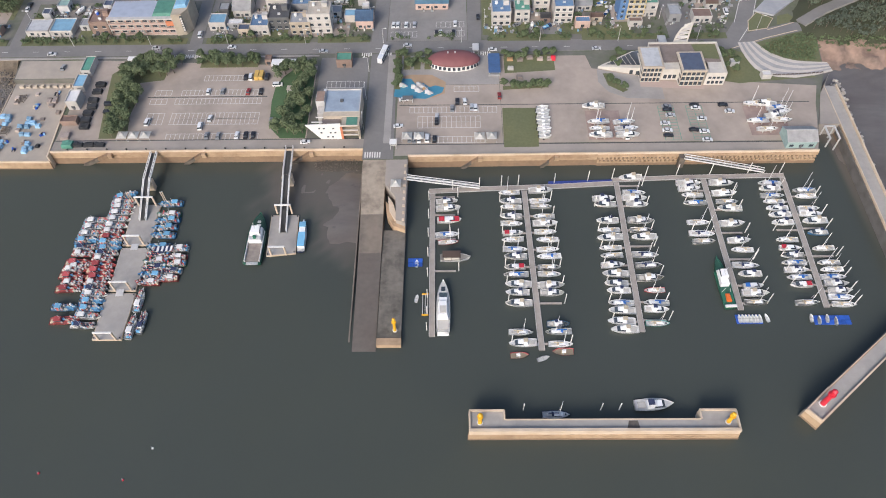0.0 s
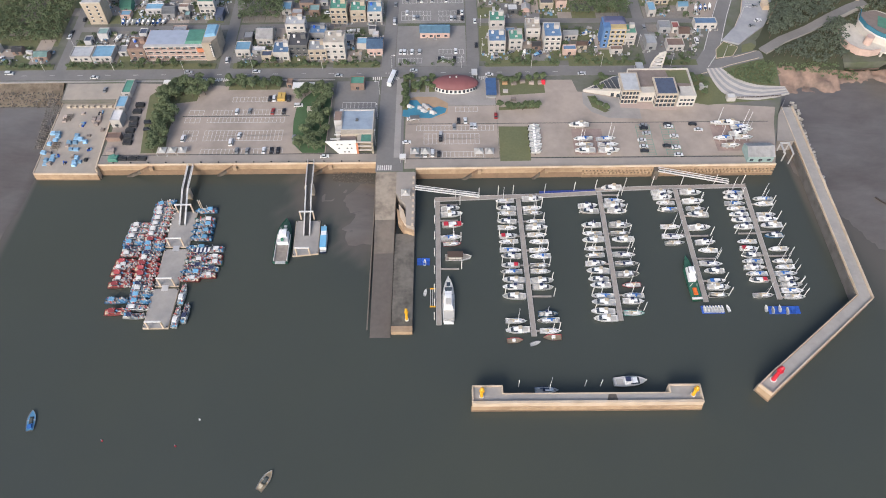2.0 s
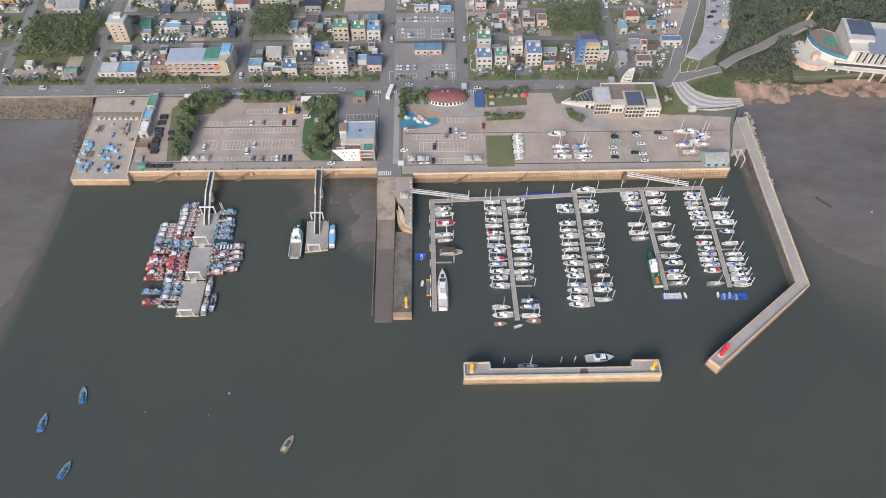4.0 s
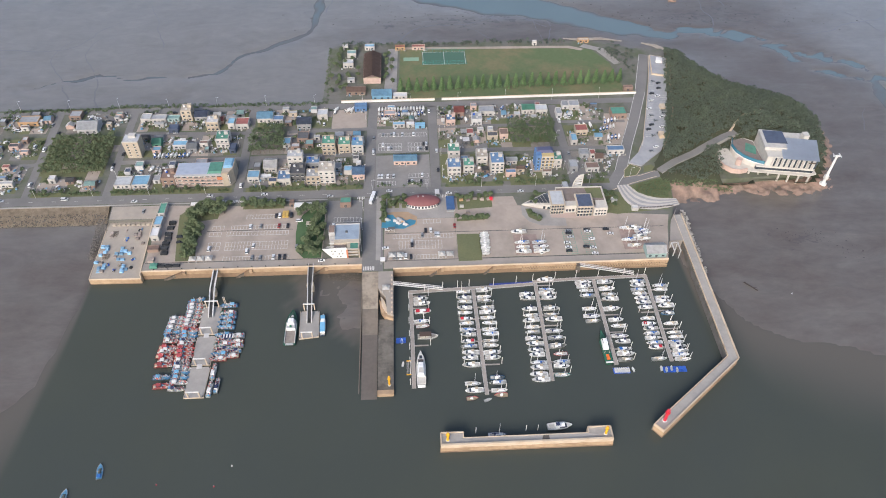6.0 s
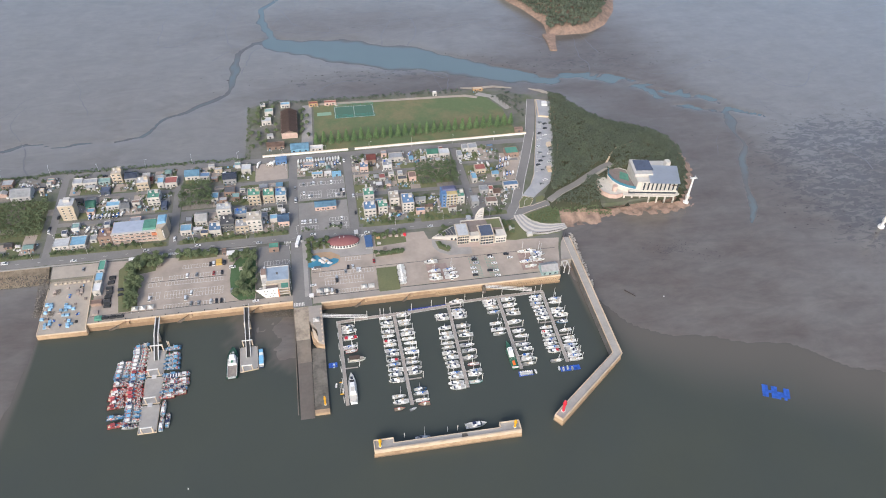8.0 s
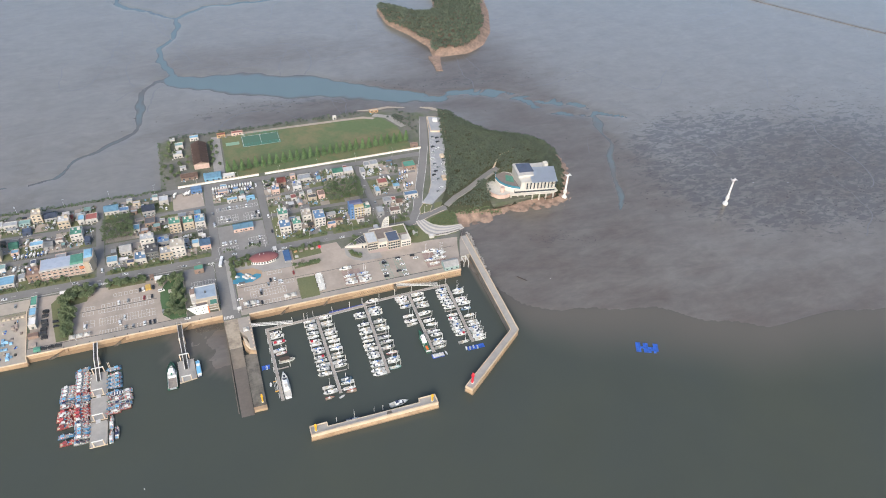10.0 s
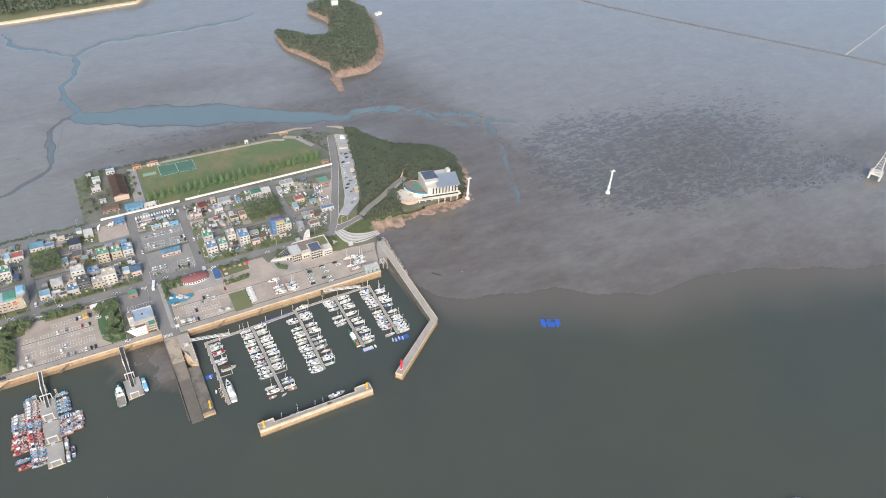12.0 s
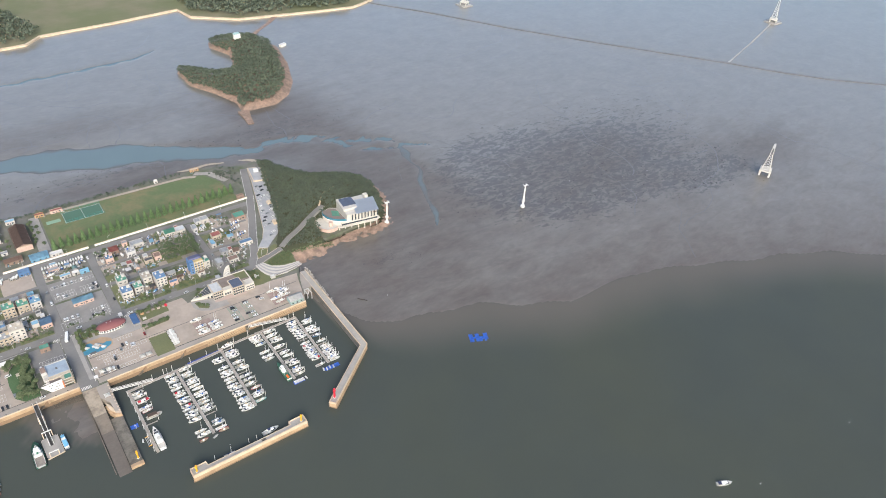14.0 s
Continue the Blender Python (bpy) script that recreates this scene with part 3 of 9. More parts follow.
slab("road", [p for side in (strip([(137, 205), (147, 221), (160, 255), (172, 284), (188, 326), (207, 388)], 9)[0], strip([(137, 205), (147, 221), (160, 255), (172, 284), (188, 326), (207, 388)], 9)[1][::-1]) for p in side], 0.13, M_ASPHALT, "grey asphalt road along the parking deck", "road")
slab("road", [p for side in (strip([(136, 203), (155, 211), (173, 217), (180, 220)], 8)[0], strip([(136, 203), (155, 211), (173, 217), (180, 220)], 8)[1][::-1]) for p in side], 0.15, M_ASPHALT, "asphalt road that climbs to the hill", "road")
slab("verge", [(148, 214), (158, 216), (163, 224), (156, 229), (150, 222)], 0.25, M_GRASS, "grass traffic island at the bend", "lawn")
slab("verge", [(164, 219), (176, 222), (172, 228), (166, 226)], 0.25, M_GRASS, "grass traffic island by the parking deck", "lawn")
slab("parking_lot", [(-38, 209), (3, 209), (3, 247), (-38, 247)], 0.09, M_TOWNLOT, "faded asphalt car park in the town centre", "car park")
slab("parking_lot", [(-38, 250), (3, 250), (3, 281), (-38, 281)], 0.09, M_TOWNLOT, "faded asphalt car park with painted stalls", "car park")
slab("gravel_lot", [(-74, 283), (-46, 283), (-46, 309), (-74, 309)], 0.07, M_LOT, "bare gravel boat storage yard", "yard")
slab("sports_field", [(-20, 324), (176, 327), (172, 375), (160, 398), (140, 405), (-18, 408)], 0.12, M_FIELD, "wide mown sports field with bare patches", "field")
slab("path", [(-33, 322), (-22, 322), (-20, 406), (-29, 406)], 0.1, M_PAVE, "pale path beside the sports field", "path")
slab("path", [(150, 404), (164, 397), (176, 372), (182, 374), (172, 400), (155, 409)], 0.14, M_PAVE, "pale path curving round the sports field", "path")
slab("path", [(-18, 404.5), (138, 402), (150, 397), (153, 400), (141, 406), (-18, 408.2)], 0.17, M_LOT, "worn earth path along the back of the field", "path")
slab("court", rect(2, 377, 42, 399), 0.2, mat("court_green", (0.07, 0.14, 0.1), 0.8, grain=0.08, scale=1), "dark green sports court with white lines", "court")
slab("court", rect(-15, 384, -1, 390), 0.2, mat("pale_green_court", (0.22, 0.34, 0.24), 0.8, grain=0.08, scale=1), "pale green practice court", "court")
for k, (x0, x1) in enumerate(((-285, -236), (-228, -142), (-132, -78), (-74, -47), (14, 56), (62, 105), (114, 136))):
    slab("verge", rect(x0, 208, x1, 213), 0.16, M_GRASS, "planted verge along the main road", "verge")

# painted markings
def stall_rows(name, rows, pitch, depth, z, material):
    bm = bm_new()
    for x0, x1, y in rows:
        n = max(1, int(abs(x1 - x0) / pitch))
        for i in range(n + 1):
            x = x0 + (x1 - x0) * i / n
            box(bm, x - 0.09, y - depth / 2, Q, x + 0.09, y + depth / 2, Q + z)
        box(bm, x0, y - depth / 2 - 0.09, Q, x1, y - depth / 2 + 0.09, Q + z - 0.004)
        box(bm, x0, y + depth / 2 - 0.09, Q, x1, y + depth / 2 + 0.09, Q + z - 0.004)
    return setting(name, bm, material, "painted parking stall lines", "road marking")


stall_rows("parking_lines", [(-136, -97, 171), (-149, -141, 171), (-138, -96.5, 165), (-150, -142, 165), (-137.5, -96, 155), (-149, -141, 155), (-137.5, -96, 151.2), (-149, -141, 151.2), (-137, -94.5, 141.2), (-127, -96, 181.5)], 2.05, 3.8, 0.1, M_LINE)
stall_rows("parking_lines", [(-21, 8, 147.5), (-21, 8, 151.3), (-22, 10, 138), (-4, 8, 172), (-25, 16, 157.5)], 2.1, 3.8, 0.1, M_LINE)
stall_rows("parking_lines", [(-66, -48, 176)], 2.2, 4.5, 0.13, M_LINE)
stall_rows("parking_lines", [(-36.5, -23, 214), (-36.5, -24, 221.5), (-14, 1.5, 214.5), (-13, 1.5, 222), (-36, -18, 255), (-36, -18, 260), (-13, 2, 254), (-13, 2, 260), (-36, 2, 273)], 2.2, 4.4, 0.12, M_LINE)
bm = bm_new()
for x0, x1 in ((91.5, 98.8), (104.6, 112)):
    for i in range(13):
        y = 136.5 + i * 1.85
        box(bm, x0, y - 0.1, Q, x1, y + 0.1, Q + 0.11)
    for x in (x0, (x0 + x1) / 2, x1):
        box(bm, x - 0.1, 136.5, Q, x + 0.1, 158.7, Q + 0.106)
setting("stall_lines", bm, M_GREENLINE, "green painted stall lines in the boat yard", "road marking")
slab("paint_patch", rect(57, 137, 73, 156), 0.1, mat("faded_red_paint", (0.32, 0.24, 0.21), 0.9, grain=0.12, scale=0.6, stain=0.6, stain_scale=0.2), "faded red painted boat storage area", "road marking")
slab("paint_patch", rect(131, 139, 149, 158), 0.1, MATS["faded_red_paint"], "faded red painted boat storage area", "road marking")
bm = bm_new()
for x in np.arange(-780, 130, 16.0):
    box(bm, x, 202.95, Q, x + 3, 203.15, Q + 0.135)
for x in (-44.5, -43.4, -42.3, -41.2, -40.1, -39.0, -37.9):
    box(bm, x, 127.2, Q, x + 0.6, 130.6, Q + 0.13)
for cx in (-146, -139, -134, -48, -38, 4, 12, 106):
    for i in range(5):
        box(bm, cx - 2.5 + i * 1.1, 196.8 if i % 2 else 197.4, Q, cx - 1.9 + i * 1.1, 199.5, Q + 0.27)
setting("road_markings", bm, M_LINE, "white painted dashes and zebra crossings", "road marking")
bm = bm_new()
box(bm, 2.6, 377.4, Q, 41.4, 377.7, Q + 0.21), box(bm, 2.6, 398.3, Q, 41.4, 398.6, Q + 0.21), box(bm, 21.8, 377.7, Q, 22.1, 398.3, Q + 0.21)
box(bm, 2.6, 377.7, Q, 2.9, 398.3, Q + 0.21), box(bm, 41.1, 377.7, Q, 41.4, 398.3, Q + 0.21)
setting("court_lines", bm, M_LINE, "white painted sports court lines", "road marking")

# quay walls: courses of stone, each proud of the one above
def course_wall(line, top, label, depth=0.5):
    root = thing("quay_wall", None, label, "quay wall", "", "structure")
    hs = [top + 0.9, top - 0.2, top - 1.9, top - 3.3, -3]
    for i, (m, out) in enumerate(((M_COPING, 0.0), (M_STONE, 0.12), (M_STONE, 0.22), (M_TIDE, 0.36))):
        part("course", ribbon(bm_new(), line, depth + 2 * out, hs[i + 1], hs[i]), m, root)
    return root


course_wall([(-187.9, 132.2), (-45.4, 132.2)], Q, "long stone quay wall with a cream parapet")
course_wall([(-25, 127.9), (60, 128.5)], Q, "stone quay wall beside the marina with a cream parapet")
for line in ([(-222.6, 182), (-220.9, 129.3)], [(-220.9, 129.2), (-188, 128.8)]):
    course_wall(line, LOW - 0.6, "low stone wall of the fishing yard")
part("divider", ribbon(bm_new(), [(-188, 129.2), (-191.3, 182)], 0.6, -2, Q + 0.5), M_COPING, thing("divider_wall", None, "grey concrete wall between yard and car park", "wall", "", "structure"))
# stairs let into the faces of the quays, dark with weed on their lower half
for x0, x1, y0, dep in ((-174.6, -161.3, 131.7, 1.5), (-128.1, -118.5, 131.7, 1.5), (-78.7, -69.6, 131.7, 1.5), (-1.3, 6.5, 127.6, 1.4), (34.6, 40.6, 127.8, 1.4)):
    st = thing("quay_stairs", None, "weed-stained stone stairs down the face of the quay", "stairs", "stairs down the quay", "structure")
    n_ = 18
    for k in range(n_):
        xa, xb, zt = x0 + (x1 - x0) * k / n_, x0 + (x1 - x0) * (k + 1) / n_, 0.25 + (Q - 0.5) * k / (n_ - 1)
        part("step", box(bm_new(), xa, y0 - dep, max(-3.0, zt - 1.6) if k > 3 else -3.0, xb, y0 + 0.1, zt), M_DARKST if k < 11 else M_TIDE, st)
    part("landing", box(bm_new(), x1, y0 - dep, Q - 2.4, x1 + 1.8, y0 + 0.1, Q - 0.25), M_STONE, st)
    # dark strip following the steps, painted in as their shade
    part("shadow_gap", ribbon(bm_new(), [(x0, y0 - 0.32), (x1, y0 - 0.32)], 0.16, [-1.6, Q - 2.6], [0.3, Q - 0.4]), M_DARKST, st, "dark strip painting the shade along the stairs")
# the perforated stretch: stone lattice over a set-back wall, near-black for the openings' shade
perf = thing("quay_wall", None, "stone quay wall with two rows of dark openings", "quay wall", "", "structure")
PW = [(60, 128.4), (158, 129.1)]
part("course", ribbon(bm_new(), PW, 0.6, Q - 0.3, Q + 0.9), M_COPING, perf)
part("course", ribbon(bm_new(), PW, 1.1, Q - 1.5, Q - 0.3), M_STONE, perf)
part("course", ribbon(bm_new(), PW, 1.7, -3, 1.5), M_TIDE, perf)
part("backing", ribbon(bm_new(), [(60, 129.0), (158, 129.7)], 0.7, 1.4, Q - 1.4), M_DRAIN_SHADE, perf, "dark sheet painting the shade behind the lattice")
rib = bm_new()
box(rib, -0.4, -0.45, 0, 0.4, 0.35, 1.45)
rib_ob = part("rib", rib, M_STONE, perf)
rib_ob.location = (60.4, 128.2, 1.9)
for row in range(2):
    for i in range(53):
        if row or i:
            o = rib_ob.copy()
            o.location = (60.4 + i * 1.84 + row * 0.92, 128.2 + 0.7 * i / 53, 1.9 + row * 1.75)
            scene.collection.objects.link(o)
for z, h in ((1.45, 0.5), (3.3, 0.4), (5.05, 0.35)):
    part("ledge", ribbon(bm_new(), [(60, 128.1), (158, 128.8)], 0.95, z, z + h), M_STONE, perf)
# sloping rubble along the road west of the port
def rubble(name, x0, x1, y0, y1, n, size, label, seed):
    rng = np.random.default_rng(seed)
    bm = bm_new()
    for _ in range(n):
        u = rng.random()
        x, y = x0 + (x1 - x0) * rng.random(), y0 + (y1 - y0) * u
        s = size * (0.6 + rng.random())
        z = (Q - 0.6) * u + 0.1 if y0 > 140 else 0.9 * u + 0.3
        m = bmesh.ops.create_icosphere(bm, subdivisions=1, radius=s, matrix=pose(x, y, z, rng.random() * 90, rng.random() * 90, 0))
        for v in m["verts"]:
            v.co += Vector((rng.normal(0, s * 0.12), rng.normal(0, s * 0.12), rng.normal(0, s * 0.12)))
    o = part(name, bm, M_DARKST if y1 < 140 else M_GREYROCK, None)
    return tagged(o, label, "rubble", "", "stuff")


for k in range(3):
    rubble("rubble_slope", -330 + k * 35, -297 + k * 36, 183, 190, 260, 0.34, "sloping brown stone rubble below the road", 20 + k)
setting("embankment", prism(bm_new(), [(-790, 180), (-224, 180), (-224, 198), (-790, 198)], -2, 0.4), M_GREYROCK, "low stone foot of the road embankment", "embankment")
bm = bm_new()
a = [bm.verts.new(v) for v in ((-790, 184, 0.3), (-226, 184, 0.3), (-226, 198, Q - 0.4), (-790, 198, Q - 0.4))]
bm.faces.new(a)
bmesh.ops.solidify(bm, geom=bm.faces[:], thickness=0.6)
setting("embankment_slope", bm, mat("stone_pitching", (0.42, 0.345, 0.26), 0.95, grain=0.28, scale=1.4, tint=(0.2, 0.165, 0.125), stain=0.8, stain_scale=0.3, bump=0.5), "pale stone-pitched slope below the road", "embankment")
rubble("rubble_slope", -230, -222, 150, 184, 420, 0.36, "grey boulders beside the fishing yard", 31)
rubble("rubble_slope", -68, -47, 125, 131.5, 260, 0.2, "wet stones at the foot of the quay", 35)

# ---- slipway ----
slip = thing("slipway", None, "long concrete slipway running down into the water", "slipway", "", "structure")
M_SLIP = mat("slip_concrete", (0.34, 0.285, 0.22), 0.85, grain=0.2, scale=0.6, tint=(0.16, 0.132, 0.105), stain=0.9, stain_scale=0.16)
M_SLIPMID = mat("damp_slip", (0.2, 0.165, 0.13), 0.8, grain=0.24, scale=0.4, tint=(0.12, 0.105, 0.088), stain=0.9, stain_scale=0.12)
M_SLIPWET = mat("weedy_slip", (0.125, 0.105, 0.088), 0.6, grain=0.2, scale=0.5, tint=(0.15, 0.13, 0.11), stain=0.6, stain_scale=0.1)


def ramp_piece(name, secs, material, label):
    """A solid stretch of ramp between cross-sections (x_left, y, z)."""
    bm = bm_new()
    q = [[bm.verts.new((x, y, z)), bm.verts.new((-34.6, y, z)), bm.verts.new((-34.6, y, -3)), bm.verts.new((x, y, -3))] for x, y, z in secs]
    for a, b in zip(q, q[1:]):
        for k in range(4):
            bm.faces.new((a[k], a[(k + 1) % 4], b[(k + 1) % 4], b[k]))
    bm.faces.new(q[0])
    bm.faces.new(q[-1][::-1])
    bmesh.ops.recalc_face_normals(bm, faces=bm.faces[:])
    return part(name, bm, material, slip, label)


ramp_piece("ramp", [(-45, 126.3, Q - 0.05), (-44.6, 110, 5.4), (-44.3, 97, 4.1)], M_SLIP, "sandy concrete upper ramp")
ramp_piece("ramp", [(-44.3, 97, 4.08), (-44.0, 78, 2.4)], M_SLIPMID, "damp stained middle ramp")
ramp_piece("ramp", [(-44.0, 78, 2.38), (-43.9, 66, 1.6), (-43.6, 34, 0.12)], M_SLIPWET, "dark wet lower ramp")
part("jetty", prism(bm_new(), [(-34.4, 90), (-34.2, 36.5), (-25.1, 36.5), (-25.0, 92), (-29, 90)], -3, 1.9), mat("weedy_jetty", (0.17, 0.15, 0.125), 0.8, grain=0.3, scale=0.5, tint=(0.07, 0.065, 0.05), stain=0.9, stain_scale=0.16), slip, "low weed-covered concrete jetty")
part("jetty_end", prism(bm_new(), rect(-34.3, 35.6, -25.0, 38.6), -3, 2.25), M_STONE, slip, "tan stone end of the jetty")
bm = bm_new()
for i in range(22):
    box(bm, -45.3, 38 + i * 4.0, -3, -44.75, 41.9 + i * 4.0, 0.2 + i * 0.24)
part("kerb", bm, M_SLIPMID, slip, "worn kerb beside the ramp")
part("upper_quay", prism(bm_new(), [(-34.6, 128), (-34.5, 112), (-29.5, 104), (-29, 92), (-25, 90), (-25, 128)], -3, Q - 0.02), M_APRON, slip, "raised concrete landing beside the ramp")
part("rounded_steps", prism(bm_new(), [(-34, 104), (-33, 96), (-30, 90.5), (-25.1, 88.5), (-25.1, 93), (-29, 94), (-30.5, 100)], -3, 4.4), M_STONE, slip, "worn rounded stone steps")
part("rounded_steps", prism(bm_new(), [(-33, 106), (-32, 98), (-29.5, 93), (-25.05, 91.5), (-25.05, 95), (-29, 96), (-30.5, 102)], -3, 5.5), M_COPING, slip, "worn rounded stone steps")
for i in range(9):
    part("fender", box(bm_new(), -26.4, 91 + i * 3.8, Q - 0.1, -25.4, 92.3 + i * 3.8, Q + 0.5), M_COPING, slip)


def light_tower(x, y, z, h, r, material, label):
    root = thing("harbour_light", pose(x, y, z), label, "harbour light")
    bm = bm_new()
    tube(bm, (0, 0, 0), (0, 0, 0.35), r * 1.5, 14)
    part("plinth", bm, M_WHITE, root)
    part("tower", tube(bm_new(), (0, 0, 0.35), (0, 0, h * 0.68), r * 1.05, 14, r * 0.85), material, root)
    part("gallery", tube(bm_new(), (0, 0, h * 0.68), (0, 0, h * 0.74), r * 1.5, 14), material, root)
    part("lantern", tube(bm_new(), (0, 0, h * 0.74), (0, 0, h * 0.93), r * 0.95, 10), material, root)
    part("cap", tube(bm_new(), (0, 0, h * 0.93), (0, 0, h), r * 1.1, 10, r * 0.15), material, root)
    return root


light_tower(-27.5, 42, 1.9, 9, 0.6, M_YELLOW, "small yellow harbour light on the jetty end")

# ---- detached breakwater ----
bw = thing("detached_breakwater", None, "free-standing stone breakwater with raised ends", "breakwater", "", "structure")
BT = 5.6
for i, (z0, z1, out, m) in enumerate(((3.7, BT + 1.1, 0.0, M_COPING), (2.1, 3.7, 0.18, M_STONE), (0.9, 2.1, 0.3, M_STONE), (-3, 0.9, 0.5, M_TIDE))):
    part("seaward_wall", box(bm_new(), -out, -out, z0, 92.4 + out, 1.1, z1), m, bw)
part("core", box(bm_new(), 0.3, 0.8, -3, 92.1, 4.6, BT), M_DECK, bw, "grey concrete walkway")
for x0, x1 in ((0.2, 12.2), (79.8, 92.2)):
    part("head", box(bm_new(), x0, 4.5, -3, x1, 8.0, BT), M_DECK, bw)
    part("parapet", box(bm_new(), x0 - 0.1, 7.6, BT - 3, x1 + 0.1, 8.1, BT + 0.9), M_COPING, bw)
    part("parapet", box(bm_new(), (x0 if x0 < 5 else x1) - 0.3, 0.8, BT - 3, (x0 if x0 < 5 else x1) + 0.3, 7.7, BT + 0.9), M_COPING, bw)
    part("parapet", box(bm_new(), (x1 if x0 < 5 else x0) - 0.3, 4.6, BT - 3, (x1 if x0 < 5 else x0) + 0.3, 7.7, BT + 0.9), M_COPING, bw)
part("landward_wall", box(bm_new(), 12.3, 4.4, -3, 79.7, 4.9, BT + 0.15), M_COPING, bw)
part("stain", prism(bm_new(), [(54, 1.3), (58.5, 1.3), (58, 4.2), (55, 4.2)], BT - 0.2, BT + 0.03), M_DARKST, bw)
light_tower(3.7, 3.6, BT, 7.4, 0.7, M_YELLOW, "yellow harbour light on the breakwater head")
light_tower(88.8, 3.6, BT, 7.4, 0.7, M_YELLOW, "yellow harbour light on the breakwater head")

# ---- main breakwater ----
mb = thing("breakwater", None, "long angled stone breakwater with a concrete walkway", "breakwater", "", "structure")
AXIS = [(176.4, 172), (174.3, 49.3), (118.4, 5.4)]
for z0, z1, w, m in ((-3, 1.1, 7.0, M_TIDE), (1.1, 3.6, 6.5, M_STONE), (3.6, Q - 0.4, 6.0, M_STONE)):
    part("body", ribbon(bm_new(), AXIS, w, z0, z1), m, mb)
part("walkway", ribbon(bm_new(), [(176.4, 172), (174.3, 49.3), (118.6, 5.6)], 5.2, Q - 1, Q - 0.25), M_DECK, mb, "grey concrete walkway")
part("parapet", ribbon(bm_new(), [(179.2, 172), (177.1, 48.1), (120.2, 3.2)], 0.6, Q - 1.5, Q + 0.8), M_COPING, mb, "cream outer parapet")
part("parapet", ribbon(bm_new(), [(116.3, 7.6), (120.4, 3.0)], 0.6, Q - 1.5, Q + 0.6), M_COPING, mb, "cream outer parapet")
part("parapet", ribbon(bm_new(), [(116.3, 7.4), (126, 15.4)], 0.5, Q - 1.5, Q + 0.5), M_COPING, mb, "cream inner parapet")
part("kerb", ribbon(bm_new(), [(173.6, 172), (171.6, 50.5), (126, 15.2)], 0.35, Q - 1, Q + 0.1), M_COPING, mb)
light_tower(122.4, 9.6, Q - 0.25, 11, 0.9, M_RED, "bright red harbour light on the breakwater tip")
# the dark grey holds both wet weed and the inner face's painted shade
inner = part("weed_band", ribbon(bm_new(), [(173.2, 172), (171.1, 50.7), (116.2, 7.9)], 0.5, -3, 5.6), mat("shaded_grey_stone", (0.15, 0.14, 0.13), 0.8, grain=0.25, scale=0.5, tint=(0.08, 0.072, 0.062), stain=0.8, stain_scale=0.25), mb, "weedy inner face with its shade painted dark")
# boat-lift slot by the breakwater root
setting("lift_slot_floor", prism(bm_new(), [(158, 126), (173, 126), (173, 150), (163.5, 146)], -3, -1.0), M_DARKST, "dark floor of the boat-lift slot", "slipway")
setting("quay_corner", prism(bm_new(), [(163.5, 146), (173.2, 146), (174, 172), (179, 181), (170, 166)], -3, Q - 0.02), M_APRON, "concrete corner at the breakwater root", "quay")
lift = thing("boat_lift", pose(161.5, 131.5, Q), "grey steel boat lift frame over its slot", "boat lift")
for x in (0, 4.2):
    for y in (0, 7.5):
        part("leg", box(bm_new(), x - 0.25, y - 0.25, -2 if x > 1 else 0, x + 0.25, y + 0.25, 5), M_STEEL, lift)
for x in (0, 4.2):
    part("beam", box(bm_new(), x - 0.3, -0.3, 5, x + 0.3, 7.8, 5.6), M_STEEL, lift)
part("crossbeam", box(bm_new(), 0.3, 7.2, 5, 3.9, 7.8, 5.6), M_STEEL, lift)

# ================= things =================
RNG = random.Random(7)

# ---- boats ----
def hull_mesh(length, beam, free, sheer=0.35, flare=0.75, stern=0.82, keel=0.5):
    """Lofted hull along x, bow towards +x, waterline at 0."""
    bm = bm_new()
    rows = []
    for i in range(8):
        u = i / 7
        w = beam / 2 * (stern + (1 - stern) * min(1, u * 3)) * (1 - max(0, (u - 0.4) / 0.6) ** 2.8)
        w = max(w, 0.03)
        x = -length / 2 + u * length
        top = free * (1 + sheer * u * u)
        rows.append([bm.verts.new((x, -w, top)), bm.verts.new((x - 0.12 * u * length * 0.4, -w * flare, 0.1)), bm.verts.new((x - 0.15 * u * length * 0.4, 0, -keel)),
                     bm.verts.new((x - 0.12 * u * length * 0.4, w * flare, 0.1)), bm.verts.new((x, w, top))])
    for a, b in zip(rows, rows[1:]):
        for k in range(4):
            bm.faces.new((a[k], b[k], b[k + 1], a[k + 1]))
    bm.faces.new(rows[0])
    bmesh.ops.recalc_face_normals(bm, faces=bm.faces[:])
    return bm


def deck_mesh(length, beam, free, sheer=0.35, stern=0.82, inset=0.12, drop=0.12):
    bm = bm_new()
    rows = []
    for i in range(8):
        u = i / 7
        w = beam / 2 * (stern + (1 - stern) * min(1, u * 3)) * (1 - max(0, (u - 0.4) / 0.6) ** 2.8)
        w = max(w - inset, 0.02)
        x = -length / 2 + u * length * 0.98 + 0.1
        top = free * (1 + sheer * u * u) - drop
        rows.append((bm.verts.new((x, -w, top)), bm.verts.new((x, w, top))))
    for a, b in zip(rows, rows[1:]):
        bm.faces.new((a[0], b[0], b[1], a[1]))
    bmesh.ops.solidify(bm, geom=bm.faces[:], thickness=0.06)
    return bm


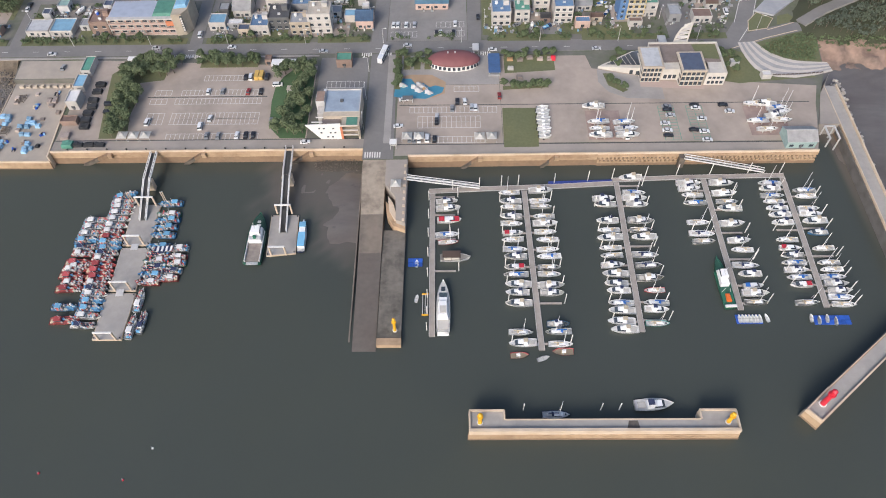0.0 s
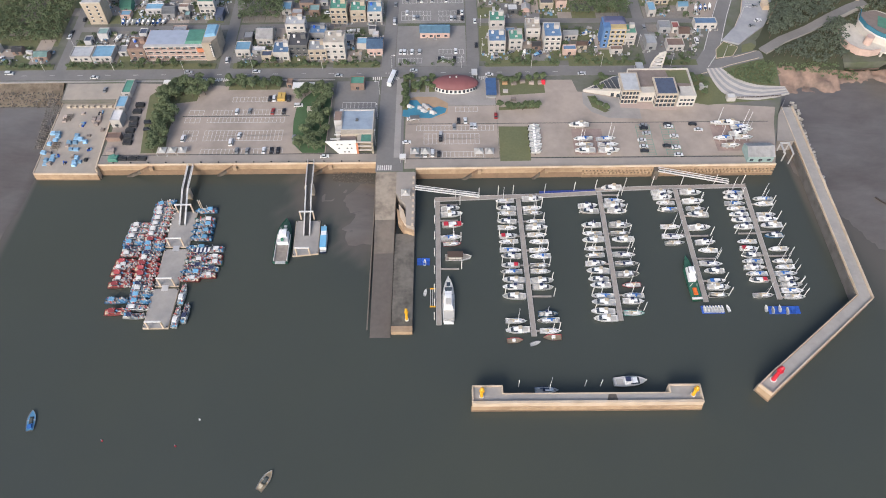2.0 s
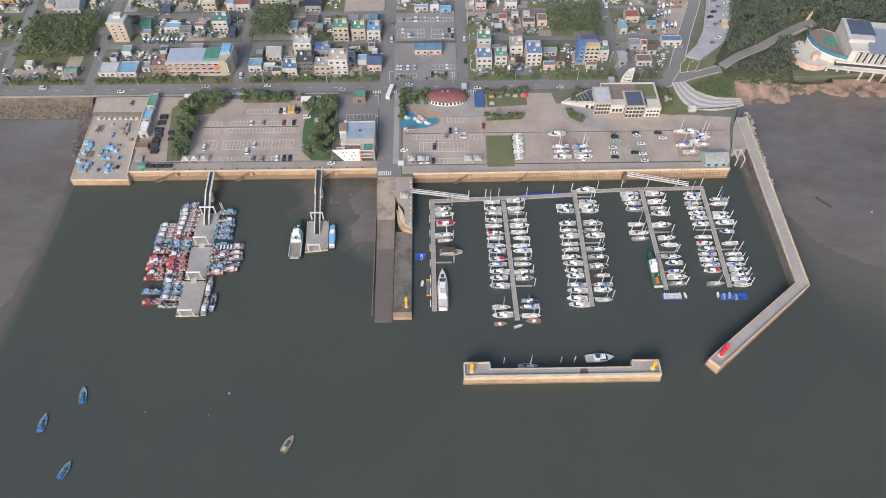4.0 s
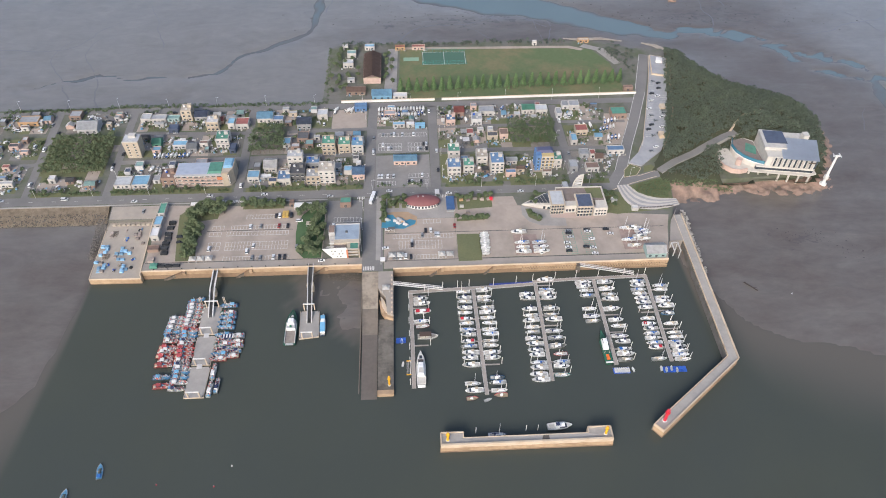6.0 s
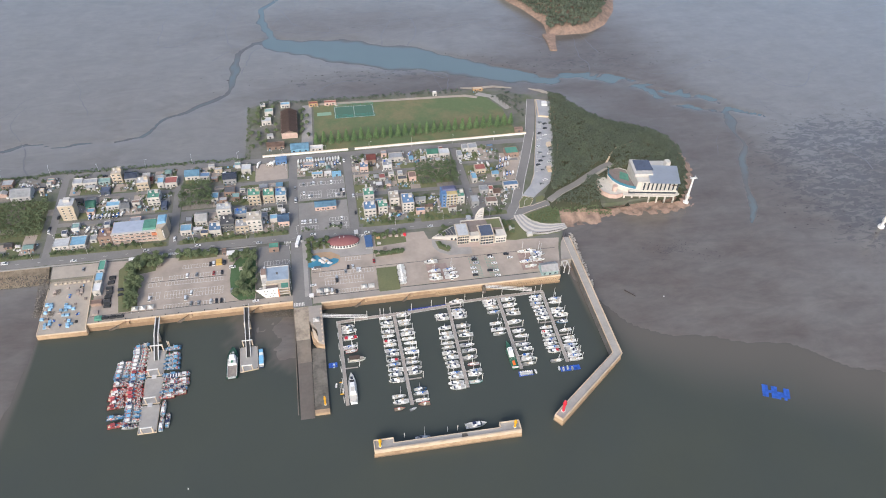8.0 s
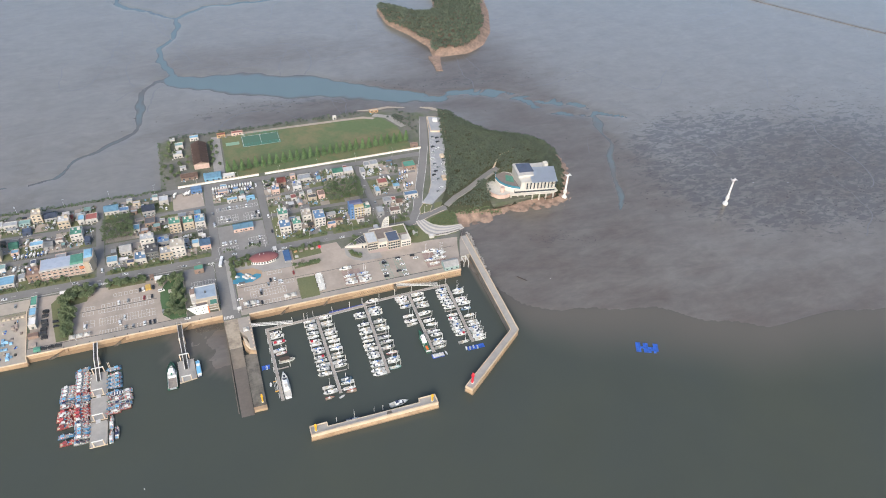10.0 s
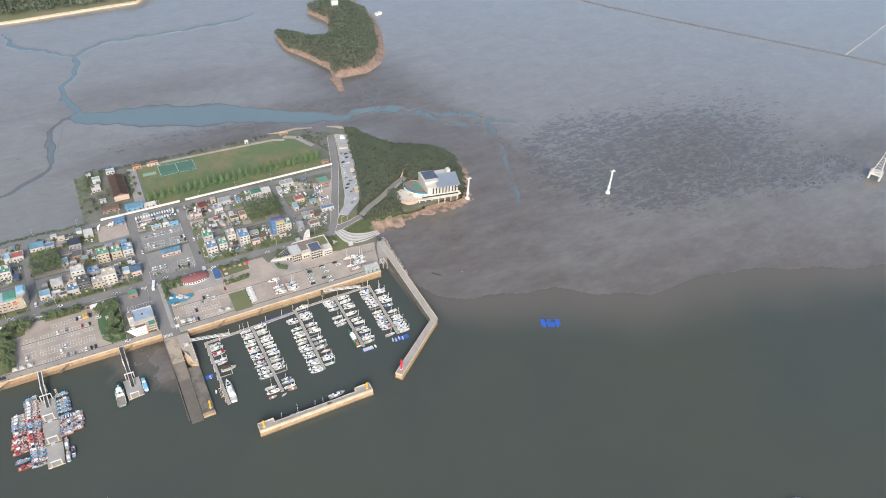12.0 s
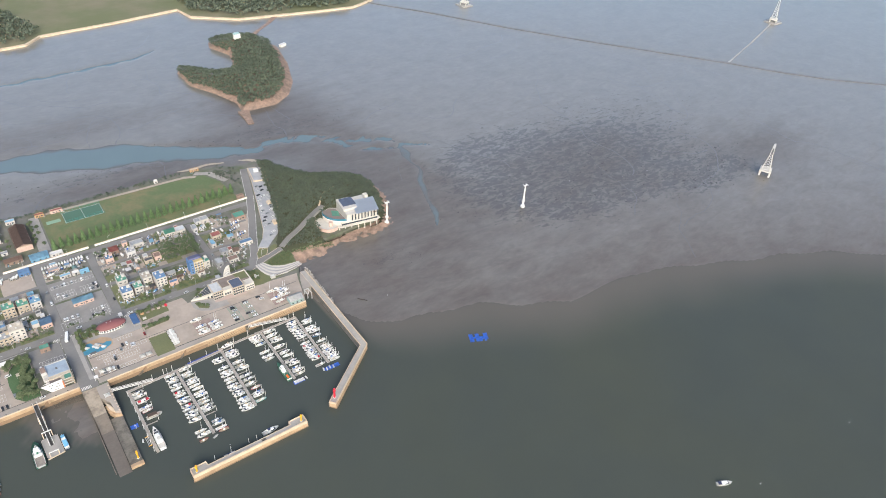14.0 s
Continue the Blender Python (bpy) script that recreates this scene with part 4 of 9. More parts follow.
def wedge(bm, x0, x1, y, z0, z1, rake=0.5, narrow=0.8):
    """A cabin with a raked front and drawn-in top."""
    b = [bm.verts.new(v) for v in ((x0, -y, z0), (x1, -y * 0.85, z0), (x1, y * 0.85, z0), (x0, y, z0))]
    t = [bm.verts.new(v) for v in ((x0 + 0.1, -y * narrow, z1), (x1 - rake, -y * narrow * 0.85, z1), (x1 - rake, y * narrow * 0.85, z1), (x0 + 0.1, y * narrow, z1))]
    for i in range(4):
        bm.faces.new((b[i], b[(i + 1) % 4], t[(i + 1) % 4], t[i]))
    bm.faces.new(t)
    bm.faces.new(b[::-1])
    return bm


GEL = mat("white_gelcoat", (0.84, 0.83, 0.81), 0.3, grain=0.03, scale=2, vary=0.08)
CREAM = mat("cream_deck", (0.8, 0.785, 0.75), 0.6, grain=0.06, scale=3, vary=0.06)
TEAK = mat("teak_deck", (0.52, 0.49, 0.44), 0.7, grain=0.15, scale=4)
ALU = mat("mast_aluminium", (0.68, 0.67, 0.65), 0.4, metal=0.4)
HULLS = {
    "white": GEL,
    "red": mat("red_hull", (0.4, 0.075, 0.075), 0.5, grain=0.12, scale=2, vary=0.3),
    "blue": mat("blue_hull", (0.07, 0.22, 0.42), 0.5, grain=0.12, scale=2, vary=0.35),
    "green": mat("green_hull", (0.03, 0.16, 0.1), 0.5, grain=0.1, scale=2, vary=0.2),
    "teal": mat("teal_hull", (0.1, 0.4, 0.36), 0.5, grain=0.1, scale=2),
    "navy": mat("navy_hull", (0.03, 0.05, 0.12), 0.4, grain=0.1, scale=2),
    "grey": mat("grey_hull", (0.3, 0.31, 0.32), 0.5, grain=0.1, scale=2, vary=0.2),
}
CANVAS = {
    "blue": mat("blue_canvas", (0.03, 0.14, 0.42), 0.8, grain=0.1, scale=3),
    "red": mat("red_canvas", (0.5, 0.03, 0.05), 0.8, grain=0.1, scale=3),
    "navy": mat("navy_canvas", (0.03, 0.04, 0.09), 0.8, grain=0.1, scale=3),
    "beige": mat("beige_canvas", (0.5, 0.42, 0.3), 0.8, grain=0.1, scale=3),
    "cyan": mat("cyan_tarp", (0.16, 0.38, 0.56), 0.7, grain=0.15, scale=2, vary=0.2),
}


def sail_boat(length, hull, cover, label):
    root = thing("sailing_boat", None, label, "sailing boat", "boats at the marina")
    b = length * 0.31
    part("hull", hull_mesh(length, b, 0.85), HULLS[hull], root, "" if hull == "white" else hull + " hull", True)
    part("deck", deck_mesh(length, b, 0.85), CREAM, root)
    part("coachroof", wedge(bm_new(), -length * 0.12, length * 0.28, b * 0.28, 0.75, 1.35, 0.8), GEL, root)
    part("cabin_window", wedge(bm_new(), -length * 0.08, length * 0.2, b * 0.285, 0.95, 1.18, 0.5), M_GLASS, root)
    part("cockpit", box(bm_new(), -length * 0.38, -b * 0.15, 0.7, -length * 0.16, b * 0.15, 0.86), TEAK, root)
    part("mast", tube(bm_new(), (length * 0.1, 0, 1.2), (length * 0.1, 0, length * 1.22), 0.12, 6, 0.07), GEL, root)
    part("boom", tube(bm_new(), (length * 0.1, 0, 2.1), (-length * 0.32, 0, 2.0), 0.09), ALU, root)
    part("sail_cover", tube(bm_new(), (length * 0.08, 0, 2.28), (-length * 0.3, 0, 2.15), 0.2), CANVAS[cover], root, cover + " sail cover")
    part("sprayhood", wedge(bm_new(), -length * 0.17, -length * 0.07, b * 0.26, 1.2, 1.85, 0.5), CANVAS[cover], root, cover + " sprayhood")
    part("fore_hatch", box(bm_new(), length * 0.3, -0.3, 0.9, length * 0.35, 0.3, 1.12), M_GLASS, root)
    for s in (1,):
        part("shroud", tube(bm_new(), (length * 0.08, s * b * 0.45, 0.9), (length * 0.1, 0, length * 0.95), 0.035, 3), ALU, root)
    return root


def motor_boat(length, hull, cover, label, fly=True):
    root = thing("motor_boat", None, label, "motor boat", "boats at the marina")
    b = length * 0.34
    part("hull", hull_mesh(length, b, 1.15, 0.4), HULLS[hull], root, "" if hull == "white" else hull + " hull", True)
    part("deck", deck_mesh(length, b, 1.15, 0.4), CREAM, root)
    part("cabin", wedge(bm_new(), -length * 0.18, length * 0.26, b * 0.36, 1.0, 2.1, 1.0), GEL, root)
    part("windscreen", wedge(bm_new(), -length * 0.02, length * 0.26 + 0.1, b * 0.34, 1.35, 2.07, 0.95, 0.86), M_GLASS, root, "dark raked windscreen")
    if fly:
        part("flybridge", wedge(bm_new(), -length * 0.16, length * 0.06, b * 0.28, 2.1, 2.8, 0.5), GEL, root)
        part("bimini", box(bm_new(), -length * 0.18, -b * 0.22, 3.3, -length * 0.02, b * 0.22, 3.38), CANVAS[cover], root, cover + " canvas top")
        for s in (-1, 1):
            part("arch", tube(bm_new(), (-length * 0.15, s * b * 0.28, 2.1), (-length * 0.13, s * b * 0.2, 3.32), 0.05, 4), ALU, root)
    else:
        part("awning", box(bm_new(), -length * 0.42, -b * 0.34, 2.0, -length * 0.2, b * 0.34, 2.1), CANVAS[cover], root, cover + " canvas awning")
        part("awning_pole", tube(bm_new(), (-length * 0.4, b * 0.3, 1.1), (-length * 0.4, b * 0.3, 2.0), 0.05, 4), ALU, root)
    part("cockpit", box(bm_new(), -length * 0.42, -b * 0.24, 0.95, -length * 0.22, b * 0.24, 1.2), TEAK, root)
    return root


BOATS = [
    sail_boat(10.2, "white", "blue", "white sailing boat with a blue sail cover in its berth"),
    sail_boat(9.4, "white", "beige", "white sailing boat with a beige sail cover in its berth"),
    sail_boat(10.8, "white", "navy", "white sailing boat with a dark sail cover in its berth"),
    motor_boat(9.6, "white", "navy", "white motor cruiser with a dark canvas top in its berth"),
    motor_boat(10.8, "white", "beige", "white motor cruiser with a beige canvas top in its berth"),
    motor_boat(8.6, "white", "red", "small white motor boat with a red awning in its berth", False),
    motor_boat(8.2, "white", "blue", "small white motor boat with a blue awning in its berth", False),
    sail_boat(8.6, "red", "beige", "red-hulled sailing boat in its berth"),
    sail_boat(9.2, "teal", "beige", "teal-hulled sailing boat in its berth"),
    motor_boat(8.8, "blue", "navy", "blue-hulled motor boat in its berth"),
]
USED = set()


def berth(kind, x, y, z, turn, size=1.0, group=""):
    """The first of a kind is set down itself, later ones are copies."""
    m = pose(x, y, z, 0, 0, turn)
    if kind in USED:
        ob = copy_thing(BOATS[kind], m)
    else:
        ob = BOATS[kind]
        ob.matrix_basis = m
        USED.add(kind)
    if group:
        ob["group"] = group
    return ob


# ---- marina pontoons, fingers, piles ----
M_PONT = mat("pontoon_planks", (0.36, 0.32, 0.28), 0.9, grain=0.14, scale=2.0, stain=0.5, stain_scale=0.3)
M_FLOATBLUE = mat("blue_float", (0.03, 0.055, 0.25), 0.6, grain=0.15, scale=2)


def pontoon(name, line, w, label):
    root = thing(name, None, label, "pontoon", "marina pontoons")
    part("float", ribbon(bm_new(), line, w * 0.94, -0.35, 0.42), M_DARK, root)
    part("deck", ribbon(bm_new(), line, w, 0.42, 0.6), M_PONT, root)
    for s in (0, 1):
        part("edge", ribbon(bm_new(), strip(line, w - 0.1)[s], 0.12, 0.45, 0.68), M_STEEL, root)
    return root


pile_first = None


def pile(x, y, h=6.2):
    global pile_first
    if pile_first is None:
        pile_first = thing("mooring_pile", pose(x, y, 0), "white-topped steel mooring pile in the water", "pile", "mooring piles")
        part("shaft", tube(bm_new(), (0, 0, -3), (0, 0, 6.4), 0.2, 8), mat("pile_grey", (0.66, 0.64, 0.6), 0.6, grain=0.1, scale=1), pile_first)
        part("cap", tube(bm_new(), (0, 0, 6.4), (0, 0, 7.0), 0.24, 8, 0.06), M_WHITE, pile_first)
        return pile_first
    return copy_thing(pile_first, pose(x, y, h - 6.2))


pontoon("pontoon", [(-15.5, 112.6), (8, 113.8), (41, 114.9), (66, 116.4)], 2.6, "grey plank pontoon with steel edges")
pontoon("pontoon", [(66, 118.3), (95.3, 119.6), (142.5, 120.4)], 2.4, "grey plank pontoon with steel edges")
DOCKS = [((-13.9, 111.3), (-13.4, 40)), ((26.4, 112.6), (28, 34)), ((67.5, 116.9), (66.8, 41.6)), ((106.2, 118.4), (106.5, 51)), ((141.3, 119.1), (139.9, 52))]
for a, b in DOCKS:
    pontoon("pontoon", [a, b], 2.3, "long grey plank pontoon between berths")
bf = thing("blue_float_row", None, "row of dark blue plastic floats along the pontoon", "float")
for i in range(13):
    part("float", box(bm_new(), 37.5 + i * 2.2, 116.2 + 0.06 * i, -0.2, 39.6 + i * 2.2, 118.0 + 0.06 * i, 0.45), M_FLOATBLUE, bf)

finger_first = None


def finger(x0, y, length, side):
    global finger_first
    if finger_first is None:
        finger_first = thing("finger_pontoon", None, "narrow grey finger pontoon between two boats", "pontoon", "finger pontoons")
        part("float", box(bm_new(), 0.1, -0.35, -0.3, 8.6, 0.35, 0.35), M_DARK, finger_first)
        part("deck", box(bm_new(), 0, -0.42, 0.35, 8.7, 0.42, 0.52), M_PONT, finger_first)
        finger_first.matrix_basis = pose(x0, y, 0, 0, 0, 0 if side > 0 else 180)
    else:
        copy_thing(finger_first, pose(x0, y, 0, 0, 0, 0 if side > 0 else 180))
    pile(x0 + side * 9.9, y + 0.3)


def dock_x(k, y):
    (x0, y0), (x1, y1) = DOCKS[k]
    return x0 + (x1 - x0) * (y - y0) / (y1 - y0)


BERTHS = [
    (1, -1, [111.4, 106.3, 103.2, 98, 94.2, 88.9, 85.7, 80.6, 77, 71.6, 68.1, 63.3, 59.5, 54.5, 41.6, 36.9], "1313 1510 3504 3414 43".replace(" ", "")),
    (1, 1, [112.5, 106.6, 103.5, 97.9, 94.1, 89.6, 85.5, 80.4, 77, 71.5, 68.2, 62.8, 59.2, 45, 41.8, 36.4], "4111 4111 0114 3901 1366".replace(" ", "")),
    (2, -1, [107.6, 104.3, 95.3, 90.2, 86.3, 81, 77.2, 72.3, 68.1, 63.4, 60.1, 54.4, 50.9, 46.1, 42.5], "333141134330444"),
    (2, 1, [119.5, 110.8, 107.6, 104.1, 95.2, 90.2, 86.5, 77.4, 72.2, 66, 60.2, 54.4, 51.3, 45.2], "40434142247038"),
    (3, -1, [115.9, 112.7, 109.2, 104.8, 94, 88, 84.1], "4310121"),
    (3, 1, [115.9, 110, 105.3, 101.5, 93.2, 84.3, 79.6, 71.8, 67.6, 61.8, 58.5, 54.4], "441443123641"),
    (4, -1, [115.6, 112.4, 108.5, 105.2, 101.3, 97.7, 93.6, 84.6, 80.2, 76.5, 73, 69.3, 65.9, 62.3, 54], "030133315303051"),
    (4, 1, [111.3, 108.1, 101.2, 98.1, 94.4, 88.1, 80.1, 72.9, 69.6, 65.9, 62.7, 59.4, 56.5, 53.2], "01134911103301"),
]
for k, side, ys, kinds in BERTHS:
    for i, y in enumerate(ys):
        kind = int(kinds[i % len(kinds)])
        x = dock_x(k, y) + side * (6.9 + RNG.uniform(-0.5, 0.6))
        bow_out = RNG.random() < 0.62
        berth(kind, x, y, 0, (0 if side > 0 else 180) + (0 if bow_out else 180) + RNG.uniform(-3, 3))
        if i % 2 == 0 and i + 1 < len(ys):
            mid = (y + ys[i + 1]) / 2 if ys[i + 1] > y - 6 else y - 2.2
            finger(dock_x(k, mid) + side * 1.2, mid - (2.4 if k < 4 else 1.6), 8.6, side)
for x, y in ((-5, 113.5), (6.8, 114.9), (16.5, 116), (24, 116.3), (40, 117), (55, 118.2), (66, 119.5), (81, 120.8), (95, 121.6), (110, 122), (127, 122.4), (141, 122.2)):
    pile(x, y)
for y in (108, 98, 88, 78, 68, 58, 50, 43):
    pile(-15.4, y, 5.6)

# berths at the first pontoon
for kind, y, x in ((3, 106.5, -7.6), (4, 102.8, -7), (0, 88.5, -7.4), (7, 84.6, -7)):
    berth(kind, x, y, 0, 4)
for y in (109.3, 99.2, 86.5, 70.2):
    finger(-12.7, y, 8.6, 1)
BOATS.append(motor_boat(10.5, "white", "red", "white motor boat with red canvas covers in its berth", False))
rc = berth(10, -6.6, 96.2, 0, 3)
part("canvas_cover", box(bm_new(), 0.8, -1.3, 1.5, 4.2, 1.3, 1.75), CANVAS["red"], rc, "red canvas cover")
# ---- large white yacht ----
ya = thing("motor_yacht", pose(-9.1, 53, 0, 0, 0, 90), "large white motor yacht moored along the pontoon", "yacht")
part("hull", hull_mesh(23.5, 5.6, 2.2, 0.3, 0.8, 0.92, 1.0), GEL, ya, "", True)
part("deck", deck_mesh(23.5, 5.6, 2.2, 0.3, 0.92), CREAM, ya)
part("saloon", wedge(bm_new(), -6.5, 5.5, 2.2, 2.0, 3.9, 3.0), GEL, ya)
part("windscreen", wedge(bm_new(), 1.0, 5.6, 1.9, 2.5, 3.75, 2.6, 0.9), M_GLASS, ya)
part("flybridge", wedge(bm_new(), -5.8, 1.2, 1.9, 3.9, 4.7, 0.8), GEL, ya)
part("flybridge_seats", box(bm_new(), -5.0, -1.2, 4.7, -1.8, 1.2, 4.9), TEAK, ya, "brown flybridge seats")
part("aft_deck", box(bm_new(), -11, -2.1, 2.1, -6.6, 2.1, 2.25), TEAK, ya, "teak aft deck")
part("bow_hatch", box(bm_new(), 6.2, -0.8, 2.5, 8.2, 0.8, 2.75), M_GLASS, ya)
part("swim_platform", box(bm_new(), -12.6, -2.2, 0.3, -11.5, 2.2, 0.55), GEL, ya)
# ---- wooden-topped old ship ----
old = thing("wooden_ship", pose(-4.2, 76.3, 0), "white hulled tourist boat with a dark timber upper frame", "boat")
part("hull", hull_mesh(12.5, 3.8, 1.5, 0.5), GEL, old, "", True)
part("deck", deck_mesh(12.5, 3.8, 1.5, 0.5), TEAK, old)
part("cabin", box(bm_new(), -4.5, -1.3, 1.3, 1.5, 1.3, 2.6), TEAK, old)
part("canopy", box(bm_new(), -5.2, -1.7, 3.6, 2.2, 1.7, 3.75), mat("dark_timber", (0.09, 0.06, 0.045), 0.8, grain=0.2, scale=3), old)
for x in (-5, -1.5, 2):
    for s in (-1.6, 1.6):
        part("post", tube(bm_new(), (x, s, 1.2), (x, s, 3.6), 0.08, 5), MATS["dark_timber"], old)
# ---- green and white work ship ----
def work_ship(x, y, turn, length, hull, label):
    root = thing("work_ship", pose(x, y, 0, 0, 0, turn), label, "ship")
    b = length * 0.2
    part("hull", hull_mesh(length, b, 1.7, 0.6, 0.85, 0.9, 1.0), HULLS[hull], root, hull + " hull", True)
    part("rubbing_strake", box(bm_new(), -length * 0.5, -b * 0.49, 1.2, length * 0.2, b * 0.49, 1.5), HULLS["green"], root)
    part("deck", deck_mesh(length, b, 1.7, 0.6, 0.9, 0.2, 0.3), mat("deck_green", (0.07, 0.2, 0.14), 0.7, grain=0.15, scale=2), root, "green deck")
    part("bulwark", box(bm_new(), -length * 0.5, -b * 0.46, 1.7, -length * 0.46, b * 0.46, 2.3), M_WHITE, root)
    part("deckhouse", wedge(bm_new(), -length * 0.1, length * 0.22, b * 0.36, 1.5, 3.6, 0.8, 0.95), GEL, root)
    part("wheelhouse", wedge(bm_new(), length * 0.0, length * 0.18, b * 0.3, 3.6, 5.4, 0.7, 0.9), GEL, root)
    part("bridge_window", wedge(bm_new(), length * 0.02, length * 0.175, b * 0.305, 4.3, 4.9, 0.55, 0.93), M_GLASS, root)
    part("mast", tube(bm_new(), (length * 0.06, 0, 5.4), (length * 0.06, 0, 9.5), 0.12, 5), M_WHITE, root)
    part("roof_rail", tube(bm_new(), (-length * 0.02, 0, 5.7), (length * 0.14, 0, 5.7), 0.06, 4), M_STEEL, root)
    part("rescue_boat", wedge(bm_new(), -length * 0.4, -length * 0.24, b * 0.2, 1.7, 2.8, 0.6, 0.7), mat("safety_orange", (0.75, 0.16, 0.03), 0.5, grain=0.05, scale=2), root, "orange rescue boat")
    for s in (-1, 1):
        part("davit", tube(bm_new(), (-length * 0.2, s * b * 0.35, 1.5), (-length * 0.2, s * b * 0.2, 4.0), 0.1, 5), M_WHITE, root)
    return root


work_ship(102, 63.5, 92, 24, "green", "green and white patrol ship with an orange rescue boat")
# blue float platforms
def float_raft(x, y, nx_, ny_, label, gaps=()):
    root = thing("float_raft", pose(x, y, 0), label, "raft")
    first = None
    for i in range(nx_):
        for j in range(ny_):
            if (i, j) in gaps:
                continue
            if first is None:
                first = part("float_block", box(bm_new(), -0.95, -0.95, -0.25, 0.95, 0.95, 0.45, 0.96), M_BLUE, root)
                first.location = (0, 0, 0)
            else:
                o = first.copy()
                o.location = (i * 2, j * 2, RNG.uniform(-0.03, 0.03))
                scene.collection.objects.link(o)
    return root


float_raft(104.6, 46, 5, 2, "dark blue plastic float raft carrying small white dinghies")
float_raft(134.2, 45.5, 7, 2, "dark blue plastic float raft at the pontoon end")
float_raft(-22.6, 73.6, 3, 2, "blue plastic float raft with a slot for a boat")
lone = float_raft(0, 0, 9, 5, "bright blue plastic float raft lying alone in open water", gaps=((2, 0), (2, 1), (2, 3), (2, 4), (5, 3), (5, 4), (6, 3), (6, 4), (6, 0), (8, 0)))
lone.matrix_basis = pose(263, 4, 0, 0, 0, -24)


def dinghy(x, y, turn, label="small white dinghy", z=0.45, length=3.6, hull="white", cover=None):
    root = thing("dinghy", pose(x, y, z, 0, 0, turn), label, "dinghy", "dinghies")
    part("hull", hull_mesh(length, length * 0.4, 0.55, 0.3, 0.75, 0.85, 0.15), HULLS[hull], root, "", True)
    part("floor", deck_mesh(length, length * 0.4, 0.4, 0.3, 0.85, 0.2, 0.1), CREAM if cover is None else CANVAS[cover], root)
    part("thwart", box(bm_new(), -0.2, -length * 0.17, 0.4, 0.1, length * 0.17, 0.5), M_STEEL, root)
    return root


dg = dinghy(104.8, 47, 90, "small white dinghy upright on a blue raft")
for i in range(1, 7):
    copy_thing(dg, pose(104.8 + i * 1.3, 47, 0.45, 0, 0, 90))
for x, y in ((135, 46.3), (138.2, 47), (141.2, 45.8), (132.2, 47.2)):
    copy_thing(dg, pose(x, y, 0.45, 0, 0, 80))
copy_thing(dg, pose(115.5, 47.5, 0, 0, 0, 100))
copy_thing(dg, pose(-20, 74, 0.1, 0, 0, 90))
copy_thing(dg, pose(-19.6, 57.2, 0, 0, 0, 80))
yr = thing("yellow_frame_raft", pose(-17.2, 49.5, 0), "narrow steel frame raft with yellow ends", "raft")
for x in (0, 1.0, 2.0):
    part("beam", box(bm_new(), x - 0.12, 0, 0, x + 0.12, 10, 0.4), M_STEEL, yr)
for y in (0, 9.6):
    part("end_beam", box(bm_new(), -0.3, y, 0, 2.3, y + 0.5, 0.5), M_YELLOW, yr)

# ---- access bridges ----
def gangway(a, b, w, label, color=None):
    """A railed bridge from a to b."""
    root = thing("gangway", None, label, "gangway")
    a, b = Vector(a), Vector(b)
    d = (b - a).normalized()
    s = Vector((d.y, -d.x, 0)).normalized() * w / 2
    bm = bm_new()
    q = [bm.verts.new(v) for v in (a - s, a + s, b + s, b - s)]
    bm.faces.new(q)
    bmesh.ops.solidify(bm, geom=bm.faces[:], thickness=0.25)
    part("deck", bm, M_DARK, root, "dark grating deck")
    for k in (-1, 1):
        part("handrail", tube(bm_new(), a + s * k + Vector((0, 0, 1.3)), b + s * k + Vector((0, 0, 1.3)), 0.17, 5), color or M_WHITE, root)
        part("girder", tube(bm_new(), a + s * k, b + s * k, 0.3, 4), color or M_WHITE, root)
        n = max(3, int((b - a).length / 3))
        bm = bm_new()
        for i in range(n + 1):
            p = a + (b - a) * i / n + s * k
            tube(bm, p, p + Vector((0, 0, 1.3)), 0.09, 4)
        part("rail_posts", bm, color or M_WHITE, root)
    return root


gangway((-140, 131.5, Q), (-139.6, 116, 6.2), 2.6, "steel access bridge from the quay with white rails")
gangway((-139.6, 116, 6.2), (-138.4, 97, 1.1), 2.6, "long ramped access bridge with white rails")
gangway((-78.7, 134, Q + 0.2), (-78.2, 118, 6.3), 3.2, "pale steel access bridge from the quay", M_STEEL)
gangway((-78.2, 118, 6.2), (-77, 90, 1.1), 2.8, "long ramped access bridge with white rails")
gangway((-25, 115, Q), (7, 114.6, 0.9), 1.6, "white aluminium gangway down to the pontoon")
gangway((98, 126.4, Q - 0.6), (134, 122.6, 0.9), 1.6, "white aluminium gangway down to the pontoon")
setting("gangway_base", box(bm_new(), 96, 125.6, -3, 98.5, 128.6, Q - 0.3), M_DARKST, "dark steel gangway landing on the quay face", "landing")
setting("gangway_base", box(bm_new(), -141.6, 114.8, -3, -137.6, 117.2, 5.7), M_COPING, "concrete pier under the bridge joint", "pier")
setting("gangway_base", box(bm_new(), -80.4, 116.6, -3, -76, 119.4, 5.7), M_COPING, "concrete pier under the bridge joint", "pier")


def portal(x, y, w, h, z=0.9, label="cream steel portal frame over the pontoon"):
    root = thing("portal_frame", pose(x, y, z), label, "portal frame", "portal frames")
    for s in (-w / 2, w / 2):
        part("post", box(bm_new(), s - 0.3, -0.3, 0, s + 0.3, 0.3, h), M_COPING, root)
    part("beam", box(bm_new(), -w / 2 - 0.3, -0.3, h, w / 2 + 0.3, 0.3, h + 0.5), M_WHITE, root)
    return root


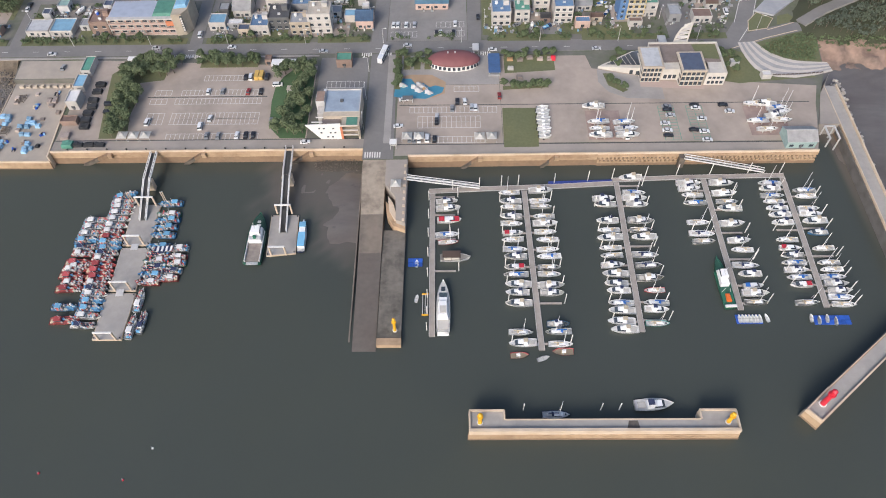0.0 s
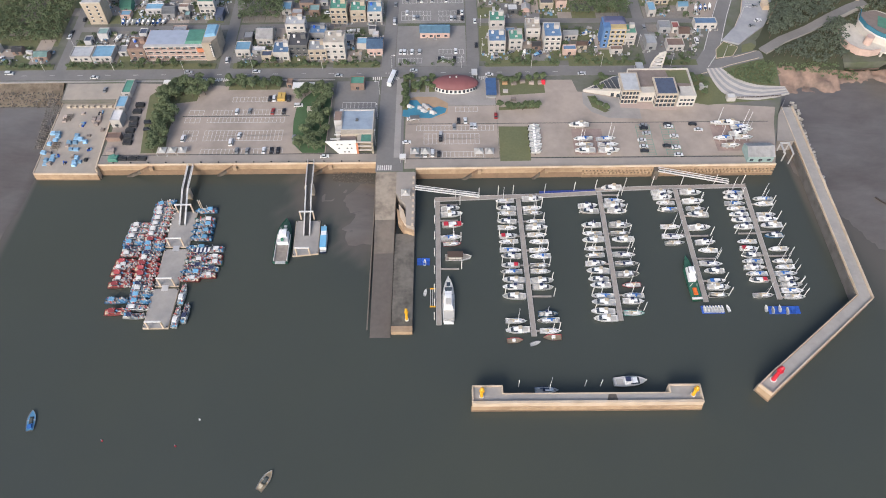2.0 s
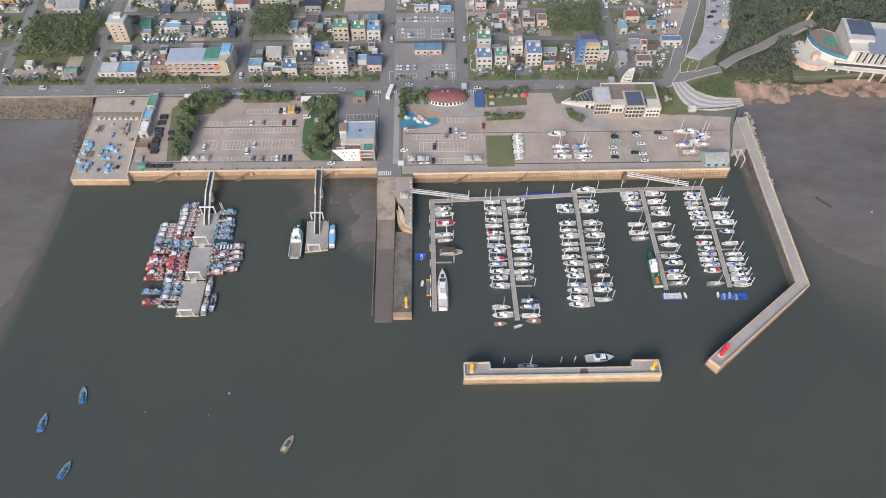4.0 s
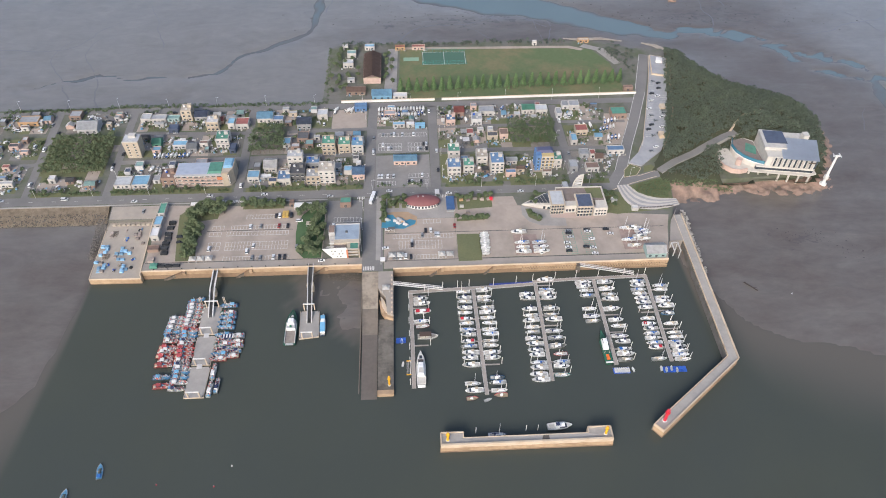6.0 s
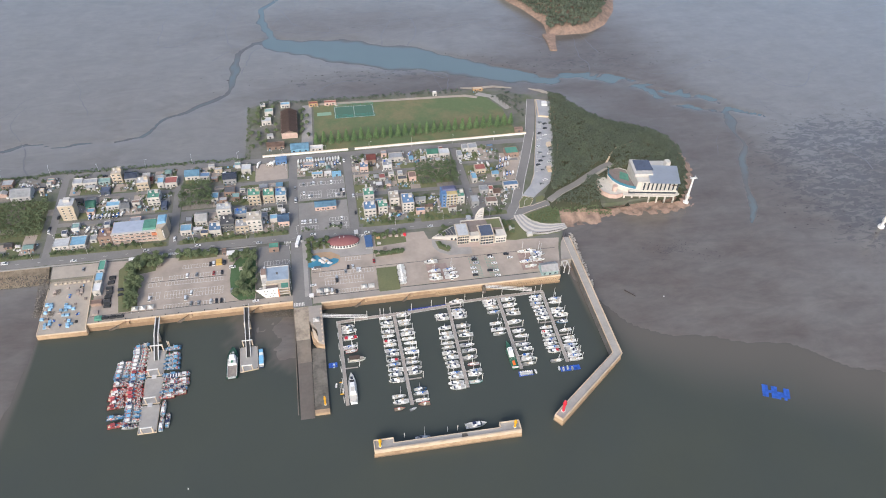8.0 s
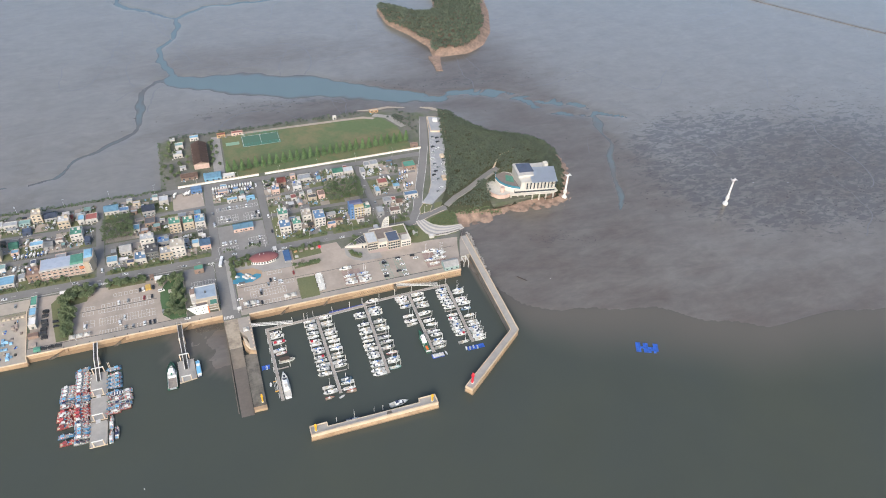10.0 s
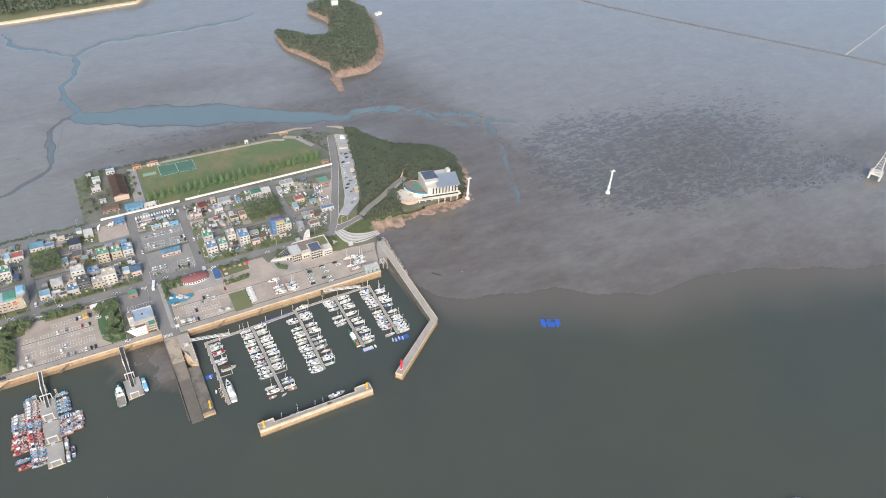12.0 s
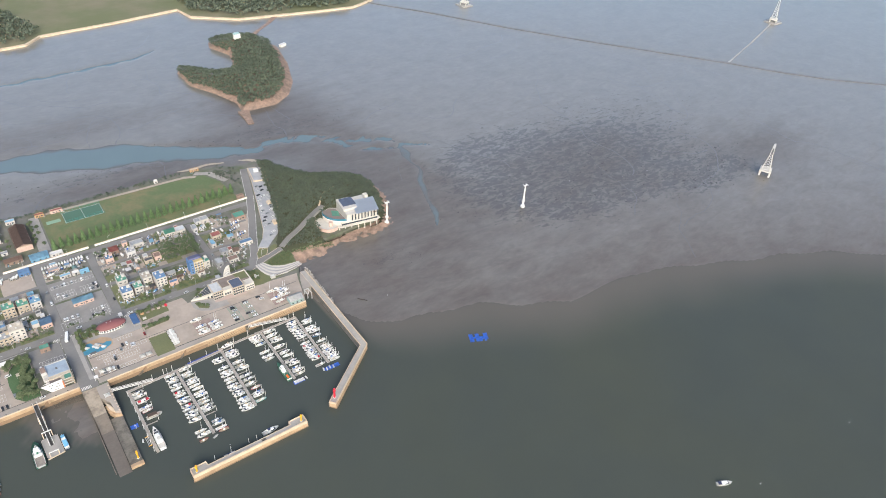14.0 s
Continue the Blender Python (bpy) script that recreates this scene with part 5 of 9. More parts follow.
def barge(poly, label):
    root = thing("landing_pontoon", None, label, "pontoon", "landing pontoons")
    part("hull", prism(bm_new(), poly, -0.8, 0.75), M_COPING, root)
    cx, cy = sum(p[0] for p in poly) / len(poly), sum(p[1] for p in poly) / len(poly)
    part("deck", prism(bm_new(), [(cx + (x - cx) * 0.97, cy + (y - cy) * 0.98) for x, y in poly], 0.7, 0.85), M_DECK, root, "grey stained concrete deck")
    bm = bm_new()
    for x, y in poly:
        tube(bm, (cx + (x - cx) * 0.9, cy + (y - cy) * 0.93, 0.85), (cx + (x - cx) * 0.9, cy + (y - cy) * 0.93, 1.4), 0.22, 8)
    part("bollards", bm, M_BLACK, root)
    return root


barge([(-144.8, 106), (-132.8, 106), (-132.6, 84), (-144, 84)], "concrete landing pontoon for fishing boats")
barge([(-143.9, 82.6), (-132.3, 82.6), (-132.5, 61.4), (-143.6, 61.4)], "concrete landing pontoon for fishing boats")
barge([(-144, 60.2), (-132, 60.2), (-132.3, 39.2), (-143.6, 39.2)], "concrete landing pontoon for fishing boats")
barge([(-83.3, 99.5), (-71.4, 99.5), (-70.4, 79.3), (-82.5, 78)], "concrete landing pontoon for the ferry")
for x, y, w in ((-138.5, 105.4, 7.6), (-138.4, 84.6, 6.6), (-137.6, 61.8, 6.6), (-137.2, 39, 6.6), (-77.2, 78.4, 6.2), (-77.6, 100.4, 6.4)):
    portal(x, y, w, 5.6)
for x in (-146.2, -145.2, -131.4, -130.6):
    t_ = thing("guide_pile", pose(x, 107.5, 0), "tall steel guide pile beside the pontoon", "pile", "guide piles")
    part("shaft", tube(bm_new(), (0, 0, -3), (0, 0, 7.5), 0.22, 7), M_COPING, t_)
    part("cap", tube(bm_new(), (0, 0, 7.5), (0, 0, 7.8), 0.26, 7, 0.05), M_WHITE, t_)
for a, b, z in (((-138.6, 61.9), (-138.4, 58.8), 0.95), ((-138.5, 84.6), (-138.4, 81.5), 0.95)):
    bm = bm_new()
    ribbon(bm, [a, b], 3.0, 0.88, 1.05)
    setting("link_plate", bm, M_STEEL, "steel link plate between pontoons", "plate")

# ---- fishing boats ----
def confetti(name, colors, rough=0.8):
    """A worn surface whose loose pieces take one of several colours each."""
    m = mat(name, colors[0], rough, grain=0.2, scale=3)
    nt = m.node_tree
    g, r = nt.nodes.new("ShaderNodeNewGeometry"), nt.nodes.new("ShaderNodeValToRGB")
    r.color_ramp.interpolation = "CONSTANT"
    el = r.color_ramp.elements
    for i, c in enumerate(colors):
        e = el[i] if i < 2 else el.new(i / len(colors))
        e.position = i / len(colors)
        e.color = (*c, 1)
    nt.links.new(g.outputs["Random Per Island"], r.inputs[0])
    hue = [n for n in nt.nodes if n.type == "HUE_SAT"][0]
    nt.links.new(r.outputs[0], hue.inputs["Color"])
    return m


M_GEAR = confetti("mixed_gear", [(0.6, 0.58, 0.55), (0.12, 0.32, 0.55), (0.1, 0.1, 0.1), (0.5, 0.3, 0.24), (0.4, 0.39, 0.38), (0.55, 0.13, 0.12), (0.4, 0.42, 0.36), (0.25, 0.4, 0.5), (0.6, 0.58, 0.55)])

def fishing_boat(length, hull, roof, label):
    root = thing("fishing_boat", None, label, "fishing boat", "fishing boats at the pontoon")
    b = length * 0.295
    part("hull", hull_mesh(length, b, 1.0, 0.6, 0.8, 0.9), HULLS[hull], root, hull + " hull", True)
    part("deck", deck_mesh(length, b, 1.0, 0.6, 0.9, 0.15, 0.35), mat(hull + "_work_deck", {"red": (0.4, 0.15, 0.13), "blue": (0.15, 0.3, 0.44)}.get(hull, (0.34, 0.34, 0.33)), 0.8, grain=0.25, scale=3, vary=0.25), root)
    part("wheelhouse", wedge(bm_new(), -length * 0.3, -length * 0.06, b * 0.3, 0.8, 2.6, 0.3, 0.92), HULLS["red"] if hull == "red" and roof is not M_WHITE else GEL, root)
    part("wheelhouse_window", wedge(bm_new(), -length * 0.28, -length * 0.062, b * 0.305, 1.7, 2.2, 0.25, 0.95), M_GLASS, root)
    part("wheelhouse_roof", box(bm_new(), -length * 0.31, -b * 0.32, 2.6, -length * 0.08, b * 0.32, 2.72), roof, root)
    part("mast", tube(bm_new(), (-length * 0.1, 0, 2.6), (-length * 0.1, 0, 5.0), 0.07, 5), ALU, root)
    part("hold_cover", box(bm_new(), 0.1, -b * 0.25, 0.8, length * 0.25, b * 0.25, 1.15), roof, root)
    bm = bm_new()
    for s in (-1, 1):
        tube(bm, (-length * 0.45, s * b * 0.42, 1.5), (length * 0.3, s * b * 0.34, 1.7), 0.05, 4)
    tube(bm, (length * 0.3, -b * 0.34, 1.7), (length * 0.3, b * 0.34, 1.7), 0.05, 4)
    part("rail", bm, HULLS[hull], root)
    rg = random.Random(int(length * 10) + len(hull))
    bm = bm_new()
    for _ in range(46):
        x, y, s = rg.uniform(-0.44, 0.38) * length, rg.uniform(-0.4, 0.4) * b, rg.uniform(0.15, 0.42)
        box(bm, x - s, y - s * 0.7, 0.7, x + s, y + s * 0.7, 0.9 + rg.uniform(0.3, 1.3), 0.85)
    part("deck_gear", bm, M_GEAR, root, "mixed crates, floats and ropes")["kind"] = "stuff"
    part("net_heap", wedge(bm_new(), -length * 0.46, -length * 0.34, b * 0.3, 0.75, 1.4, 0.2, 0.6), CANVAS["beige" if hull == "red" else "cyan"], root)
    return root


FISH = {
    "w": fishing_boat(11, "white", M_WHITE, "white fishing boat moored at the landing pontoon"),
    "r": fishing_boat(11.8, "red", HULLS["red"], "red fishing boat moored at the landing pontoon"),
    "b": fishing_boat(11, "blue", CANVAS["cyan"], "blue fishing boat moored at the landing pontoon"),
    "g": fishing_boat(10.4, "grey", CANVAS["navy"], "grey fishing boat with dark covers at the landing pontoon"),
    "n": fishing_boat(10.4, "green", M_WHITE, "green fishing boat moored at the landing pontoon"),
    "m": fishing_boat(10.2, "red", M_WHITE, "red and white fishing boat moored at the landing pontoon"),
}
fish_used = set()


def fish(kind, x, y, turn):
    m = pose(x, y, 0, 0, 0, turn)
    if kind in fish_used:
        return copy_thing(FISH[kind], m)
    fish_used.add(kind)
    FISH[kind].matrix_basis = m
    return FISH[kind]


west = [111, 107.1, 104.4, 101.2, 97.7, 94.2, 91.1, 88, 85.3, 82.4, 79.7, 76.9, 74.0, 71.1, 68.1, 65.1, 62.3, 59.6, 56.4, 53, 49.6, 45.4]
for i, y in enumerate(west):
    kind = "bwwwwwmrbbgmrrrmgwbbwg"[i]
    fish(kind, -149.4 + (1.2 if y < 60 else 0) + RNG.uniform(-0.6, 0.6), y, RNG.uniform(-4, 4) if i else 20)
for kind, x, y in (("r", -159.3, 75), ("m", -160.3, 71.6), ("r", -159.8, 68.4), ("m", -158.8, 65.2), ("m", -158.8, 79.6), ("b", -159.3, 86.5), ("w", -158.8, 90), ("w", -158.3, 97), ("g", -158.8, 82.8), ("w", -158.4, 93.5), ("r", -159.2, 62.4), ("m", -158.6, 73.2), ("b", -158.5, 53.6), ("r", -156.6, 47.8)):
    fish(kind, x, y, RNG.uniform(-4, 4))
east = [106.2, 100.3, 97, 93, 89, 83, 79.4, 75.8, 72.4, 68.8, 65.3]
for i, y in enumerate(east):
    fish("bnbbbbgngbm"[i], -128.2 + RNG.uniform(-0.5, 0.5), y, 180 + RNG.uniform(-4, 4))
for kind, x, y in (("w", -121, 82), ("m", -120.4, 77.6), ("n", -120, 74.2), ("g", -121, 70.6), ("m", -121.5, 67)):
    fish(kind, x, y, 180 + RNG.uniform(-5, 5))
for kind, x, y in (("w", -129.5, 57), ("g", -126, 47), ("w", -129.6, 45)):
    fish(kind, x, y, 87)
# striped awning and tarps
aw = thing("striped_awning", pose(-125, 80.6, 2.9), "grey and white striped awning over a fishing boat", "awning")
for i in range(8):
    part("stripe", box(bm_new(), -3.6 + i * 0.9, -1.3, 0, -2.75 + i * 0.9, 1.3, 0.12), M_WHITE if i % 2 else CANVAS["navy"], aw)
for s in (-3.4, 3.4):
    part("pole", tube(bm_new(), (s, 0, -2), (s, 0, 0), 0.07, 4), ALU, aw)
# ferry with its green foredeck, and a blue-roofed passenger boat
fe = thing("ferry", pose(-87.6, 87, 0, 0, 0, 90), "car ferry with a dark green foredeck and white wheelhouse", "ferry")
part("hull", hull_mesh(26, 8.0, 1.7, 0.5, 0.9, 0.95, 1.0), HULLS["green"], fe, "green hull", True)
part("deck", deck_mesh(26, 8.0, 1.7, 0.5, 0.95, 0.2, 0.3), mat("ferry_deck_green", (0.06, 0.13, 0.1), 0.7, grain=0.15, scale=2, stain=0.5, stain_scale=0.6), fe, "dark green deck")
part("car_deck", box(bm_new(), -12.2, -2.9, 1.3, -3.2, 2.9, 1.62), mat("worn_car_deck", (0.27, 0.235, 0.205), 0.85, grain=0.2, scale=1.5, stain=0.7, stain_scale=0.5), fe, "worn brown-grey car deck")
for s_ in (-1, 1):
    part("bulwark", box(bm_new(), -12.4, s_ * 3.1 - 0.12, 1.4, 3.0, s_ * 3.1 + 0.12, 2.5), M_WHITE, fe)
    part("davit", tube(bm_new(), (-2.4, s_ * 2.7, 1.6), (-2.4, s_ * 1.9, 4.4), 0.1, 5), M_WHITE, fe)
part("ramp", box(bm_new(), -13.8, -2.4, 1.3, -12.4, 2.4, 1.55), M_STEEL, fe, "steel stern ramp")
part("deckhouse", wedge(bm_new(), -3.0, 4.6, 2.7, 1.5, 3.8, 0.7, 0.95), GEL, fe)
part("wheelhouse", wedge(bm_new(), -0.6, 3.8, 2.1, 3.8, 5.8, 0.6, 0.9), GEL, fe)
part("bridge_window", wedge(bm_new(), -0.4, 3.65, 2.12, 4.6, 5.2, 0.5, 0.94), M_GLASS, fe)
part("upper_deck", box(bm_new(), -2.8, -2.4, 3.8, -0.8, 2.4, 3.95), mat("pale_roof_panel", (0.5, 0.5, 0.5), 0.7, grain=0.1, scale=1), fe)
part("funnel", box(bm_new(), -2.4, -0.6, 3.95, -1.4, 0.6, 5.4, 0.9), HULLS["green"], fe)
part("mast", tube(bm_new(), (1.2, 0, 5.7), (1.2, 0, 10), 0.12, 5), M_WHITE, fe)
part("windlass", box(bm_new(), 7.4, -0.8, 1.6, 8.6, 0.8, 2.4, 0.8), M_STEEL, fe)
part("hatch", box(bm_new(), 5.4, -1.0, 1.6, 6.8, 1.0, 2.0, 0.95), M_WHITE, fe)
pb = thing("passenger_boat", pose(-68.6, 88.5, 0, 0, 0, 92), "long white passenger boat with a blue roof", "boat")
part("hull", hull_mesh(17, 3.9, 1.1, 0.3), HULLS["navy"], pb, "dark blue hull", True)
part("deck", deck_mesh(17, 3.9, 1.1, 0.3), CREAM, pb)
part("saloon", wedge(bm_new(), -6.8, 5, 1.5, 1.0, 2.7, 0.8, 0.95), GEL, pb)
part("side_windows", wedge(bm_new(), -6.4, 4.6, 1.52, 1.7, 2.2, 0.6, 0.97), M_GLASS, pb)
part("roof", box(bm_new(), -6.9, -1.5, 2.7, 0.4, 1.5, 2.85), CANVAS["cyan"], pb, "blue canvas roof")
part("roof", box(bm_new(), 3.2, -1.4, 2.7, 5.8, 1.4, 2.95), CANVAS["cyan"], pb, "blue canvas roof")
# boats behind the detached breakwater and out on the water
mb2 = motor_boat(14, "white", "navy", "large white motor cruiser moored behind the breakwater")
mb2.matrix_basis = pose(66, 12, 0, 0, 0, 3)
sb2 = sail_boat(10, "navy", "navy", "dark sailing boat moored behind the breakwater")
sb2.matrix_basis = pose(31, 8.4, 0, 0, 0, 0)
for x in (19.5, 47, 53.5):
    pile(x, 10.5, 5.0)
for x, y, t_, c in ((-177.9, -2.9, 100, "cyan"), (-192.2, -16.2, 88, "cyan"), (-175.7, -38.4, 70, "cyan"), (-79.8, -27.9, 62, "beige")):
    dd = dinghy(x, y, t_, "open blue work boat anchored off the harbour" if c == "cyan" else "open grey work boat anchored off the harbour", 0, 9.0, "grey", c)
    part("engine_box", box(bm_new(), -3.6, -0.8, 0.4, -2.0, 0.8, 1.3), CANVAS["blue" if c == "cyan" else "beige"], dd)
    part("net_heap", wedge(bm_new(), -1.4, 1.6, 0.9, 0.4, 1.0, 0.8, 0.6), mat("wet_nets", (0.09, 0.1, 0.09), 0.9, grain=0.3, scale=2), dd)
wb = motor_boat(13, "white", "navy", "white motor cruiser lying in open water", False)
wb.matrix_basis = pose(332, -226, 0, 0, 0, -26)
for x, y in ((-147, -11.6), (-117.4, -14), (-110, -3), (475, -250), (356, -242), (233, 101), (509, 174), (546, 163), (616, 135), (656, 129), (737, 104), (783, 98)):
    bu = thing("buoy", pose(x, y, 0), "small pale marker buoy floating on the water", "buoy", "marker buoys")
    part("ball", tube(bm_new(), (0, 0, -0.3), (0, 0, 0.5), 0.5, 8, 0.3), CANVAS["red"] if x < -115 else M_WHITE, bu)
    part("stick", tube(bm_new(), (0, 0, 0.5), (0, 0, 1.5), 0.06, 4), M_WHITE, bu)

# red work boats and a grey inflatable at the end of the longest pontoon
for x, y, t_, l_ in ((19.5, 32, 4, 7.0), (35.8, 33.4, 180, 8.0)):
    rb = dinghy(x, y, t_, "open dark red work boat at the pontoon end", 0, l_, "red", "beige")
    part("console", wedge(bm_new(), -1.2, 0.4, 0.5, 0.4, 1.6, 0.4), GEL, rb)
dinghy(28.3, 30.6, 20, "grey inflatable with a white deck at the pontoon end", 0, 5.0, "grey")

# ---- foliage ----
def leaf_cloud(blobs, per, size, seed, squash=0.8):
    """Many small tilted leaf clumps spread through the shells of blobs (x, y, z, r)."""
    rng = np.random.default_rng(seed)
    blobs = np.asarray(blobs, float)
    n = len(blobs) * per
    b = np.repeat(blobs, per, 0)
    d = rng.normal(size=(n, 3))
    d /= np.linalg.norm(d, axis=1)[:, None]
    d[:, 2] = np.abs(d[:, 2]) * 1.0 - 0.25 * rng.random(n)
    r = b[:, 3] * (0.55 + 0.5 * rng.random(n) ** 0.6)
    c = b[:, :3] + d * r[:, None] * np.array([1, 1, squash])
    u = rng.normal(size=(n, 3))
    nrm = d + 0.5 * rng.normal(size=(n, 3))
    u = np.cross(u, nrm)
    u /= np.linalg.norm(u, axis=1)[:, None]
    w = np.cross(nrm, u)
    w /= np.linalg.norm(w, axis=1)[:, None]
    s = size * (0.6 + 0.8 * rng.random(n))[:, None]
    q = np.stack([c - u * s, c + w * s * 0.8, c + u * s, c - w * s * 0.8], 1).reshape(-1, 3)
    return q.tolist(), np.arange(n * 4).reshape(-1, 4).tolist()


LEAF = mat("tree_leaves", (0.118, 0.152, 0.075), 0.8, grain=0.15, scale=0.12, tint=(0.125, 0.145, 0.068), stain=0.6, stain_scale=0.08, island=0.22)
LEAF2 = mat("bush_leaves", (0.095, 0.128, 0.06), 0.8, grain=0.15, scale=0.3, island=0.24)
LEAF3 = mat("poplar_leaves", (0.1, 0.165, 0.065), 0.8, grain=0.1, scale=0.5, island=0.3)
# FOREST is lightened and greyed: distance haze mixed into the leaf colour
FOREST = mat("hazed_forest_leaves", (0.08, 0.1, 0.072), 0.85, grain=0.25, scale=0.09, tint=(0.1, 0.122, 0.078), stain=0.7, stain_scale=0.06, island=0.26)
BARK = mat("bark", (0.14, 0.11, 0.08), 0.9, grain=0.2, scale=3)


def tree(h, r, seed, leaf, label, tall=False):
    rng = random.Random(seed)
    root = thing("tree", None, label, "tree", "trees of the port")
    bm = bm_new()
    tube(bm, (0, 0, 0), (0.1, 0, h * 0.5), 0.22, 7, 0.14)
    for i in range(4):
        a = i * 1.6 + rng.random()
        tube(bm, (0.05, 0, h * (0.28 + 0.06 * i)), (math.cos(a) * r * 0.6, math.sin(a) * r * 0.6, h * (0.55 + 0.06 * i)), 0.1, 5, 0.05)
    part("trunk", bm, BARK, root)
    if tall:
        blobs = [(rng.uniform(-0.1, 0.1), rng.uniform(-0.1, 0.1), h * (0.18 + 0.8 * i / 9), r * (1.0 - 0.09 * i)) for i in range(10)]
    else:
        blobs = [(rng.uniform(-0.55, 0.55) * r, rng.uniform(-0.55, 0.55) * r, h * 0.62 + rng.uniform(-0.18, 0.24) * h, r * rng.uniform(0.4, 0.62)) for i in range(9)]
    v, f = leaf_cloud(blobs, 120, 0.42 if tall else 0.31, seed)
    mesh_ob("crown", v, f, leaf, root)
    return root


TREES = [tree(7.0, 3.0, 1, LEAF, "broad green tree on the grass"), tree(6.0, 2.6, 2, LEAF, "green park tree with an uneven crown"), tree(8.0, 3.4, 3, LEAF, "large leafy green park tree"), tree(4.2, 1.9, 4, LEAF2, "small light green street tree")]
POPLAR = tree(14.5, 3.4, 5, LEAF3, "slender light green conical tree beside the field", True)
tree_used = set()


def plant(kind, x, y, z=Q):
    src = POPLAR if kind == 9 else TREES[kind]
    m = pose(x, y, z, 0, 0, RNG.uniform(0, 360))
    if kind in tree_used:
        return copy_thing(src, m)
    tree_used.add(kind)
    src.matrix_basis = m
    return src


def inside(poly, x, y):
    c = False
    for (ax, ay), (bx, by) in zip(poly, poly[1:] + poly[:1]):
        if (ay > y) != (by > y) and x < (bx - ax) * (y - ay) / (by - ay) + ax:
            c = not c
    return c


def grove(poly, n, gap):
    pts = []
    xs, ys = [p[0] for p in poly], [p[1] for p in poly]
    for _ in range(n * 30):
        x, y = RNG.uniform(min(xs), max(xs)), RNG.uniform(min(ys), max(ys))
        if inside(poly, x, y) and all((x - a) ** 2 + (y - b) ** 2 > gap * gap for a, b in pts):
            pts.append((x, y))
        if len(pts) >= n:
            break
    return pts


for x, y in grove([(-162, 141), (-154.5, 141), (-156.5, 156), (-156, 170), (-157, 179), (-146, 182), (-140, 187), (-140, 195), (-163, 196), (-166, 184), (-164.5, 164)], 40, 2.9):
    plant(RNG.choice((0, 1, 2)), x, y)
for x, y in grove([(-80, 168), (-83, 158), (-88, 150), (-87, 141.5), (-73, 140.5), (-72.6, 188), (-90, 188), (-90, 181), (-80, 178)], 26, 3.2):
    plant(RNG.choice((0, 1, 2, 2)), x, y)
for x, y in grove(rect(-131, 190, -102, 196.5), 17, 2.8):
    plant(RNG.choice((1, 3)), x, y)
verge = []
for x0, x1 in ((-285, -236), (-228, -160), (-152, -142), (-132, -78), (-74, -47), (-36, -26), (-18, -4), (14, 56), (62, 105), (114, 134)):
    verge += [(x, y, Q + RNG.uniform(0.6, 1.9), RNG.uniform(0.9, 1.7)) for x, y in grove(rect(x0, 208.6, x1, 212.6), int((x1 - x0) / 1.7), 1.2)]
    for x, y in grove(rect(x0, 208.6, x1, 212.6), int((x1 - x0) / 16), 6):
        plant(3, x, y)
v, f = leaf_cloud(verge, 30, 0.4, 63)
mesh_ob("foliage", v, f, LEAF2, thing("shrubs", None, "thick green hedge of shrubs beside the main road", "shrubs", "", "stuff"))
for x, y in grove(rect(-32.8, 172, -30.2, 197), 7, 2.5) + grove(rect(-29, 186.5, -12, 197), 9, 3) + grove(rect(20, 171, 42, 174), 9, 2) + grove(rect(20, 192, 46, 197), 8, 3):
    plant(3, x, y)
for x, y in grove([(70, 185), (85, 184), (88, 196), (78, 198)], 6, 2.5) + grove([(128, 177), (136, 182), (134, 197), (128, 197)], 6, 3) + [(113, 199.5), (120, 200), (126, 200)]:
    plant(3, x, y)
for i in range(28):
    plant(9, -18 + i * 7.05, 332.5 + 0.3 * i + RNG.uniform(-1, 1))
for x, y in grove(rect(-80, 335, -55, 405), 20, 4) + grove(rect(-32, 345, -24, 400), 10, 4):
    plant(RNG.choice((1, 3)), x, y)


def forest(name, pts, h, r, per, size, seed, label, ground=None, leaf=None):
    """A stand of trees too dense to count."""
    rng = random.Random(seed)
    blobs, bm = [], bm_new()
    for x, y in pts:
        z = ground(x, y) if ground else Q
        s = rng.uniform(0.75, 1.25)
        for _ in range(3):
            blobs.append((x + rng.uniform(-1, 1) * r * 0.5, y + rng.uniform(-1, 1) * r * 0.5, z + h * s * rng.uniform(0.5, 0.78), r * s * rng.uniform(0.5, 0.75)))
        tube(bm, (x, y, z - 0.5), (x, y, z + h * s * 0.6), 0.16, 4, 0.08)
    v, f = leaf_cloud(blobs, per, size, seed)
    root = thing(name, None, label, "woods", "", "stuff")
    part("trunks", bm, BARK, root)
    mesh_ob("foliage", v, f, leaf or FOREST, root)
    return root


slab("wood_floor", [(-289, 232), (-240, 230), (-242, 280), (-290, 278)], 0.06, M_GRASS, "shaded grass under the trees", "ground")
forest("town_wood", grove([(-286, 234), (-240, 232), (-242, 278), (-288, 276)], 190, 2.6), 6.5, 2.6, 26, 0.4, 41, "dense block of green trees in the town", None, LEAF)
forest("town_wood", grove([(-134, 252), (-109, 253), (-112, 284), (-135, 281)], 70, 2.8), 8, 3.0, 30, 0.4, 42, "dense clump of tall green trees in the town", None, LEAF2)
forest("town_wood", grove([(68, 255), (103, 254), (104, 286), (68, 284)], 95, 2.8), 7.5, 2.9, 30, 0.4, 43, "dense clump of green trees in the town", None, LEAF2)

forest("shore_wood", grove([(165, 395), (182, 370), (188, 350), (196, 392), (180, 408)], 30, 3.0), 5, 2.4, 18, 0.42, 45, "clump of green trees beside the path")
forest("shore_wood", grove([(-70, 408), (140, 409), (140, 414), (-70, 413)], 75, 2.0), 4.2, 2.2, 16, 0.42, 44, "row of green trees along the back shore")

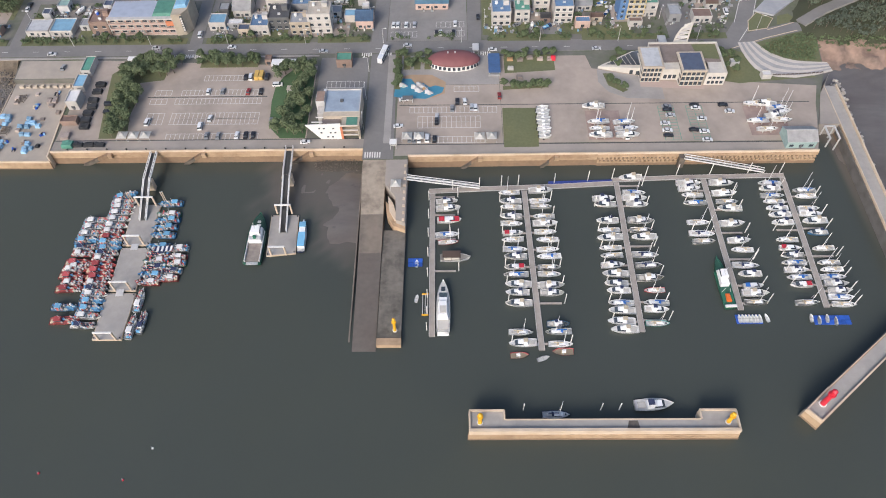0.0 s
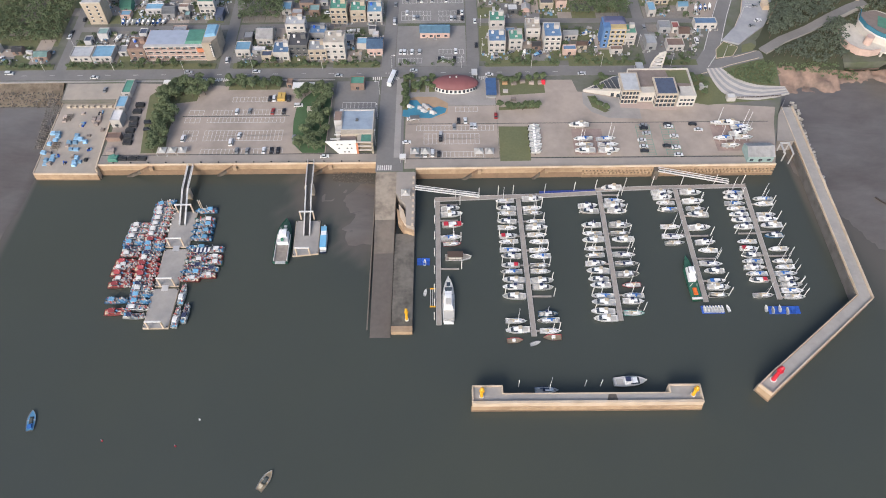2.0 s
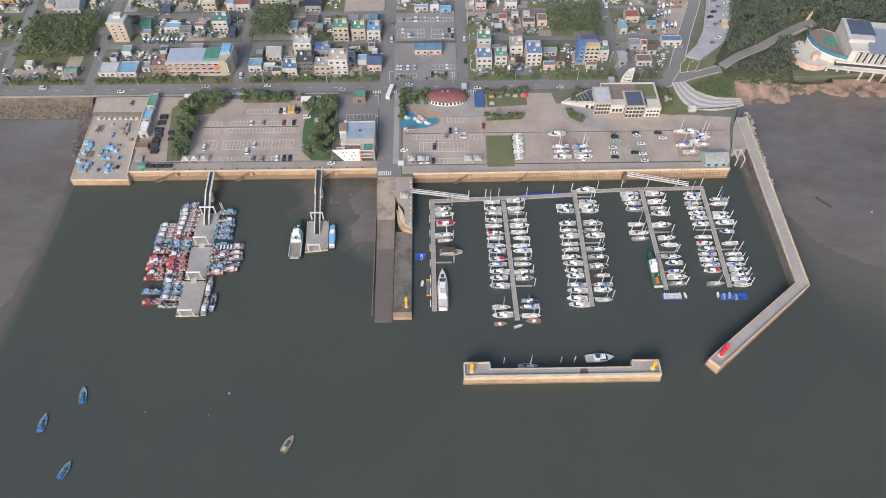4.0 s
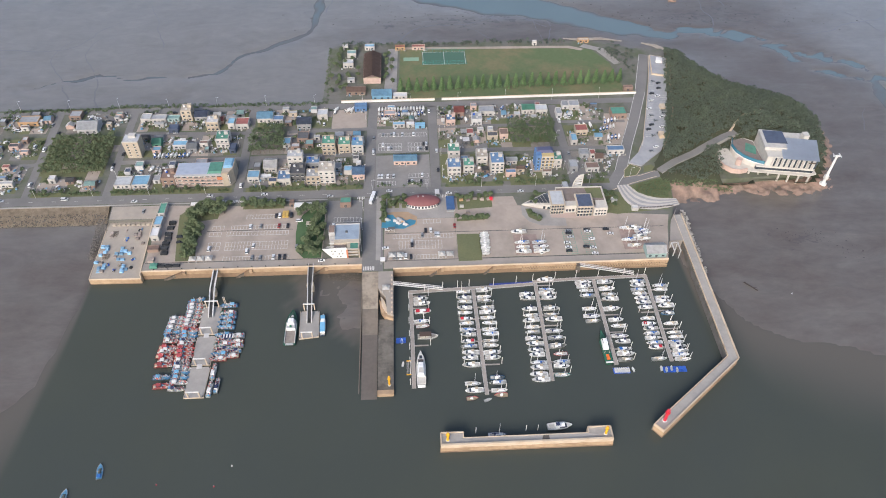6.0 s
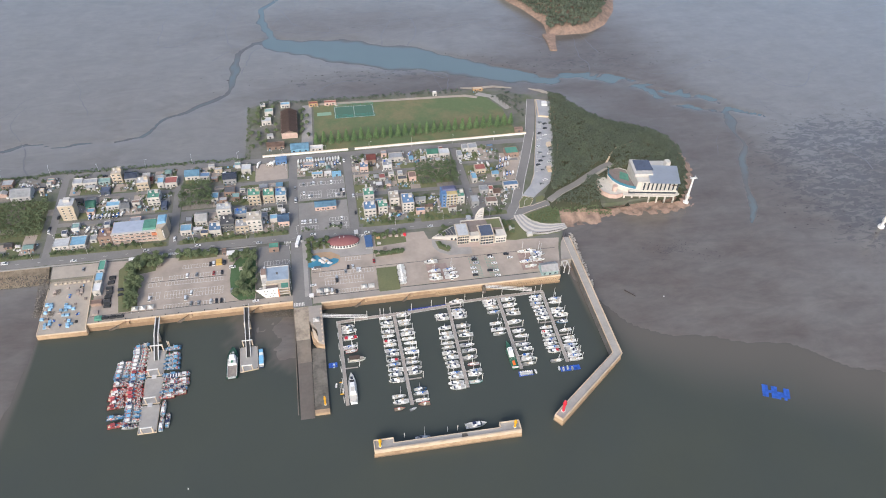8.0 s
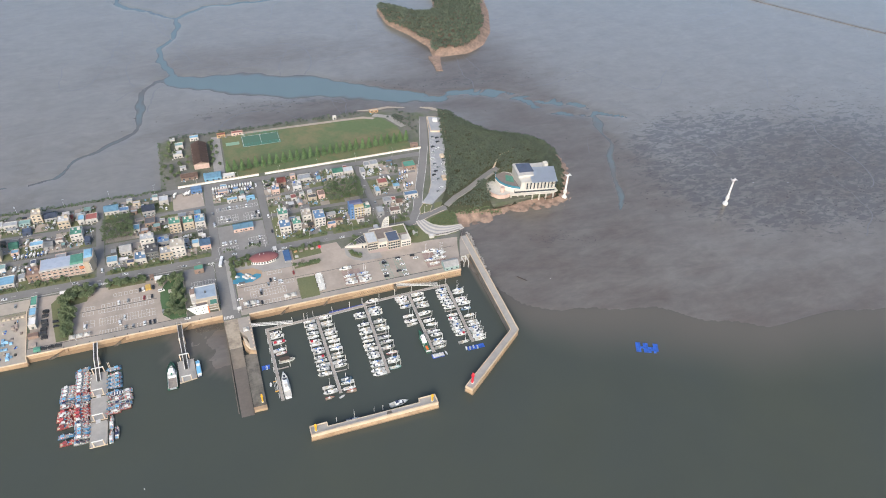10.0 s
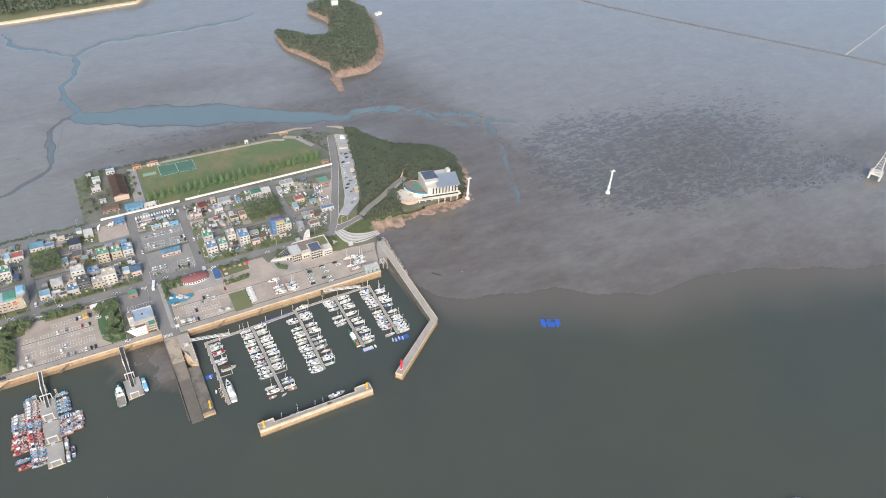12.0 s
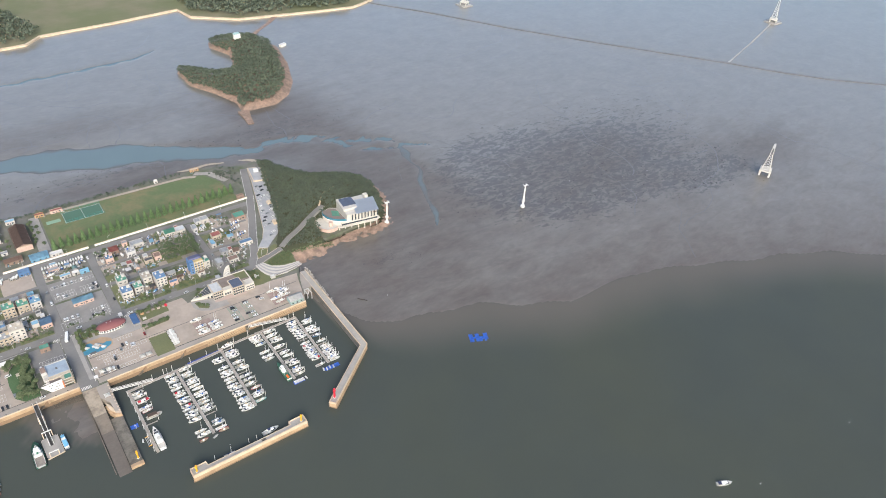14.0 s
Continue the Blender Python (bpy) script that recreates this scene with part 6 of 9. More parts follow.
# ---- the wooded hill ----
HILL = [(176, 206), (205, 207), (228, 207), (258, 211), (288, 208), (299, 215), (314, 243), (322, 275), (317, 298), (295, 316), (268, 331), (250, 356), (238, 382), (227, 396), (217, 360), (207, 318), (196, 278), (186, 250), (172, 222)]


def poly_depth(x, y, poly):
    """Metres inside a polygon, 0 outside."""
    best = 1e9
    for (ax, ay), (bx, by) in zip(poly, poly[1:] + poly[:1]):
        dx, dy = bx - ax, by - ay
        u = max(0, min(1, ((x - ax) * dx + (y - ay) * dy) / (dx * dx + dy * dy)))
        best = min(best, math.hypot(x - ax - u * dx, y - ay - u * dy))
    return best if inside(poly, x, y) else 0.0


HILL_ROAD = [(176, 219), (188, 226), (204, 232), (219, 240), (232, 247), (243, 252)]
HILL_ROAD_Z = [Q + 1.2, 10.5, 13.4, 16.2, 17.5, 18]


def road_gap(x, y):
    """Distance to the hill road and its height there."""
    best = (1e9, 0)
    for i in range(5):
        (ax, ay), (bx, by) = HILL_ROAD[i], HILL_ROAD[i + 1]
        dx, dy = bx - ax, by - ay
        u = max(0, min(1, ((x - ax) * dx + (y - ay) * dy) / (dx * dx + dy * dy)))
        best = min(best, (math.hypot(x - ax - u * dx, y - ay - u * dy), HILL_ROAD_Z[i] + (HILL_ROAD_Z[i + 1] - HILL_ROAD_Z[i]) * u))
    return best


def hill_z(x, y):
    d = poly_depth(x, y, HILL)
    h = Q - 0.3 + 20 * (1 - math.exp(-d / 34)) + (1.2 * math.sin(x * 0.15) * math.sin(y * 0.13) if d > 8 else 0)
    g, rz = road_gap(x, y)
    if g < 14:
        k = max(0, min(1, (g - 4) / 10))
        h = h * k + (rz - 0.5) * (1 - k)
    if 222 < x < 294 and y < 254:
        h = min(h, 0.6 + max(0, y - 229) * 0.85)
    return h


def heightfield(name, x0, x1, y0, y1, step, fn, poly, material, label, category):
    bm = bm_new()
    vs = {}
    nx_, ny_ = int((x1 - x0) / step), int((y1 - y0) / step)
    for i in range(nx_ + 1):
        for j in range(ny_ + 1):
            x, y = x0 + i * step, y0 + j * step
            vs[i, j] = bm.verts.new((x, y, fn(x, y)))
    for i in range(nx_):
        for j in range(ny_):
            if poly is None or any(inside(poly, *vs[a].co[:2]) for a in ((i, j), (i + 1, j), (i + 1, j + 1), (i, j + 1))):
                bm.faces.new((vs[i, j], vs[i + 1, j], vs[i + 1, j + 1], vs[i, j + 1]))
    return setting(name, bm, material, label, category, True)


M_HILL = mat("hill_soil", (0.06, 0.065, 0.036), 0.95, grain=0.2, scale=0.2, stain=0.6, stain_scale=0.1)
heightfield("hill", 168, 340, 196, 402, 4.3, lambda x, y: hill_z(x, y) if inside(HILL, x, y) else Q - 1.5, HILL, M_HILL, "wooded hill at the harbour point", "hill")
def near_road(x, y, w):
    return any(math.hypot(x - a - (b - a) * k / 4, y - c - (d - c) * k / 4) < w for (a, c), (b, d) in zip(HILL_ROAD, HILL_ROAD[1:]) for k in range(5))


wood = [p for p in grove([(180, 222), (206, 236), (228, 250), (240, 254), (250, 246), (290, 246), (296, 216), (299, 217), (313, 245), (320, 275), (315, 297), (293, 315), (267, 329), (249, 355), (237, 381), (228, 392), (219, 360), (209, 318), (198, 278), (188, 250)], 1500, 2.5) if not near_road(*p, 4.5)]
forest("hill_wood", wood, 6.0, 3.2, 30, 0.5, 51, "dense dark green wood covering the hill", hill_z)
lower = [p for p in grove([(206, 227), (228, 243), (246, 251), (256, 246), (250, 239), (238, 238), (230, 231), (227, 226)], 60, 2.2) if not near_road(*p, 4)]
forest("hill_wood", lower, 4.5, 2.3, 14, 0.5, 53, "dark green wood beside the hill building", hill_z)
lower = [p for p in grove([(180, 213), (205, 222), (226, 238), (230, 228), (226, 212), (205, 207)], 130, 2.1) if not near_road(*p, 5)]
forest("hill_wood", lower, 5.0, 2.4, 14, 0.5, 52, "dark green wood below the hill road", hill_z)
road = setting("hill_road", ribbon(bm_new(), HILL_ROAD, 6, [z - 3 for z in HILL_ROAD_Z], HILL_ROAD_Z), M_ASPHALT, "asphalt road climbing the hill to a large building", "road")
setting("guard_wall", ribbon(bm_new(), [(x + 1.4, y - 2.9) for x, y in HILL_ROAD], 0.3, [z - 2 for z in HILL_ROAD_Z], [z + 0.7 for z in HILL_ROAD_Z]), M_PAVE, "pale guard wall along the hill road", "wall")
HP = [(238, 252), (242, 257), (246, 262), (252, 266.5), (258, 270), (265, 273.5), (272, 276)]
setting("hill_path", ribbon(bm_new(), HP, 1.6, [hill_z(x, y) - 1 for x, y in HP], [hill_z(x, y) + 0.45 for x, y in HP]), M_COPING, "pale path up the hillside", "path")


# rocky foot of the hill, a ring of broken slope from the wood down to the mud
def ring_gap(x, y):
    """Metres outside the hill's outline, 0 inside."""
    if inside(HILL, x, y):
        return 0.0
    best = 1e9
    for (ax, ay), (bx, by) in zip(HILL, HILL[1:] + HILL[:1]):
        dx, dy = bx - ax, by - ay
        u = max(0, min(1, ((x - ax) * dx + (y - ay) * dy) / (dx * dx + dy * dy)))
        best = min(best, math.hypot(x - ax - u * dx, y - ay - u * dy))
    return best


def ring_z(x, y):
    w = (18 if y < 214 else 10) + 8 * noise.noise((x * 0.045, y * 0.045, 3.0))
    k = max(-0.3, 1 - ring_gap(x, y) / w)
    z = -0.6 + (2.6 if x > 216 and y < 232 else 7.0) * (k ** 1.2 if k > 0 else k)
    return z + (2.6 * noise.noise((x * 0.14, y * 0.14, 0.5)) + 1.5 * noise.noise((x * 0.4, y * 0.4, 1.5))) * min(1, max(0, k) * 3) * (1 if k < 0.95 else 0.2)


bm = bm_new()
STEP = 1.4
cells = {}
for i in range(int((366 - 178) / STEP)):
    for j in range(int((402 - 178) / STEP)):
        x, y = 178 + i * STEP, 178 + j * STEP
        if poly_depth(x, y, HILL) < (22 if 228 < x < 292 and y < 236 else 5) and ring_gap(x, y) < 25 and not (x < 236 and y > 222):
            cells[i, j] = 1
verts = {}
for i, j in cells:
    for a in ((i, j), (i + 1, j), (i + 1, j + 1), (i, j + 1)):
        if a not in verts:
            x, y = 178 + a[0] * STEP, 178 + a[1] * STEP
            verts[a] = bm.verts.new((x, y, ring_z(x, y)))
for i, j in cells:
    bm.faces.new((verts[i, j], verts[i + 1, j], verts[i + 1, j + 1], verts[i, j + 1]))
setting("rocky_shore", bm, M_ROCK, "pinkish weathered rock shore round the wooded hill", "shore", True)
slab("verge", [(149, 205), (163, 210), (179, 215), (181, 208), (177, 186), (171, 187.5), (160, 188.6), (151, 194), (147, 200)], 0.12, M_GRASS, "rough brown-green slope between road and plaza", "lawn")
for off in (-3.1, 3.1):
    line = [(136, 203 + off * 1.0), (155, 211 + off), (173, 217 + off)]
    setting("kerb", ribbon(bm_new(), line if off < 0 else [(158, 214.6), (173, 220.4)], 0.35, Q, Q + 0.3), M_COPING, "pale concrete kerb of the hill road", "kerb")
setting("kerb", ribbon(bm_new(), [(148, 213.8), (158, 215.8), (163.2, 224), (156, 229.2), (149.8, 222), (148, 213.8)], 0.35, Q, Q + 0.32), M_COPING, "pale concrete kerb of the traffic island", "kerb")
setting("kerb", ribbon(bm_new(), [(141.6, 206), (151.4, 221), (164.2, 255), (176.4, 284), (192.4, 326)], 0.3, Q, Q + 0.22), M_LINE, "pale edge line along the parking deck road", "road marking")
setting("kerb", ribbon(bm_new(), [(142.4, 221), (155.6, 255), (167.6, 284), (183.6, 326), (202, 386)], 0.3, Q, Q + 0.22), M_LINE, "pale edge line along the parking deck road", "road marking")
pts = [(x, y, z, RNG.uniform(0.9, 1.9)) for x, y, z in ((x, y, ring_z(x, y) + 0.6) for x, y in grove([(179, 200), (182, 204), (228, 201), (228, 207), (180, 212)], 70, 2.0))]
pts += [(x, y, Q + RNG.uniform(0.2, 1.0), RNG.uniform(0.8, 1.7)) for x, y in grove([(152, 203), (178, 212), (179, 200), (174, 190), (162, 191), (152, 197)], 70, 1.8)]
v, f = leaf_cloud(pts, 30, 0.4, 64)
mesh_ob("foliage", v, f, LEAF2, thing("shrubs", None, "rough green shrubs on the slope beside the plaza", "shrubs", "", "stuff"))

# ---- parking deck and retaining wall ----
DECK = [(155, 230), (164, 226), (184, 244), (192, 258), (205, 294), (214, 335), (226, 379), (210, 384), (203, 355), (192, 318), (184, 292), (173, 257), (166, 243)]
deck = thing("parking_deck", None, "long pale concrete parking deck beside the hill", "parking deck", "", "structure")
part("slab", prism(bm_new(), DECK, Q - 0.2, Q + 1.0), mat("pale_deck", (0.36, 0.36, 0.365), 0.85, grain=0.1, scale=0.4, tint=(0.25, 0.26, 0.28), stain=0.7, stain_scale=0.08), deck)
part("upper_block", prism(bm_new(), [(204.5, 352), (217, 348), (225.5, 378.5), (210.5, 383.5)], Q + 1, Q + 2.4), M_COPING, deck, "raised upper parking level")
part("upper_floor", prism(bm_new(), [(205.5, 353), (216.5, 349.5), (224.5, 377.8), (211, 382.5)], Q + 2.3, Q + 2.45), MATS["pale_deck"], deck)
part("stair_tower", prism(bm_new(), [(213, 370), (218, 368.5), (219.5, 374), (214.5, 375.5)], Q + 2.4, Q + 4.6), M_WHITE, deck)
part("parapet", ribbon(bm_new(), [(166, 243), (173, 257), (184, 292), (192, 318), (203, 355), (210, 384)], 0.3, Q + 0.5, Q + 1.9), M_COPING, deck)
part("retaining_wall", ribbon(bm_new(), [(186, 245), (194, 259), (207, 294), (216, 335), (228, 380)], 0.8, Q - 1, Q + 5.5), mat("brown_wall", (0.24, 0.18, 0.14), 0.9, grain=0.15, scale=0.5, stain=0.6, stain_scale=0.2), deck)
for x, y in ((200, 300), (189, 262)):
    part("lift_house", box(bm_new(), x - 2, y - 3, Q + 1, x + 2, y + 3, Q + 4), M_COPING, deck)
bm = bm_new()
for i in range(30):
    y = 262 + i * 2.7
    x = 174.5 + (y - 257) * 0.292
    box(bm, x + 1, y, Q + 0.9, x + 5.5, y + 0.2, Q + 1.03)
    if i < 22:
        box(bm, x + 11, y, Q + 0.9, x + 15.5, y + 0.2, Q + 1.03)
part("stall_lines", bm, M_LINE, deck)

# ---- boardwalk plaza ----
bw2 = thing("boardwalk", None, "curved striped plaza of grey and white paving", "plaza", "", "structure")
IN = [(140.2, 204.5), (140.6, 198), (141.3, 193), (142.4, 188.5), (143.8, 184.6), (147.4, 180), (153, 178.2), (162, 177.4), (172, 179.4), (181, 182.4)]
OUT = [(148.6, 205.2), (150, 203), (151.5, 200.6), (153.5, 197.6), (156, 195), (160.5, 192), (165, 190.2), (169.5, 189.4), (174.8, 189), (180.2, 188.6)]


def across(u):
    return [(a[0] + (b[0] - a[0]) * u, a[1] + (b[1] - a[1]) * u) for a, b in zip(IN, OUT)]


M_BAND = mat("plaza_cream", (0.56, 0.51, 0.45), 0.85, grain=0.1, scale=1.5, stain=0.4, stain_scale=0.15)
M_BAND2 = mat("plaza_blue_grey", (0.36, 0.35, 0.34), 0.85, grain=0.1, scale=1.5, stain=0.4, stain_scale=0.15)
part("base", prism(bm_new(), IN + OUT[::-1], Q - 0.2, Q + 0.3), mat("plaza_grey", (0.43, 0.385, 0.35), 0.9, grain=0.1, scale=1.5, stain=0.4, stain_scale=0.15), bw2)
for k in range(7):
    lo_, hi_ = across(k / 7 + 0.004), across((k + 1) / 7 - 0.004)
    for i in range(9):
        part("paving_band", prism(bm_new(), [lo_[i], lo_[i + 1], hi_[i + 1], hi_[i]], Q + 0.2, Q + 0.335 + 0.004 * (k % 2)), M_BAND2 if k % 2 else M_BAND, bw2)

for i in range(12):
    be = thing("bench", pose(152 + i * 2.1, 179.4 + 0.012 * i * i, Q + 0.3, 0, 0, 3 + i), "dark red-brown bench at the edge of the striped plaza", "bench", "benches on the plaza")
    part("seat", box(bm_new(), -0.85, -0.3, 0.38, 0.85, 0.3, 0.48), MATS["dark_timber"], be)
    for sx in (-0.7, 0.7):
        part("leg", box(bm_new(), sx - 0.08, -0.25, 0, sx + 0.08, 0.25, 0.38), M_DARK, be)
rg = np.random.default_rng(71)
bm = bm_new()
for k in range(150):
    y_, s_ = 118 + 62 * rg.random(), 0.5 + 0.6 * rg.random()
    m_ = bmesh.ops.create_icosphere(bm, subdivisions=1, radius=s_, matrix=pose(180.4 + (y_ - 118) * 0.02 + rg.random() * 3.2, y_, 0.6 + 4.0 * max(0, (y_ - 135) / 45) * rg.random(), 90 * rg.random(), 90 * rg.random(), 0))
    for v_ in m_["verts"]:
        v_.co += Vector(rg.normal(0, s_ * 0.14, 3))
tagged(part("rock_armour", bm, mat("pale_rock_armour", (0.4, 0.37, 0.33), 0.9, grain=0.2, scale=0.6, stain=0.5, stain_scale=0.3, island=0.25), None), "pale broken rocks heaped along the outer foot of the breakwater", "rocks", "", "stuff")

# ---- field wall, fences, poles ----
fw = thing("field_wall", None, "long white painted wall along the sports field", "wall", "", "structure")
for a, b in (((-68, 319.6), (10.5, 320.6)), ((16.5, 320.8), (184, 324.4))):
    part("panel", ribbon(bm_new(), [a, b], 0.5, Q - 0.2, Q + 2.1), M_WHITE, fw)
    part("cap", ribbon(bm_new(), [a, b], 0.8, Q + 2.1, Q + 2.3), M_COPING, fw)
fn = thing("court_fence", None, "tall green mesh fence round the sports court", "fence")
for i in range(17):
    for y in (377, 399):
        part("post", tube(bm_new(), (2 + i * 2.5, y, Q), (2 + i * 2.5, y, Q + 4), 0.09, 4), mat("fence_green", (0.06, 0.3, 0.24), 0.6), fn)
for y in (377, 399):
    for z in (1.2, 2.6, 4.0):
        part("rail", tube(bm_new(), (2, y, Q + z), (42, y, Q + z), 0.06, 4), MATS["fence_green"], fn)


pole_first = None


def street_pole(x, y):
    global pole_first
    if pole_first is None:
        pole_first = thing("street_lamp", pose(x, y, Q), "slim grey street lamp on a pole", "street lamp", "street lamps")
        part("pole", tube(bm_new(), (0, 0, 0), (0, 0, 9), 0.13, 6, 0.08), M_STEEL, pole_first)
        part("arm", tube(bm_new(), (0, 0, 8.9), (1.6, 0, 9.2), 0.06, 4), M_STEEL, pole_first)
        part("lamp_head", box(bm_new(), 1.3, -0.2, 9.1, 2.2, 0.2, 9.3), M_WHITE, pole_first)
        return pole_first
    return copy_thing(pole_first, pose(x, y, Q, 0, 0, RNG.choice((0, 90, 180, 270))))


for i in range(13):
    street_pole(-330 + i * 40, 317.6 if i < 6 else 318.3)
for i in range(12):
    street_pole(-320 + i * 40, 207.2)
for x, y in ((-46, 145), (-46, 165), (-46, 185), (12, 220), (12, 245), (12, 270), (12, 295), (-47, 225), (-47, 260), (-47, 295), (104, 225), (104, 262), (-144, 225), (-144, 262), (-144, 295), (-227, 225), (-227, 262), (152, 214), (171, 251), (182, 281)):
    street_pole(x, y)

# ---- houses ----
WALLS = {n: mat("wall_" + n, c, 0.85, grain=0.06, scale=0.8, stain=0.45, stain_scale=0.3, vary=0.12) for n, c in {
    "white": (0.49, 0.465, 0.43), "cream": (0.47, 0.4, 0.31), "grey": (0.32, 0.32, 0.32), "brown": (0.27, 0.19, 0.15), "pink": (0.52, 0.38, 0.32), "orange": (0.44, 0.28, 0.15), "pale": (0.48, 0.47, 0.46),
    "teal": (0.3, 0.4, 0.38), "navy": (0.08, 0.1, 0.15), "green": (0.1, 0.25, 0.18), "dark": (0.13, 0.13, 0.13), "blue": (0.09, 0.18, 0.34), "cyan": (0.18, 0.36, 0.5), "yellow": (0.52, 0.41, 0.2)}.items()}
ROOFS = {n: mat("roof_" + n, c, 0.75, grain=0.08, scale=0.9, stain=0.55, stain_scale=0.35, vary=0.15) for n, c in {
    "white": (0.62, 0.61, 0.6), "pale": (0.45, 0.46, 0.47), "grey": (0.3, 0.31, 0.32), "beige": (0.45, 0.4, 0.33), "navy": (0.08, 0.1, 0.15), "green": (0.1, 0.27, 0.2), "cyan": (0.2, 0.37, 0.5), "blue": (0.13, 0.22, 0.35),
    "red": (0.28, 0.1, 0.085), "brown": (0.22, 0.15, 0.12), "dark": (0.1, 0.1, 0.105), "teal": (0.25, 0.38, 0.36)}.items()}
PANE = {}


def pane(parent, x, y, z, w, h, side=False, sills=True):
    """A window with its frame; alike windows share meshes."""
    key = (round(w, 1), round(h, 1), side)
    if key not in PANE:
        bm, b2 = bm_new(), bm_new()
        if side:
            box(bm, -0.06, -w / 2, 0, 0.06, w / 2, h), box(b2, -0.09, -w / 2 - 0.1, -0.14, 0.09, w / 2 + 0.1, -0.01)
        else:
            box(bm, -w / 2, -0.06, 0, w / 2, 0.06, h), box(b2, -w / 2 - 0.1, -0.14, -0.14, w / 2 + 0.1, 0.09, -0.01)
        me = []
        for n, b, m in (("window", bm, M_GLASS), ("window_sill", b2, M_WHITE)):
            d = bpy.data.meshes.new(n)
            b.to_mesh(d)
            b.free()
            d.materials.append(m)
            me.append(d)
        PANE[key] = me
    win = new("window", PANE[key][0])
    win.parent, win.location = parent, (x, y, z)
    if sills:
        sill = new("window_sill", PANE[key][1])
        sill.parent = win
    return win


HOUSES = []
LOTS = random.Random(77)


def house(x, y, w, d, h, wall, roof, style="flat", turn=0.0, label="", windows=True):
    """A house whose front stands at y, centred on x."""
    root = thing("house", pose(x, y + d / 2, Q, 0, 0, turn), label or f"{wall} {'gabled house' if style == 'gable' else 'flat-roofed house'} with a {roof} roof in the town", "house", "houses of the town")
    HOUSES.append((x, y + d / 2, w, d))
    wm, rm = WALLS[wall], ROOFS[roof]
    h *= 0.87
    bm = bm_new()
    box(bm, -w / 2, -d / 2, -0.3, w / 2, d / 2, h)
    if style == "gable":
        for s in (-1, 1):
            v = [bm.verts.new(p) for p in ((s * w / 2, -d / 2, h), (s * w / 2, d / 2, h), (s * w / 2, 0, h + d * 0.24))]
            bm.faces.new(v if s > 0 else v[::-1])
        part("wall", bm, wm, root)
        bm = bm_new()
        e = 0.35
        for s in (-1, 1):
            v = [bm.verts.new(p) for p in ((-w / 2 - e, s * (d / 2 + e), h - 0.15), (w / 2 + e, s * (d / 2 + e), h - 0.15), (w / 2 + e, 0, h + d * 0.26), (-w / 2 - e, 0, h + d * 0.26))]
            bm.faces.new(v if s < 0 else v[::-1])
        bmesh.ops.solidify(bm, geom=bm.faces[:], thickness=0.18)
        part("roof", bm, rm, root)
        part("ridge", box(bm_new(), -w / 2 - e, -0.15, h + d * 0.26, w / 2 + e, 0.15, h + d * 0.26 + 0.15), rm, root)
    else:
        part("wall", bm, wm, root)
        part("roof", box(bm_new(), -w / 2 + 0.25, -d / 2 + 0.25, h, w / 2 - 0.25, d / 2 - 0.25, h + 0.12), rm, root)
        bm = bm_new()
        for a in ((-w / 2, -d / 2, w / 2, -d / 2 + 0.25), (-w / 2, d / 2 - 0.25, w / 2, d / 2), (-w / 2, -d / 2 + 0.25, -w / 2 + 0.25, d / 2 - 0.25), (w / 2 - 0.25, -d / 2 + 0.25, w / 2, d / 2 - 0.25)):
            box(bm, a[0], a[1], h, a[2], a[3], h + 0.6)
        part("parapet", bm, wm, root)
        if h > 5 and w > 6:
            part("stair_house", box(bm_new(), w * 0.12, d * 0.05, h + 0.1, w * 0.12 + 2.8, d * 0.05 + 2.6, h + 2.6), wm, root)
            part("water_tank", tube(bm_new(), (-w * 0.25, d * 0.2, h + 0.1), (-w * 0.25, d * 0.2, h + 1.5), 0.8, 8), RNG.choice((M_BLUE, M_WHITE, M_STEEL)), root)
            part("roof_unit", box(bm_new(), -w * 0.05, -d * 0.25, h + 0.1, -w * 0.05 + 1.4, -d * 0.25 + 0.9, h + 0.9), M_STEEL, root)
    if windows:
        floors = max(1, int(h / 2.9))
        n = max(1, int(w / (3.2 if h > 5 else 4.2)))
        for f in range(floors):
            for i in range(n):
                pane(root, -w / 2 + w * (i + 0.5) / n, -d / 2 - 0.02, 1.0 + f * (h / floors), min(1.8, w / n * 0.6), 1.3, False, h > 5)
            if h > 5:
                pane(root, w / 2 + 0.02, 0, 1.0 + f * (h / floors), 1.4, 1.3, True)
            if f and h > 7:
                part("balcony", box(bm_new(), -w * 0.46, -d / 2 - 0.5, f * (h / floors) - 0.1, w * 0.46, -d / 2, f * (h / floors) + 0.25), wm, root)
        part("door", box(bm_new(), -0.5, -d / 2 - 0.08, 0, 0.5, -d / 2, 2.1), WALLS["dark"], root)
    return root


house(-315.9, 295.6, 15.6, 9, 4, "orange", "grey", "flat")
house(-307.9, 296.8, 5.3, 4, 3, "white", "white", "flat")
house(-281.3, 302.6, 9.1, 8, 4, "brown", "grey", "flat")
house(-266.1, 283.8, 15.8, 13, 5, "pale", "pale", "gable")
house(-223.6, 296.7, 7.8, 8, 4, "white", "pale", "flat")
house(-213.3, 296.5, 11.9, 6, 4, "white", "grey", "flat")
house(-202, 297.7, 9.5, 5, 3, "teal", "teal", "flat")
house(-198.7, 282.5, 7.3, 6, 4, "navy", "navy", "flat")
house(-207.7, 264.1, 6.7, 8, 4, "green", "green", "gable")
house(-189.3, 261.2, 10.7, 6, 4, "pale", "cyan", "flat")
house(-221.1, 215.7, 11.9, 10, 3.5, "white", "pale", "flat")
house(-208.6, 215.5, 11.6, 11, 3.5, "white", "cyan", "flat")
